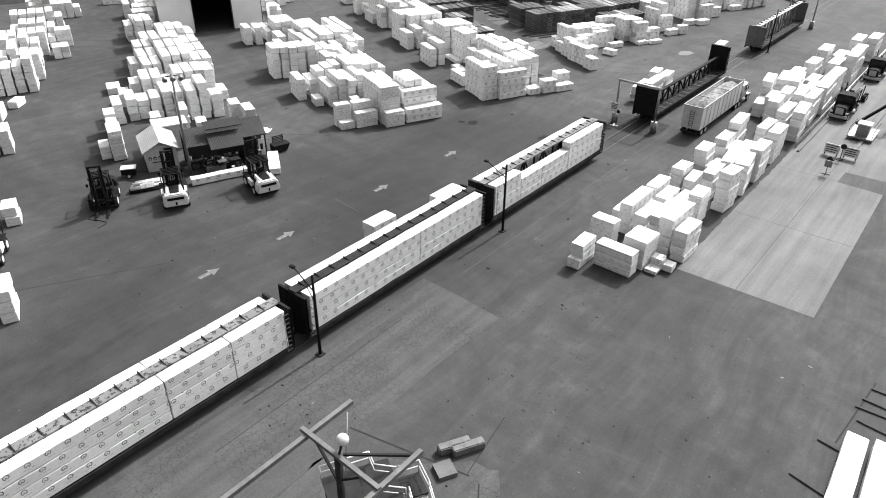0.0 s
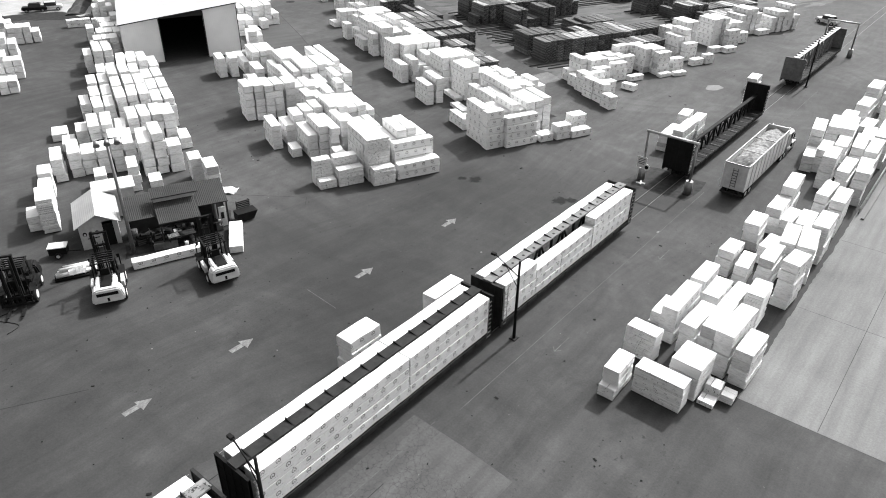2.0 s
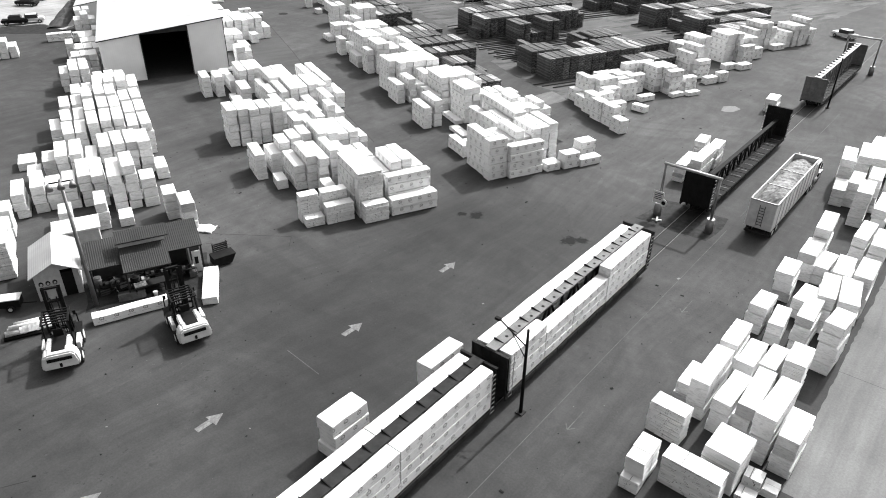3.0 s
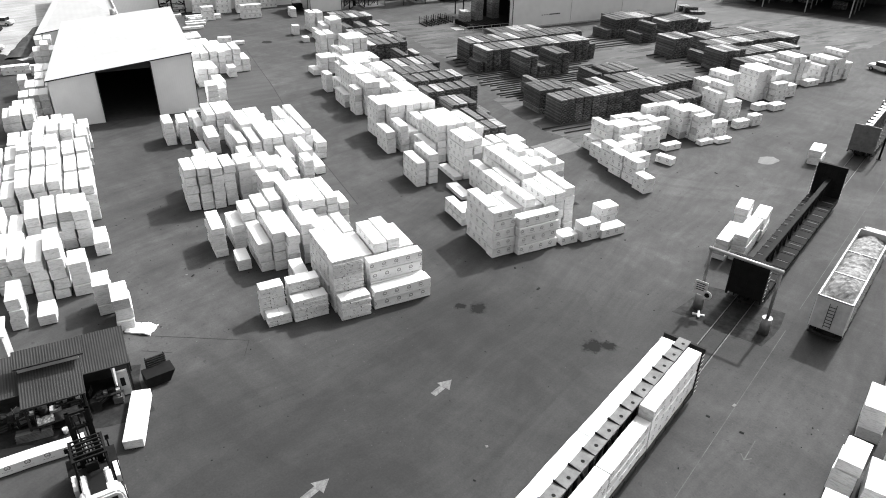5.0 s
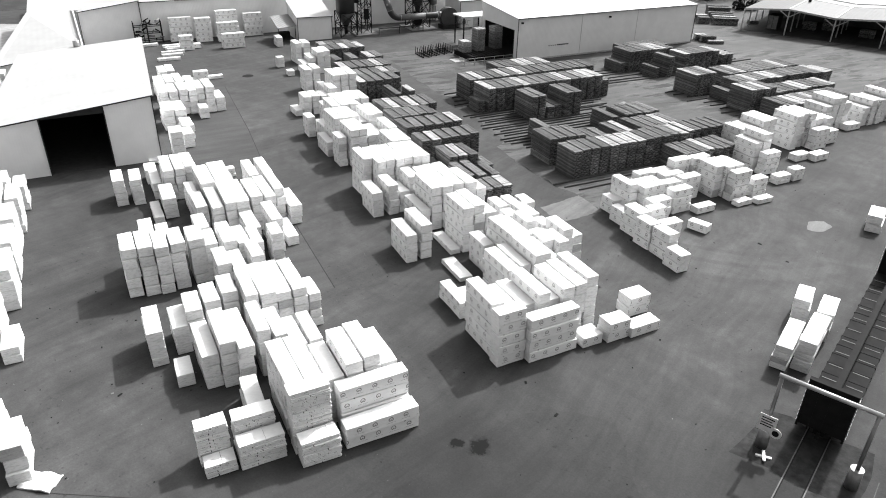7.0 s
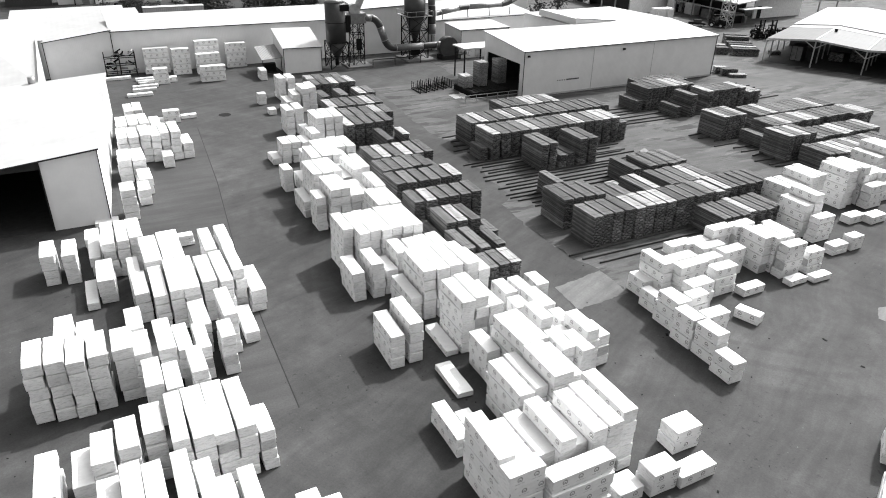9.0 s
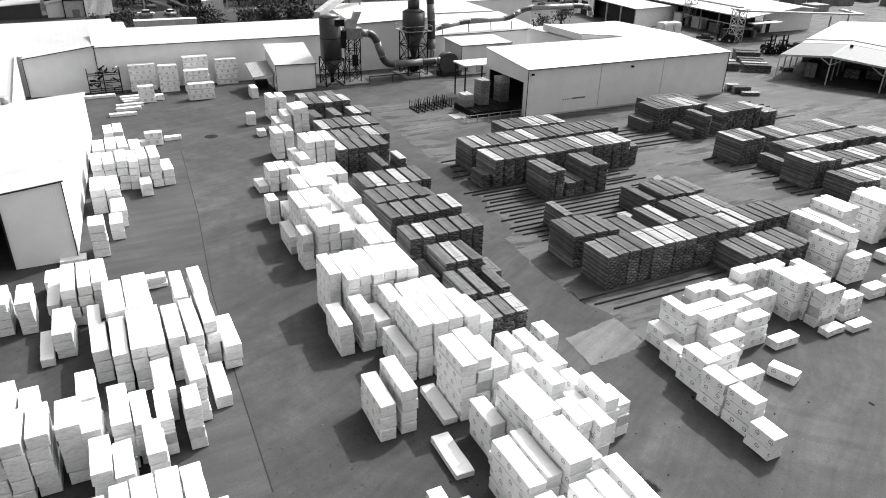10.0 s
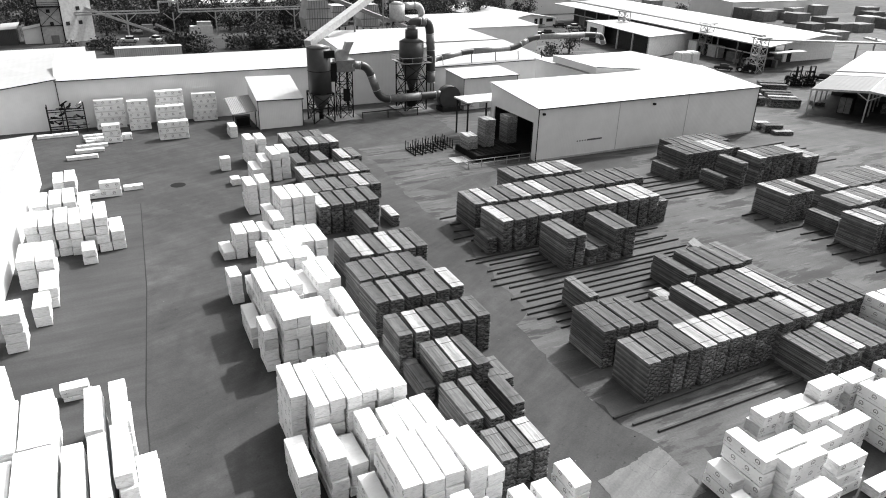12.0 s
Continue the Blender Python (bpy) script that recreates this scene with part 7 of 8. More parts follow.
tower = empty("duct_tower", "narrow braced tower carrying a grey fan head", "tower", m=yard(82.2, 197.4))
lattice(tower, -1.2, 1.2, -1.2, 1.2, 0, 8.6, 0.08, 4)
part("fan_box", box(-1.6, 1.7, -1.3, 1.3, 8.6, 10.6), "steel", tower)
part("fan_scroll", tube((-0.4, -0.6, 11.2), (-0.4, 0.7, 11.2), 1.2, 1.2, 22), "galv", tower)
bm = bmesh.new()
add_prism(bm, ((-0.2, 11.4), (0.8, 11.4), (1.9, 13.6), (0.6, 13.6)), -0.6, 0.6)
part("outlet_hood", bm, "galv", tower)
part("junction_box", box(-0.6, 0.6, -1.4, -1.25, 3.4, 5.6), "black", tower)
part("base_slab", box(-3.0, 2.4, -3.0, 1.8, 0, 0.3), "concrete", tower)


def swept(pts, r, n=18):
    """A round pipe through points, its rings turned half-way between the runs."""
    bm = bmesh.new()
    rings = []
    for i, p in enumerate(pts):
        d = (pts[min(i + 1, len(pts) - 1)] - pts[max(i - 1, 0)]).normalized()
        q = d.to_track_quat("Z", "Y").to_matrix()
        rings.append([bm.verts.new(p + q @ Vector((r * math.cos(k * 2 * math.pi / n), r * math.sin(k * 2 * math.pi / n), 0))) for k in range(n)])
    for a, b in zip(rings, rings[1:]):
        for k in range(n):
            bm.faces.new((a[k], a[(k + 1) % n], b[(k + 1) % n], b[k])).smooth = True
    bm.faces.new(rings[0][::-1])
    bm.faces.new(rings[-1])
    return bm


def duct(name, pts, r, label, mat="duct_grey", bend="duct_grey", every=4.0):
    """A round duct: straight runs, swept elbows, and narrow flanges where pieces meet."""
    d = empty(name, label, "duct", "", "", yard(0, 0))
    at = Vector(pts[0])
    for i in range(1, len(pts)):
        p = Vector(pts[i])
        if i < len(pts) - 1:
            b = Vector(pts[i + 1])
            ra, rb = min(r * 2.6, (at - p).length * 0.48), min(r * 2.6, (b - p).length * 0.48)
            s, e = p + (at - p).normalized() * ra, p + (b - p).normalized() * rb
        else:
            s = e = p
        way = (s - at).normalized()
        part("duct_piece", tube(at, s, r, r, 20), mat, d)
        k = max(1, round((s - at).length / every))
        for j in range(k + 1):
            q = at + (s - at) * j / k
            part("flange", tube(q - way * 0.05, q + way * 0.05, r * 1.06, r * 1.06, 20), "galv" if j in (0, k) else "steel", d)
        if s != e:
            part("elbow", swept([(1 - t) ** 2 * s + 2 * t * (1 - t) * p + t * t * e for t in [x / 9 for x in range(10)]], r, 20), bend, d)
        at = e
    return d


duct("main_duct", ((83.6, 196.8, 9.6), (86.4, 196.4, 9.4), (88.6, 196.0, 3.2), (98.5, 196.0, 3.2), (101.4, 196.2, 3.2)), 0.72, "grey round dust duct bending down from the fan tower", "duct_grey", "silo")
cyc = empty("cyclone", "dark cyclone with cone and walkway on legs", "cyclone", m=yard(96.4, 199.4))
part("barrel", tube((0, 0, 9.2), (0, 0, 12.8), 2.3, 2.3, 30), "silo", cyc)
part("shoulder", tube((0, 0, 12.8), (0, 0, 13.4), 2.3, 1.2, 30), "silo", cyc)
part("neck", tube((0, 0, 13.4), (0, 0, 15.0), 1.2, 1.2, 24), "silo", cyc)
part("cone", tube((0, 0, 3.6), (0, 0, 9.2), 0.4, 2.2, 28), "silo", cyc)
lattice(cyc, -2.2, 2.2, -2.2, 2.2, 0, 9.2, 0.1, 3)
part("walkway", box(-3.0, 3.0, -2.9, 2.9, 9.1, 9.2), "steel", cyc)
for s in (-1, 1):
    part("handrail", beam((-3.0, s * 2.9, 10.2), (3.0, s * 2.9, 10.2), 0.07), "galv", cyc)
    part("handrail", beam((s * 3.0, -2.9, 10.2), (s * 3.0, 2.9, 10.2), 0.07), "galv", cyc)
    for x in (-3.0, -1.0, 1.0, 3.0):
        part("rail_post", beam((x, s * 2.9, 9.2), (x, s * 2.9, 10.2), 0.05), "galv", cyc)
part("rotary_valve", box(-0.7, 0.7, -0.7, 0.7, 0.6, 3.6), "black", cyc)
part("base_slab", box(-3.4, 3.4, -4.4, 3.2, 0, 0.25), "concrete", cyc)
duct("cyclone_duct", ((96.4, 199.4, 14.9), (96.4, 199.4, 16.4), (99.9, 199.0, 16.2), (100.4, 199.0, 9.0), (100.4, 199.0, 5.0)), 0.8, "dark duct arching over the cyclone and down", "duct_grey", "silo")
fan = empty("blower", "large dark blower housing with motor and ladder rack", "blower", m=yard(102.8, 196.0))
part("housing", tube((0, -0.9, 2.6), (0, 0.9, 2.6), 2.2, 2.2, 26), "silo", fan)
part("pedestal", box(-1.9, 1.9, -1.4, 1.4, 0, 0.9), "dark", fan)
part("motor", tube((2.0, -1.2, 1.4), (4.0, -1.2, 1.4), 0.6, 0.6, 16), "steel", fan)
for k in range(4):
    part("rung", beam((1.7 + k * 0.75, -2.2, 1.5 - k * 0.22), (2.0 + k * 0.75, -2.2, 2.5 - k * 0.22), 0.1), "galv", fan)
for dz in (0, 1.0):
    part("stringer", beam((1.6 + dz * 0.3, -2.2, 1.5 + dz), (4.6 + dz * 0.3, -2.2, 0.7 + dz), 0.12), "galv", fan)
part("pipe_loop", tube((3.0, -0.6, 3.2), (5.4, -0.6, 3.4), 0.1), "galv", fan)
duct("roof_duct", ((101.2, 201.0, 8.4), (104.0, 205.0, 8.2), (112.0, 206.6, 9.0), (124.0, 206.8, 9.2), (128.4, 206.8, 11.2), (143.5, 207.0, 11.2), (147.0, 206.8, 10.8), (147.6, 206.6, 9.0)), 0.6, "grey round duct running over the roofs", "steel", "silo")
for u in (106.5, 113.2, 119.0, 124.6, 130.6):
    thing("duct_prop", beam((u, 204.9, 0), (u, 206.4, 8.6), 0.14), "dark", "slender dark prop under the roof duct", "prop", "props under the roof duct", m=yard(0, 0))
thing("guard_pipe", beam((84.5, 194.6, 1.4), (96.0, 194.8, 1.4), 0.16), "dark", "dark pipe running along the collector", "pipe", m=yard(0, 0))
for u in (84.6, 89.6, 95.6):
    thing("pipe_stand", beam((u, 194.6, 0), (u, 194.6, 1.4), 0.12), "dark", "short dark stand under a pipe", "stand", "stands under the pipe", m=yard(0, 0))

# ---- loading bay of the finishing hall ----
bay = empty("bay_canopy", "flat white canopy on posts beside the open bay", "canopy", m=yard(0, 0))
part("roof", box(96.4, 107.4, 176.4, 181.4, 6.0, 6.25), "white", bay)
for u, v in ((96.7, 176.8), (100.2, 176.8), (96.85, 181.0), (103.6, 176.8)):
    part("post", beam((u, v, 0), (u, v, 6.0), 0.22), "dark", bay)
dock = empty("dock", "low dark roller dock with a pale guard rail", "dock", m=yard(0, 0))
part("deck", box(92.0, 100.0, 165.0, 172.0, 0, 0.9), "black", dock)
for k in range(9):
    part("roller", tube((92.2 + k * 0.9, 165.2, 0.98), (92.2 + k * 0.9, 171.8, 0.98), 0.09, n=8), "dark", dock)
for z in (0.6, 1.2):
    part("guard_rail", beam((89.4, 162.6, z), (100.2, 162.6, z), 0.09), "galv", dock)
    part("guard_rail", beam((89.4, 162.6, z), (89.4, 165.0, z), 0.09), "galv", dock)
for u in (89.4, 91.6, 93.8, 96.0, 98.2, 100.2):
    part("rail_post", beam((u, 162.6, 0), (u, 162.6, 1.2), 0.09), "galv", dock)
for u, v, n, w in ((92.0, 168.2, 2, 2.0), (95.2, 168.4, 4, 2.0), (99.6, 168.9, 4, 2.0)):
    stack_at(yard(u + w / 2, v + 1.2, 0.95 if w < 9 else 0), 2.4, n, w, 1.1, "fresh", "fresh packs on the dock")
G = "steel stake racks"
for k in range(4):
    r = empty("stake_rack", "black steel rack with upright stakes", "rack", G, m=yard(84.6 + k * 2.0, 173.0 + 0.5 * k, 0, 0))
    for s in (0, 1.2):
        part("bearer", box(s - 0.08, s + 0.08, -2.0, 2.0, 0.05, 0.2), "black", r)
    for y in (-1.9, -1.0, 0.0, 1.0, 1.9):
        part("stake", beam((0, y, 0.2), (0, y, 1.5), 0.1), "black", r)
        part("cross_bar", box(0, 1.2, y - 0.05, y + 0.05, 0.2, 0.3), "black", r)
        part("stake", beam((1.2, y, 0.2), (1.2, y, 1.5), 0.1), "black", r)
thing("steel_plate", box(89.0, 92.5, 165.6, 168.4, 0.0, 0.03), "galv", "pale steel plate lying on the yard", "plate", m=yard(0, 0))

# ---- along the far hall ----
junk = empty("pipe_rack", "tall rack crammed with dark scrap and hoses", "rack", m=yard(34.0, 204.0))
for u in (0, 2.6, 5.4):
    for v in (0, 1.6):
        part("post", beam((u, v, 0), (u, v, 4.6), 0.16), "dark", junk)
for z in (0.8, 2.2, 3.6):
    for v in (0, 1.6):
        part("shelf_bar", beam((0, v, z), (5.4, v, z), 0.14), "dark", junk)
rngs = random.Random(3)
for k in range(26):
    a = Vector((rngs.uniform(0, 5.2), rngs.uniform(-0.2, 1.6), rngs.choice((0.9, 2.3, 3.7)) + rngs.uniform(0, 0.8)))
    b = a + Vector((rngs.uniform(-1.2, 1.2), rngs.uniform(-0.6, 0.6), rngs.uniform(-0.5, 0.7)))
    part("scrap", tube(a, b, rngs.uniform(0.08, 0.22), n=7), rngs.choice(("black", "steel", "dark", "galv")), junk)
for k, (u, v, n) in enumerate(((38.6, 199.6, 5.2), (38.8, 197.6, 4.6), (39.0, 196.0, 4.6), (37.6, 193.8, 4.4), (37.4, 191.4, 4.0), (36.2, 188.2, 4.2), (32.0, 202.0, 6.0))):
    thing("pale_roll", wrapped_mesh(n, 0.9, 0.5, 40 + k), "", "low pale wrapped roll lying near the far hall", "roll", "rolls near the far hall", m=yard(u + n / 2, v, 0.05, 2))
thing("drain_stain", tube((49.5, 171.3, 0.0), (49.5, 171.3, 0.012), 1.0, 1.0, 18), "black", "dark round stain around a yard drain", "stain", "", "structure", yard(0, 0))
gen = empty("generator", "dark generator under the lean-to", "generator", m=yard(62.6, 197.2))
part("body", box(0, 2.2, 0, 1.4, 0.3, 1.7), "black", gen)
part("skid_frame", box(-0.1, 2.3, -0.1, 1.5, 0.0, 0.3), "dark", gen)
thing("roof_vent", tube((23.0, 177.4, 6.1), (23.0, 177.4, 7.2), 0.5, 0.5, 14), "galv", "round metal vent on the shed roof", "vent", m=yard(0, 0))


# ---- beyond the halls ----
def tree_mesh(seed, h, spread):
    """A tapered trunk with limbs and a crown of many small leaf clumps."""
    rng = random.Random(seed)
    trunk, crown = bmesh.new(), bmesh.new()
    add_tube(trunk, (0, 0, 0), (0, 0, h * 0.55), 0.05 * h, 0.025 * h, 8)
    tips = []
    for k in range(13):
        a = rng.uniform(0, 6.28)
        z = h * rng.uniform(0.15, 0.5)
        tip = Vector((math.cos(a) * spread * rng.uniform(0.4, 0.95), math.sin(a) * spread * rng.uniform(0.4, 0.95), h * rng.uniform(0.22, 0.95)))
        add_tube(trunk, (0, 0, z), tip, 0.018 * h, 0.006 * h, 6)
        tips.append(tip)
    tips.append(Vector((0, 0, h * 0.95)))
    for k in range(700):
        c = rng.choice(tips) + Vector((rng.gauss(0, 0.3), rng.gauss(0, 0.3), rng.gauss(0, 0.22))) * spread
        s = rng.uniform(0.10, 0.26) * spread * 0.5
        n = Vector((rng.uniform(-1, 1), rng.uniform(-1, 1), rng.uniform(-1, 1))).normalized()
        t = n.orthogonal().normalized() * s
        b = n.cross(t)
        vs = [crown.verts.new(c + q) for q in (t, b * 0.8, -t, -b * 0.7 + n * s * 0.6)]
        crown.faces.new(vs[:3])
        crown.faces.new((vs[0], vs[2], vs[3]))
    return mesh_of("trunk", trunk, "bark"), mesh_of("crown", crown, "leaf")


TREES = [tree_mesh(31, 9, 3.6), tree_mesh(32, 7, 3.2), tree_mesh(33, 11, 4.2)]
BUSH = tree_mesh(34, 2.6, 2.6)


def tree(u, v, kind, s, low=False):
    t = empty("bush" if low else "tree", "dark low bush on rough ground" if low else "dark leafy tree beyond the halls", "bush" if low else "tree", "bushes" if low else "trees beyond the halls", m=yard(u, v, 0, u * 37 % 360) @ Matrix.Scale(s, 4))
    a, b = BUSH if low else TREES[kind]
    part("trunk", a, "", t)
    part("crown", b, "", t)


rngs = random.Random(77)
sheet("verge", yards([(-60, 256), (98, 256), (160, 262), (160, 300), (-60, 302)]), 0.02, "dirt", "rough dirt and gravel strip beyond the halls", "ground")
sheet("far_road", yards([(-60, 302), (150, 300), (150, 312), (-60, 318)]), 0.024, "gravel", "pale gravel road beyond the rough strip", "road")
for k in range(16):
    tree(62 + rngs.uniform(0, 40), 276 + rngs.uniform(-3, 8), 0, rngs.uniform(0.7, 1.5), True)
for k in range(12):
    tree(26 + rngs.uniform(0, 44), 284 + rngs.uniform(-3, 8), 0, rngs.uniform(0.5, 1.1), True)
for k in range(46):
    tree(-60 + k * 6.5 + rngs.uniform(-2, 2), 352 + rngs.uniform(-8, 26), k % 3, rngs.uniform(0.9, 1.6))
for k in range(90):
    tree(-20 + k * 2.6 + rngs.uniform(-2, 2), 322 + rngs.uniform(-4, 22), k % 3, rngs.uniform(0.6, 1.0))
for k in range(26):
    tree(48 + k * 4.2 + rngs.uniform(-2, 2), 318 + rngs.uniform(-4, 10), k % 3, rngs.uniform(0.7, 1.1))
for u, v in ((86, 286), (90, 290), (108, 320), (120, 318), (166, 244), (240, 285), (252, 292), (262, 300), (146, 226), (151, 270)):
    tree(u, v, 1, rngs.uniform(0.6, 1.0))

mill = empty("mill_tower", "tall pale mill building with dark window squares", "building", m=yard(0, 0))
part("tower_block", box(31.3, 36.8, 304.0, 313.0, 0, 24), "pale", mill)
bm = bmesh.new()
foot = ((36.8, 303.6), (44.5, 308.8), (39.6, 316.0), (36.8, 314.1))
lo, hi = [bm.verts.new((x, y, 0)) for x, y in foot], [bm.verts.new((x, y, 26)) for x, y in foot]
bm.faces.new(lo[::-1])
bm.faces.new(hi)
for k in range(4):
    bm.faces.new((lo[k], lo[(k + 1) % 4], hi[(k + 1) % 4], hi[k]))
part("tower_block", bm, "pale", mill)
for u, z in ((33.2, 8.2), (33.6, 4.9)):
    part("window", box(u, u + 0.9, 303.9, 304.0, z, z + 0.9), "dark", mill)
for q, z in ((0.1, 5.2), (0.52, 5.2), (0.5, 9.0)):
    a = Vector((36.8 + 7.7 * q, 303.6 + 5.2 * q - 0.05, z))
    part("window", beam(a, a + Vector((0.9, 0.61, 0)), 0.1, 1.0), "dark", mill)
for u in (31.2, 36.6):
    part("frame_column", beam((u, 303.7, 0), (u, 303.7, 13), 0.22), "black", mill)
for z in (4.8, 9.7):
    part("frame_beam", beam((31.2, 303.7, z), (36.6, 303.7, z), 0.2), "black", mill)
part("cross_brace", beam((31.2, 303.7, 4.8), (36.6, 303.7, 9.7), 0.12), "black", mill)
part("cross_brace", beam((36.6, 303.7, 4.8), (31.2, 303.7, 9.7), 0.12), "black", mill)
part("platform", box(30.2, 36.9, 302.4, 304.0, 9.8, 10.0), "black", mill)
for z in (10.5, 11.0):
    part("platform_rail", beam((30.2, 302.5, z), (36.9, 302.5, z), 0.1), "black", mill)
part("door", box(33.2, 35.2, 303.9, 304.0, 0, 2.2), "steel", mill)
hall("mill_hut", 26.6, 31.0, 305.0, 311.0, (3.6, 4.6, 4.6, 3.6), "small pale hut beside the mill tower", trim=False)
hall("dark_barn", 13.0, 25.0, 304.6, 318.0, (3.4, 4.2, 4.2, 3.4), "low dark-walled barn with a pale roof", wall="dark_wall", trim=False)

rackp = empty("pipe_bridge", "long overhead pipe bridge on braced posts", "pipe bridge", m=yard(0, 0))
for dz in (0.0, 0.7):
    part("pipe", beam((40.0, 306.0, 7.2 + dz), (62.5, 306.6, 7.2 + dz), 0.35), "galv", rackp)
    part("pipe", beam((68.0, 306.8, 7.2 + dz), (106, 307.4, 7.2 + dz), 0.35), "galv", rackp)
for u in (62.5, 68.0):
    part("riser", beam((u, 306.7, 7.2), (u, 306.7, 10.2), 0.4), "galv", rackp)
part("pipe", beam((62.4, 306.7, 10.2), (68.1, 306.7, 10.2), 0.45), "galv", rackp)
for u in (53.5, 66.3, 78.6, 91.0, 103.0):
    part("post", beam((u, 306.8, 0), (u, 306.8, 7.1), 0.35), "galv", rackp)
    for s in (-1, 1):
        part("knee_brace", beam((u, 306.8, 4.8), (u + s * 2.6, 306.8, 7.0), 0.2), "galv", rackp)
chute = empty("sawdust_conveyor", "inclined pale conveyor descending to the ground", "conveyor", m=yard(0, 0))
part("trough", beam((38.2, 307.4, 10.8), (61.8, 310.4, 0.9), 0.8, 0.7), "galv", chute)
part("trough", beam((61.4, 311.8, 3.4), (66.8, 311.8, 0.5), 0.7, 0.6), "galv", chute)
part("feeder", box(57.6, 60.6, 310.9, 312.6, 0, 3.4), "steel", chute)
part("prop", beam((53.4, 309.2, 0), (53.4, 309.2, 4.2), 0.25), "steel", chute)
belt = empty("roof_conveyor", "long inclined conveyor rising over the roofs", "conveyor", m=yard(0, 0))
part("trough", beam((84.0, 226.0, 9.0), (122.0, 262.0, 21.0), 1.6, 1.5), "galv", belt)
part("trough", beam((98.0, 268.0, 16.0), (121.0, 254.0, 7.0), 1.2, 1.0), "steel", belt)
for u, v, z in ((100, 241, 13.6), (112, 252.6, 17.4), (121, 261, 20)):
    part("prop", beam((u, v, 0), (u, v, z), 0.35), "steel", belt)
bins = empty("chip_bins", "ribbed pale chip bins behind the hall", "bin", m=yard(0, 0))
for u0, u1, v0, zt in ((101.2, 109.6, 288.0, 11.6), (111.6, 117.6, 296.0, 9.0), (120.2, 127.0, 292.0, 9.6)):
    w = u1 - u0
    bm = bmesh.new()
    add_prism(bm, ((u0 + w * 0.1, 2.6), (u1 - w * 0.1, 2.6), (u1, zt * 0.55), (u1 - w * 0.16, zt), (u0 + w * 0.16, zt), (u0, zt * 0.55)), v0, v0 + 7)
    part("bin_body", bm, "ribbed_pale_x", bins)
    for u in (u0 + 1, u1 - 1):
        for dv in (0.5, 6.5):
            part("leg", beam((u, v0 + dv, 0), (u, v0 + dv, 2.7), 0.35), "dark", bins)
    for z, d in ((2.9, 0.09), (zt * 0.54, 0.0), (zt * 0.78, 0.08), (zt - 0.2, 0.15)):
        part("rib", box(u0 + w * d - 0.1, u1 - w * d + 0.1, v0 - 0.12, v0 - 0.02, z, z + 0.22), "girder", bins)
    for k in range(8):
        u = u0 + w * (0.17 + 0.66 * k / 7)
        part("stiffener", beam((u, v0 - 0.06, 2.9), (u, v0 - 0.06, zt - 0.2), 0.14, 0.1), "steel", bins)
far_cyc = empty("far_cyclone", "pale cyclone and bent duct behind the roofs", "cyclone", m=yard(118.2, 258.0))
part("barrel", tube((0, 0, 8.8), (0, 0, 13.2), 2.1, 2.1, 22), "pale", far_cyc)
part("cap", tube((0, 0, 13.2), (0, 0, 13.9), 2.1, 0.8, 22), "pale", far_cyc)
part("cone", tube((0, 0, 4.2), (0, 0, 8.8), 0.5, 2.1, 22), "pale", far_cyc)
lattice(far_cyc, -2.1, 2.1, -2.1, 2.1, 0, 8.8, 0.1, 2)
duct("far_duct", ((119.6, 258.0, 12.6), (125.4, 258.0, 12.8), (125.6, 258.0, 5.0)), 0.95, "pale thick duct bending down behind the roofs", "galv", "pale")

box_car = empty("corrugated_container", "pale corrugated container lying behind the hall", "container", m=yard(0, 0))
part("body", box(47.6, 63.6, 271.8, 274.8, 0.1, 2.7), "ribbed_pale_x", box_car)
part("roof_edge", box(47.5, 63.7, 271.7, 274.9, 2.7, 2.8), "pale", box_car)
trl = empty("white_trailer", "white box trailer parked by the pipe bridge", "trailer", m=yard(0, 0))
part("body", box(70.4, 76.8, 303.4, 306.0, 0.8, 3.4), "white", trl)
part("roof_unit", box(72.6, 76.6, 303.8, 305.6, 3.4, 4.6), "pale", trl)
for u in (73.0, 74.2):
    w = tyre(trl, u, 303.5, 0.45, 0.3)
    w.rotation_euler = (0, 0, radians(90))


def parked(u, v, turn, body, label):
    """A parked car or pick-up, simple but with cabin, glass and wheels."""
    c = empty("parked_car", label, "car", "parked vehicles beyond the halls", m=yard(u, v, 0.03, turn))
    bm = box(-0.95, 0.95, -2.4, 2.4, 0.4, 1.05)
    bmesh.ops.bevel(bm, geom=list(bm.edges), offset=0.15, segments=2, affect="EDGES")
    part("body", bm, body, c)
    bm = bmesh.new()
    add_prism(bm, ((-0.85, 1.0), (0.85, 1.0), (0.7, 1.65), (-0.7, 1.65)), -1.3, 1.0)
    part("cabin", bm, "glass", c)
    part("roof", box(-0.7, 0.7, -1.1, 0.8, 1.63, 1.72), body, c)
    for x in (-0.88, 0.88):
        for y in (-1.5, 1.5):
            tyre(c, x, y, 0.36, 0.24, "galv")


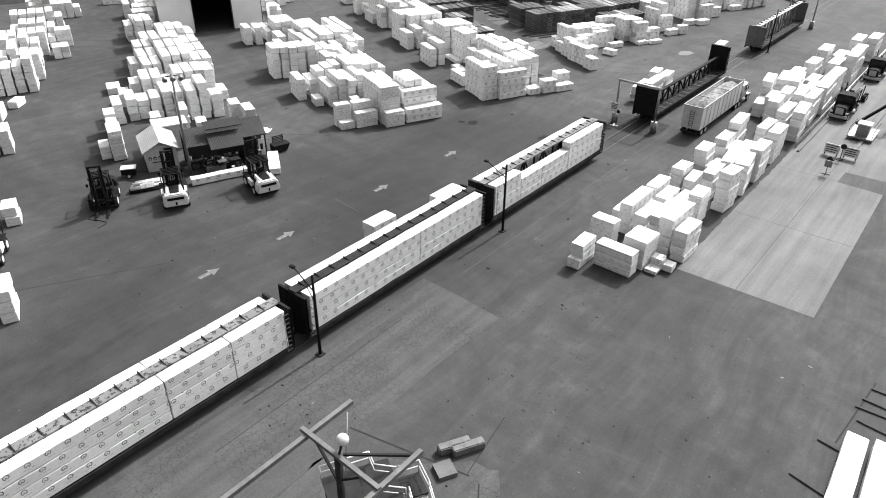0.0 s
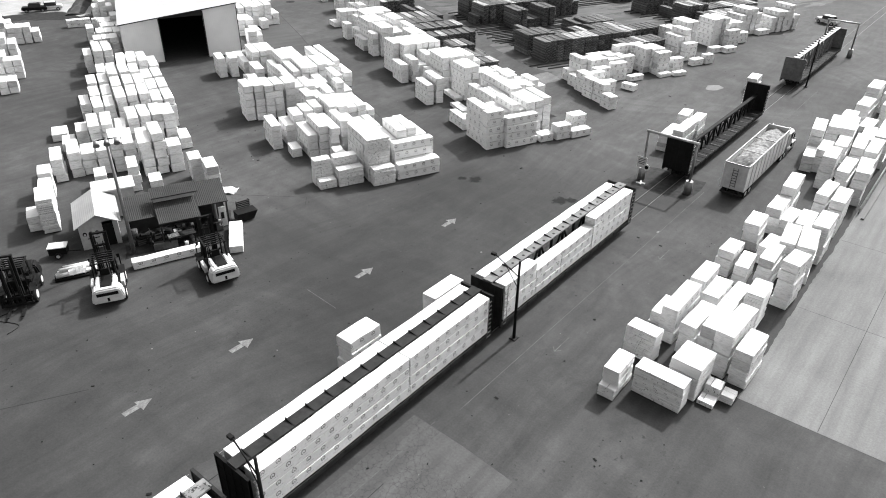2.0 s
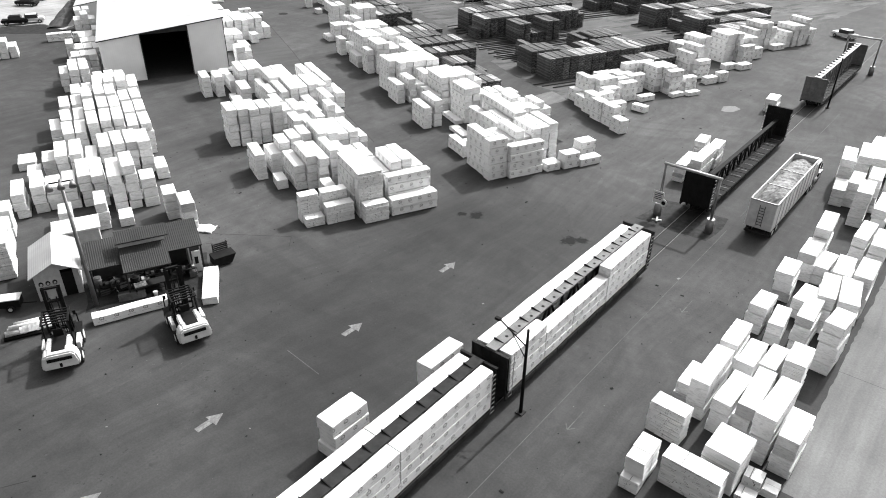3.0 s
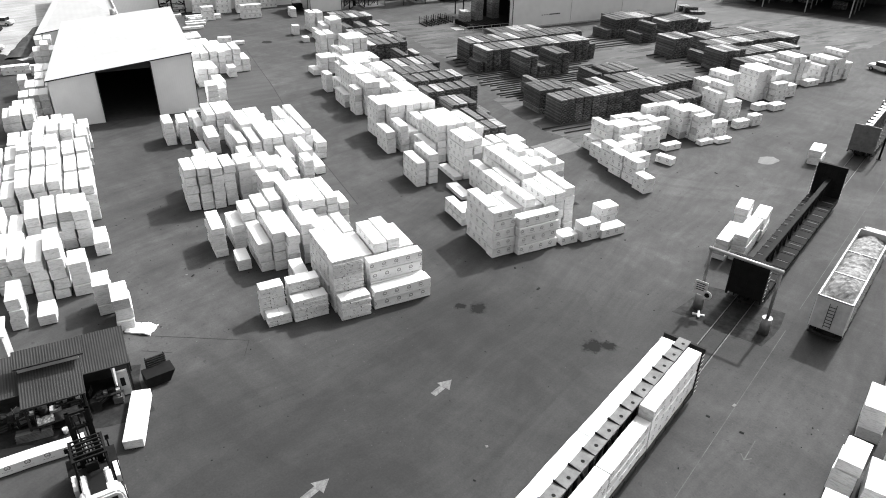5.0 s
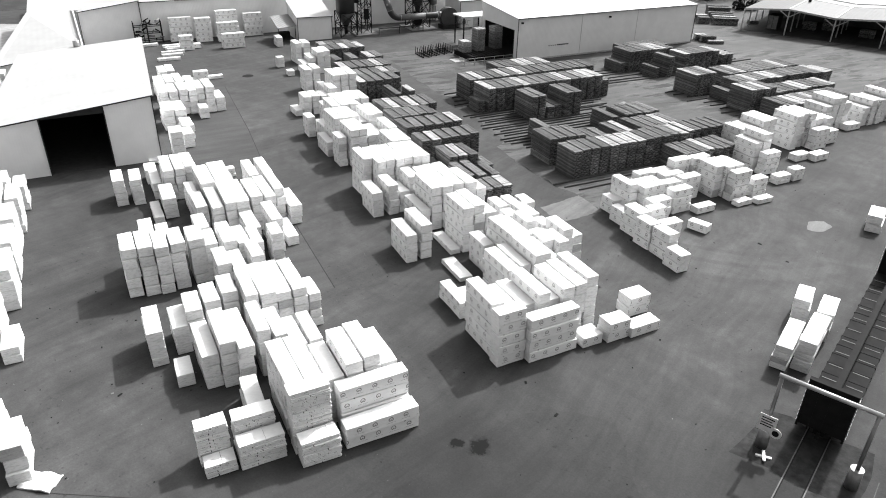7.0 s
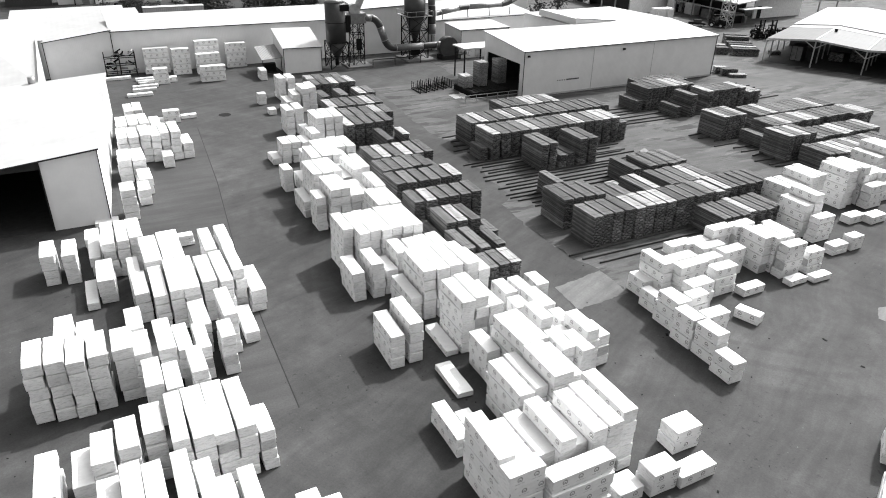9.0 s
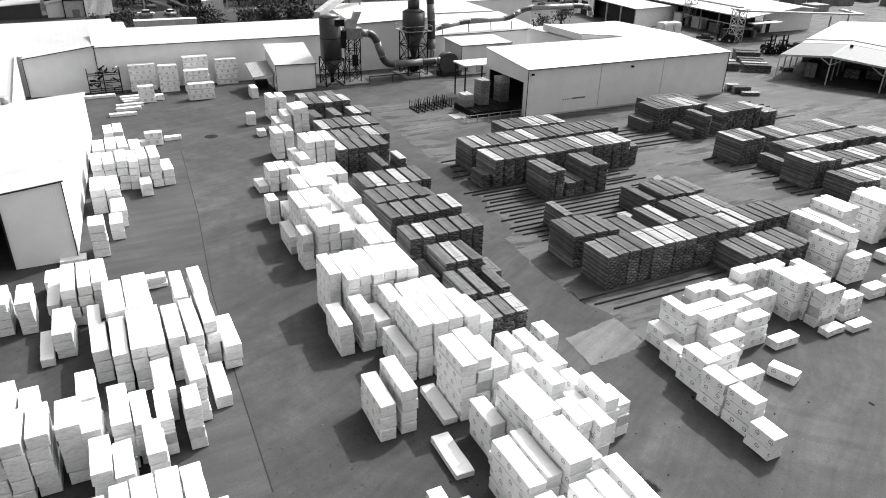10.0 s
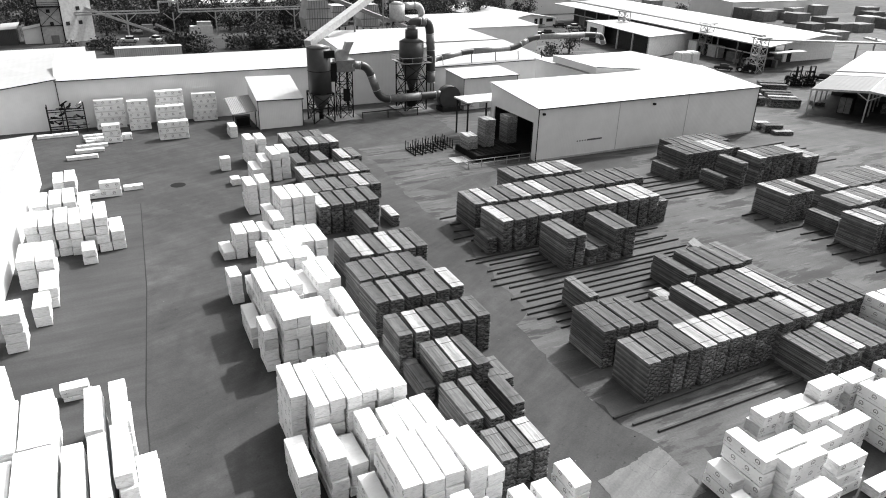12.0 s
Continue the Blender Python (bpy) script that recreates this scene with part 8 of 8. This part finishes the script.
for k, (u, v, a, b) in enumerate(((53, 300.5, 80, "white"), (88, 300, 90, "white"), (44, 296, 70, "black"), (175.4, 275.0, 80, "white"), (181.6, 278.4, 80, "dark"), (196.6, 292.6, 75, "black"), (200.0, 288.6, 80, "white"), (198.4, 279.4, 80, "dark"), (203.4, 282.4, 80, "black"), (66, 303, 85, "black"), (62, 316, 90, "black"), (204.0, 190.0, 20, "black"), (190.0, 209.0, 40, "dark"))):
    parked(u, v, a, b, f"{'white' if b == 'white' else 'dark'} vehicle parked on the far lot")
parked(60, 300, 20, "white", "white pick-up on the far gravel road")
van = copy_thing(bpy.data.objects["parked_car"], pose(-39.2, 176.0, 0, 0, 0, 70))

off = empty("office_building", "pale gabled office building with stairs and dark windows", "building", m=yard(174.6, 294.5, 0, 6))
bm = bmesh.new()
add_prism(bm, ((0, 0), (23.2, 0), (23.2, 2.9), (11.0, 4.5), (0, 2.9)), 0, 42)
part("wall", bm, "white_wall_flat", off)
for x0, z0, x1, z1 in ((-0.8, 2.9, 11.0, 4.7), (11.0, 4.7, 24.0, 2.9)):
    bm = bmesh.new()
    panel(bm, ((x0, -0.8, z0), (x1, -0.8, z1), (x1, 42.5, z1), (x0, 42.5, z0)), 0.15)
    part("roof", bm, "white_roof", off)
for x, w, z0, z1 in ((2.2, 3.6, 0.6, 1.6), (13.2, 1.4, 1.0, 3.0), (15.6, 1.4, 1.0, 3.0), (18.8, 3.0, 1.7, 2.8)):
    part("window", box(x, x + w, -0.06, 0.0, z0, z1), "dark", off)
part("stair_rail", beam((10.2, -1.0, 0.2), (13.0, -1.0, 2.2), 0.12), "galv", off)
part("landing", box(12.8, 17.2, -1.3, -0.06, 0.8, 1.0), "steel", off)
sheet("parking_lot", yards([(150, 262), (240, 262), (240, 300), (150, 300)]), 0.03, "gravel", "pale parking lot by the office", "ground")

openshed = empty("vehicle_shed", "open-fronted machine shed with a grey roof", "shed", m=yard(0, 0))
bm = bmesh.new()
panel(bm, ((182.6, 230.0, 5.9), (206.2, 236.4, 5.4), (207.4, 268.0, 5.4), (187.6, 266.0, 5.9)), 0.2)
part("roof", bm, "white_roof", openshed)
part("back_wall", box(205.0, 205.4, 238.0, 267.0, 0, 5.2), "pale", openshed)
part("end_wall", wall_between((183.3, 230.6), (205.6, 236.8), 5.7, 5.2), "white_wall_flat", openshed)
part("end_wall", wall_between((205.6, 267.4), (188.2, 265.6), 5.2, 5.7), "white_wall_flat", openshed)
part("side_wall", wall_between((187.9, 265.4), (186.4, 255.0), 5.7, 5.7), "white_wall_flat", openshed)
# near-black wall painting the shade inside the open bays
part("dark_bay", wall_between((190.4, 264.0), (189.2, 236.0), 5.2, 5.2), "dark_room", openshed)
part("side_door", wall_between((187.4, 263.0), (186.8, 259.0), 4.4, 4.4), "dark", openshed)
for k in range(4):
    part("post", beam((183.4 + k * 0.95, 231.0 + k * 7.9, 0), (183.4 + k * 0.95, 231.0 + k * 7.9, 5.7), 0.35), "pale", openshed)
annex2 = empty("shed_annex", "small pale hut leaning on the machine shed", "shed", m=yard(202.0, 231.4))
part("body", box(0, 3.4, 0, 3.0, 0, 3.6), "white_wall_flat", annex2)
part("roof", box(-0.2, 3.6, -0.2, 3.2, 3.6, 3.75), "white", annex2)
part("door", box(1.0, 2.0, -0.05, 0.0, 0, 2.4), "dark", annex2)

bigmill = empty("sawmill", "long sawmill with a huge pale roof on open posts", "building", m=yard(0, 0))
bm = bmesh.new()
panel(bm, ((199.6, 204.0, 6.3), (228.0, 209.4, 7.4), (234.0, 312.0, 7.4), (207.0, 312.0, 6.3)), 0.3)
part("roof", bm, "white_roof", bigmill)
bm = bmesh.new()
panel(bm, ((228.0, 209.4, 7.4), (239.0, 212.0, 6.2), (246.0, 312.0, 6.2), (234.0, 312.0, 7.4)), 0.3)
part("roof", bm, "white_roof", bigmill)
bm = bmesh.new()
add_prism(bm, ((216.6, 0.0), (237.6, 0.0), (237.6, 6.1), (228.0, 7.1), (216.6, 6.6)), 212.6, 213.0)
part("end_wall", bm, "white_wall_flat", bigmill)
part("end_door", box(218.0, 219.6, 212.5, 212.6, 0, 3.6), "dark", bigmill)
# inner wall in the interior shade colour, darkening the open side
part("inner_wall", box(214.0, 214.4, 214.0, 308.0, 0, 6.2), "dark_room", bigmill)
part("lower_roof", box(201.6, 213.0, 203.0, 205.4, 4.5, 4.7), "white", bigmill)
for k in range(12):
    v = 208 + k * 7.6
    part("post", beam((200.6 + k * 0.55, v, 0), (200.6 + k * 0.55, v, 6.2), 0.3), "steel", bigmill)
    part("rail_beam", beam((200.6 + k * 0.55, v, 3.6), (200.6 + (k + 1) * 0.55, v + 7.6, 3.6), 0.25), "galv", bigmill)
    part("stored_pack", box(202.5 + k * 0.5, 205.0 + k * 0.5, v + 1, v + 5, 0, 2.0 + (k % 3) * 0.6), "boards" if k % 2 else "pale", bigmill)
for k in range(8):
    part("saw_bench", box(202.0 + rngs.uniform(0, 6), 204.5 + rngs.uniform(0, 6), 207 + k * 1.0, 210 + k * 1.6, 0, rngs.uniform(0.8, 2.6)), rngs.choice(("black", "dark", "steel")), bigmill)
for u, v in ((205.0, 231.0), (196.0, 204.0), (200.0, 262.0)):
    tw = empty("lattice_tower", "pale lattice tower carrying overhead pipes", "tower", "lattice towers", m=yard(u, v))
    lattice(tw, -1.3, 1.3, -1.3, 1.3, 0, 8.6, 0.1, 4, "galv")
    part("head", box(-1.8, 1.8, -1.8, 1.8, 8.6, 8.9), "galv", tw)
over = empty("overhead_pipes", "pair of pale pipes carried on lattice towers", "pipe bridge", m=yard(0, 0))
for d in (0, 1.2):
    part("pipe", beam((196.0 + d, 204, 9.1), (200.0 + d, 330, 9.6), 0.4), "galv", over)
    part("pipe", beam((196.0, 204 + d, 8.2), (236.0, 196.0 + d, 6.6), 0.4), "galv", over)
    part("pipe", beam((236.0 + d, 196.0, 6.6), (252.0 + d, 214.0, 5.0), 0.5), "galv", over)
for u, v in ((226, 198), (244, 205)):
    part("prop", beam((u, v, 0), (u, v, 6.6), 0.35), "galv", over)

can = empty("canopy_shed", "wide open double-gabled canopy, dark roof sheets in front", "canopy", m=yard(169.4, 167.7, 0, -64.3))
BAY = ((0.0, 5.15), (10.1, 6.1), (20.3, 5.3), (30.4, 6.1), (40.5, 5.2))  # across the gables: place and height
for (a, za), (b, zb) in zip(BAY, BAY[1:]):
    for y0, y1, lift, mat in ((-0.5, 18.6, 0.0, "dark_roof_pale"), (18.6, 23.4, 0.06, "grey_roof"), (23.4, 62.0, 0.3, "white_roof")):
        bm = bmesh.new()
        panel(bm, ((a, y0, za + lift), (b, y0, zb + lift), (b, y1, zb + lift), (a, y1, za + lift)), 0.12)
        part("roof_sheet", bm, mat, can)
    part("verge_beam", beam((a, -0.4, za - 0.22), (b, -0.4, zb - 0.22), 0.3, 0.3), "galv", can)
    part("rib", beam((b, -0.5, zb + 0.06), (b, 23.4, zb + 0.06), 0.2, 0.1), "galv", can)
for a, za in BAY:
    for y in (0.0, 6.0, 12.0, 18.0):
        part("post", beam((a, y, 0), (a, y, za - 0.2), 0.26), "galv" if y < 1 else "steel", can)
    for side in (-1, 1):
        if 0 < a < 40:
            part("branch", beam((a, 0, za - 1.9), (a + side * 2.4, 0, za - 0.45), 0.16), "galv", can)
part("eave_beam", beam((0, 0, 4.95), (0, 62, 4.95), 0.22), "galv", can)
# dark back wall paints the deep shade under the roof
part("back_wall", box(0, 40.5, 24.0, 24.2, 0, 5.2), "dark_room", can)
part("roof_lamp", box(10.9, 11.5, 14.0, 14.6, 6.1, 6.7), "dark", can)
cab = empty("steel_container", "grey steel container standing under the canopy", "container", m=yard(169.4, 167.7, 0.02, -64.3))
part("body", box(4.6, 7.0, 5.0, 9.0, 0.1, 3.4), "dark", cab)
part("door_leaf", box(4.7, 5.75, 4.94, 5.0, 0.2, 3.3), "girder", cab)
part("door_leaf", box(5.85, 6.9, 4.94, 5.0, 0.2, 3.3), "girder", cab)
for x, y, n, w in ((13.0, 12.0, 2, 3.0), (17.0, 14.0, 3, 3.0), (26.0, 11.0, 2, 3.4)):
    stack_at(yard(169.4, 167.7, 0.02, -64.3) @ Matrix.Translation((x, y, 0)), 1.8, n, w, 0.9, "boards", "packs under the canopy")
# floor in dark dirt colour, standing in for the canopy's shade
sheet("canopy_floor", yards([(168.6, 170), (187, 130), (225, 150), (208, 190)]), 0.02, "dirt", "floor under the canopy, darkened in place of its shade", "ground")
G = "stacks of sawn timbers by the canopy"
for k in range(6):
    stack_at(yard(170.4 + k * 1.75, 173.8 + k * 2.3, 0, -33), 1.7, 2 if k < 4 else 3, 6.2 - 0.3 * (k % 3), 0.8, "boards", G)
for u, v, n, w in ((166.4, 177.4, 2, 3.0), (168.2, 180.2, 2, 3.4), (170.6, 183.6, 1, 3.2), (178.6, 172.2, 1, 2.4)):
    stack_at(yard(u, v, 0, -30), 2.2, n, w, 0.8, "boards", G)
for u, v, n, w in ((150.6, 162.6, 2, 2.6), (150.9, 160.4, 2, 3.4), (151.3, 158.4, 1, 3.6)):
    stack_at(yard(u, v, 0, -26), 1.6, n, w, 0.7, "boards", G)
for u, v, a in ((191.4, 188.6, 150), (194.6, 187.2, 140)):
    copy_thing(bpy.data.objects["fork_lift.002"], yard(u, v, 0.02, a))
copy_thing(bpy.data.objects["fork_lift.002"], yard(194, 205.5, 0.02, 30))
for u, w in ((169.6, 3.4), (173.2, 2.6)):
    bm = box(u, u + w, 204.0, 207.0, 0, 6.2)
    bmesh.ops.bevel(bm, geom=list(bm.edges), offset=0.25, segments=2, affect="EDGES")
    thing("white_tank", bm, "white", "white wrapped tank standing behind the hall roof", "tank", "white tanks", m=yard(0, 0))
# log yard farther off
sheet("log_yard", yards([(200, 300), (420, 300), (420, 420), (200, 420)]), 0.03, "dirt", "rough dark log yard in the distance", "ground")
rngs = random.Random(9)
for k in range(30):
    u, v = 250 + rngs.uniform(0, 130), 240 + rngs.uniform(0, 130)
    if u < 275 and v < 305:
        u += 40
    thing("far_timber_stack", box(-4, 4, -3, 3, 0, rngs.uniform(2.4, 4.6)), "boards" if k % 3 else "pale_boards", "square timber stack in the far yard", "lumber stack", "timber stacks in the far yard", m=yard(u, v, 0.03, rngs.uniform(-8, 8)))
for k in range(40):
    tree(140 + k * 7.0 + rngs.uniform(-2, 2), 395 + rngs.uniform(-6, 26) + (k % 4) * 6, k % 3, rngs.uniform(0.9, 1.7))
hall("far_store", 290.0, 340.0, 300.0, 325.0, (6, 6, 7, 7), "long pale store in the distance", trim=False)
hall("far_store", 200.0, 262.0, 330.0, 350.0, (6, 6, 8, 8), "long white-roofed store in the distance", trim=False)
hall("far_store", 70.0, 120.0, 330.0, 352.0, (7, 7, 9, 9), "white-roofed store behind the pipe bridge", trim=False)
hall("far_store", 128.0, 160.0, 252.0, 276.0, (7.0, 7.0, 8.0, 8.0), "white flat-roofed store behind the halls", trim=False)
# earth bank with vehicles beyond the far lane
sheet("gravel_track", yards([(-70, 176), (-12, 181), (-4, 180.5), (1.5, 176.5), (6.0, 174.6), (8.6, 177.0), (14.8, 206), (15.2, 235), (-40, 256), (-70, 250)]), 0.03, "pale_gravel", "pale gravel track beside the west hall", "ground", ragged=0.6)
sheet("muddy_edge", yards([(-30, 178), (-12, 181.5), (-4, 182), (3.5, 181), (5.0, 177), (6.5, 174.0), (4.0, 172.5), (-4, 176), (-30, 173)]), 0.034, "oil", "dark muddy ground in front of the gravel track", "ground", ragged=0.8)
rngb = random.Random(8)
bm = bmesh.new()
ROWS = []
for i in range(25):
    q = i / 24
    cu, cv, wide = 5.4 + 7.0 * q, 176.5 + 34 * q, 1.9 - 0.6 * q
    tall = 1.5 * math.sin(math.pi * min(1, 0.12 + q * 0.95)) * rngb.uniform(0.7, 1.15)
    ROWS.append([bm.verts.new((cu + wide * x + rngb.uniform(-0.2, 0.2), cv + rngb.uniform(-0.3, 0.3), 0.02 + tall * (1 - x * x) * rngb.uniform(0.75, 1.1))) for x in (-1, -0.7, -0.4, -0.1, 0.2, 0.5, 0.8, 1)])
for a, b in zip(ROWS, ROWS[1:]):
    for k in range(7):
        bm.faces.new((a[k], a[k + 1], b[k + 1], b[k]))
thing("earth_bank", bm, "gravel", "rough low bank of earth along the hall", "bank", "", "structure", yard(0, 0))
parked(-1.6, 183.0, 84, "black", "dark pick-up parked on the gravel track")
parked(1.3, 183.4, 86, "white", "white pick-up parked on the gravel track")
parked(0.5, 201.0, 60, "dark", "dark car parked further up the gravel track")
parked(2.6, 207.0, 60, "white", "white car parked further up the gravel track")

# ---- the far packs, joined ----
verts, faces, mats, uvs = [], [], [], []
for me, m in FAR:
    base = len(verts)
    verts.extend([tuple(m @ v.co) for v in me.vertices])
    layer = me.uv_layers[0].data if me.uv_layers else None
    for p in me.polygons:
        faces.append([base + i for i in p.vertices])
        mats.append(p.material_index)
        uvs.extend([tuple(layer[i].uv) if layer else (0, 0) for i in p.loop_indices])
me = bpy.data.meshes.new("far_lumber_stacks")
me.from_pydata(verts, [], faces)
lay = me.uv_layers.new(name="UVMap")
lay.data.foreach_set("uv", [c for q in uvs for c in q])
for k in ("wrap", "print", "batten", "wrap_end"):
    me.materials.append(M[k])
me.polygons.foreach_set("material_index", mats)
tagged(new("far_lumber_stacks", me), "far rows of white-wrapped lumber packs", "lumber stacks", "", "stuff")
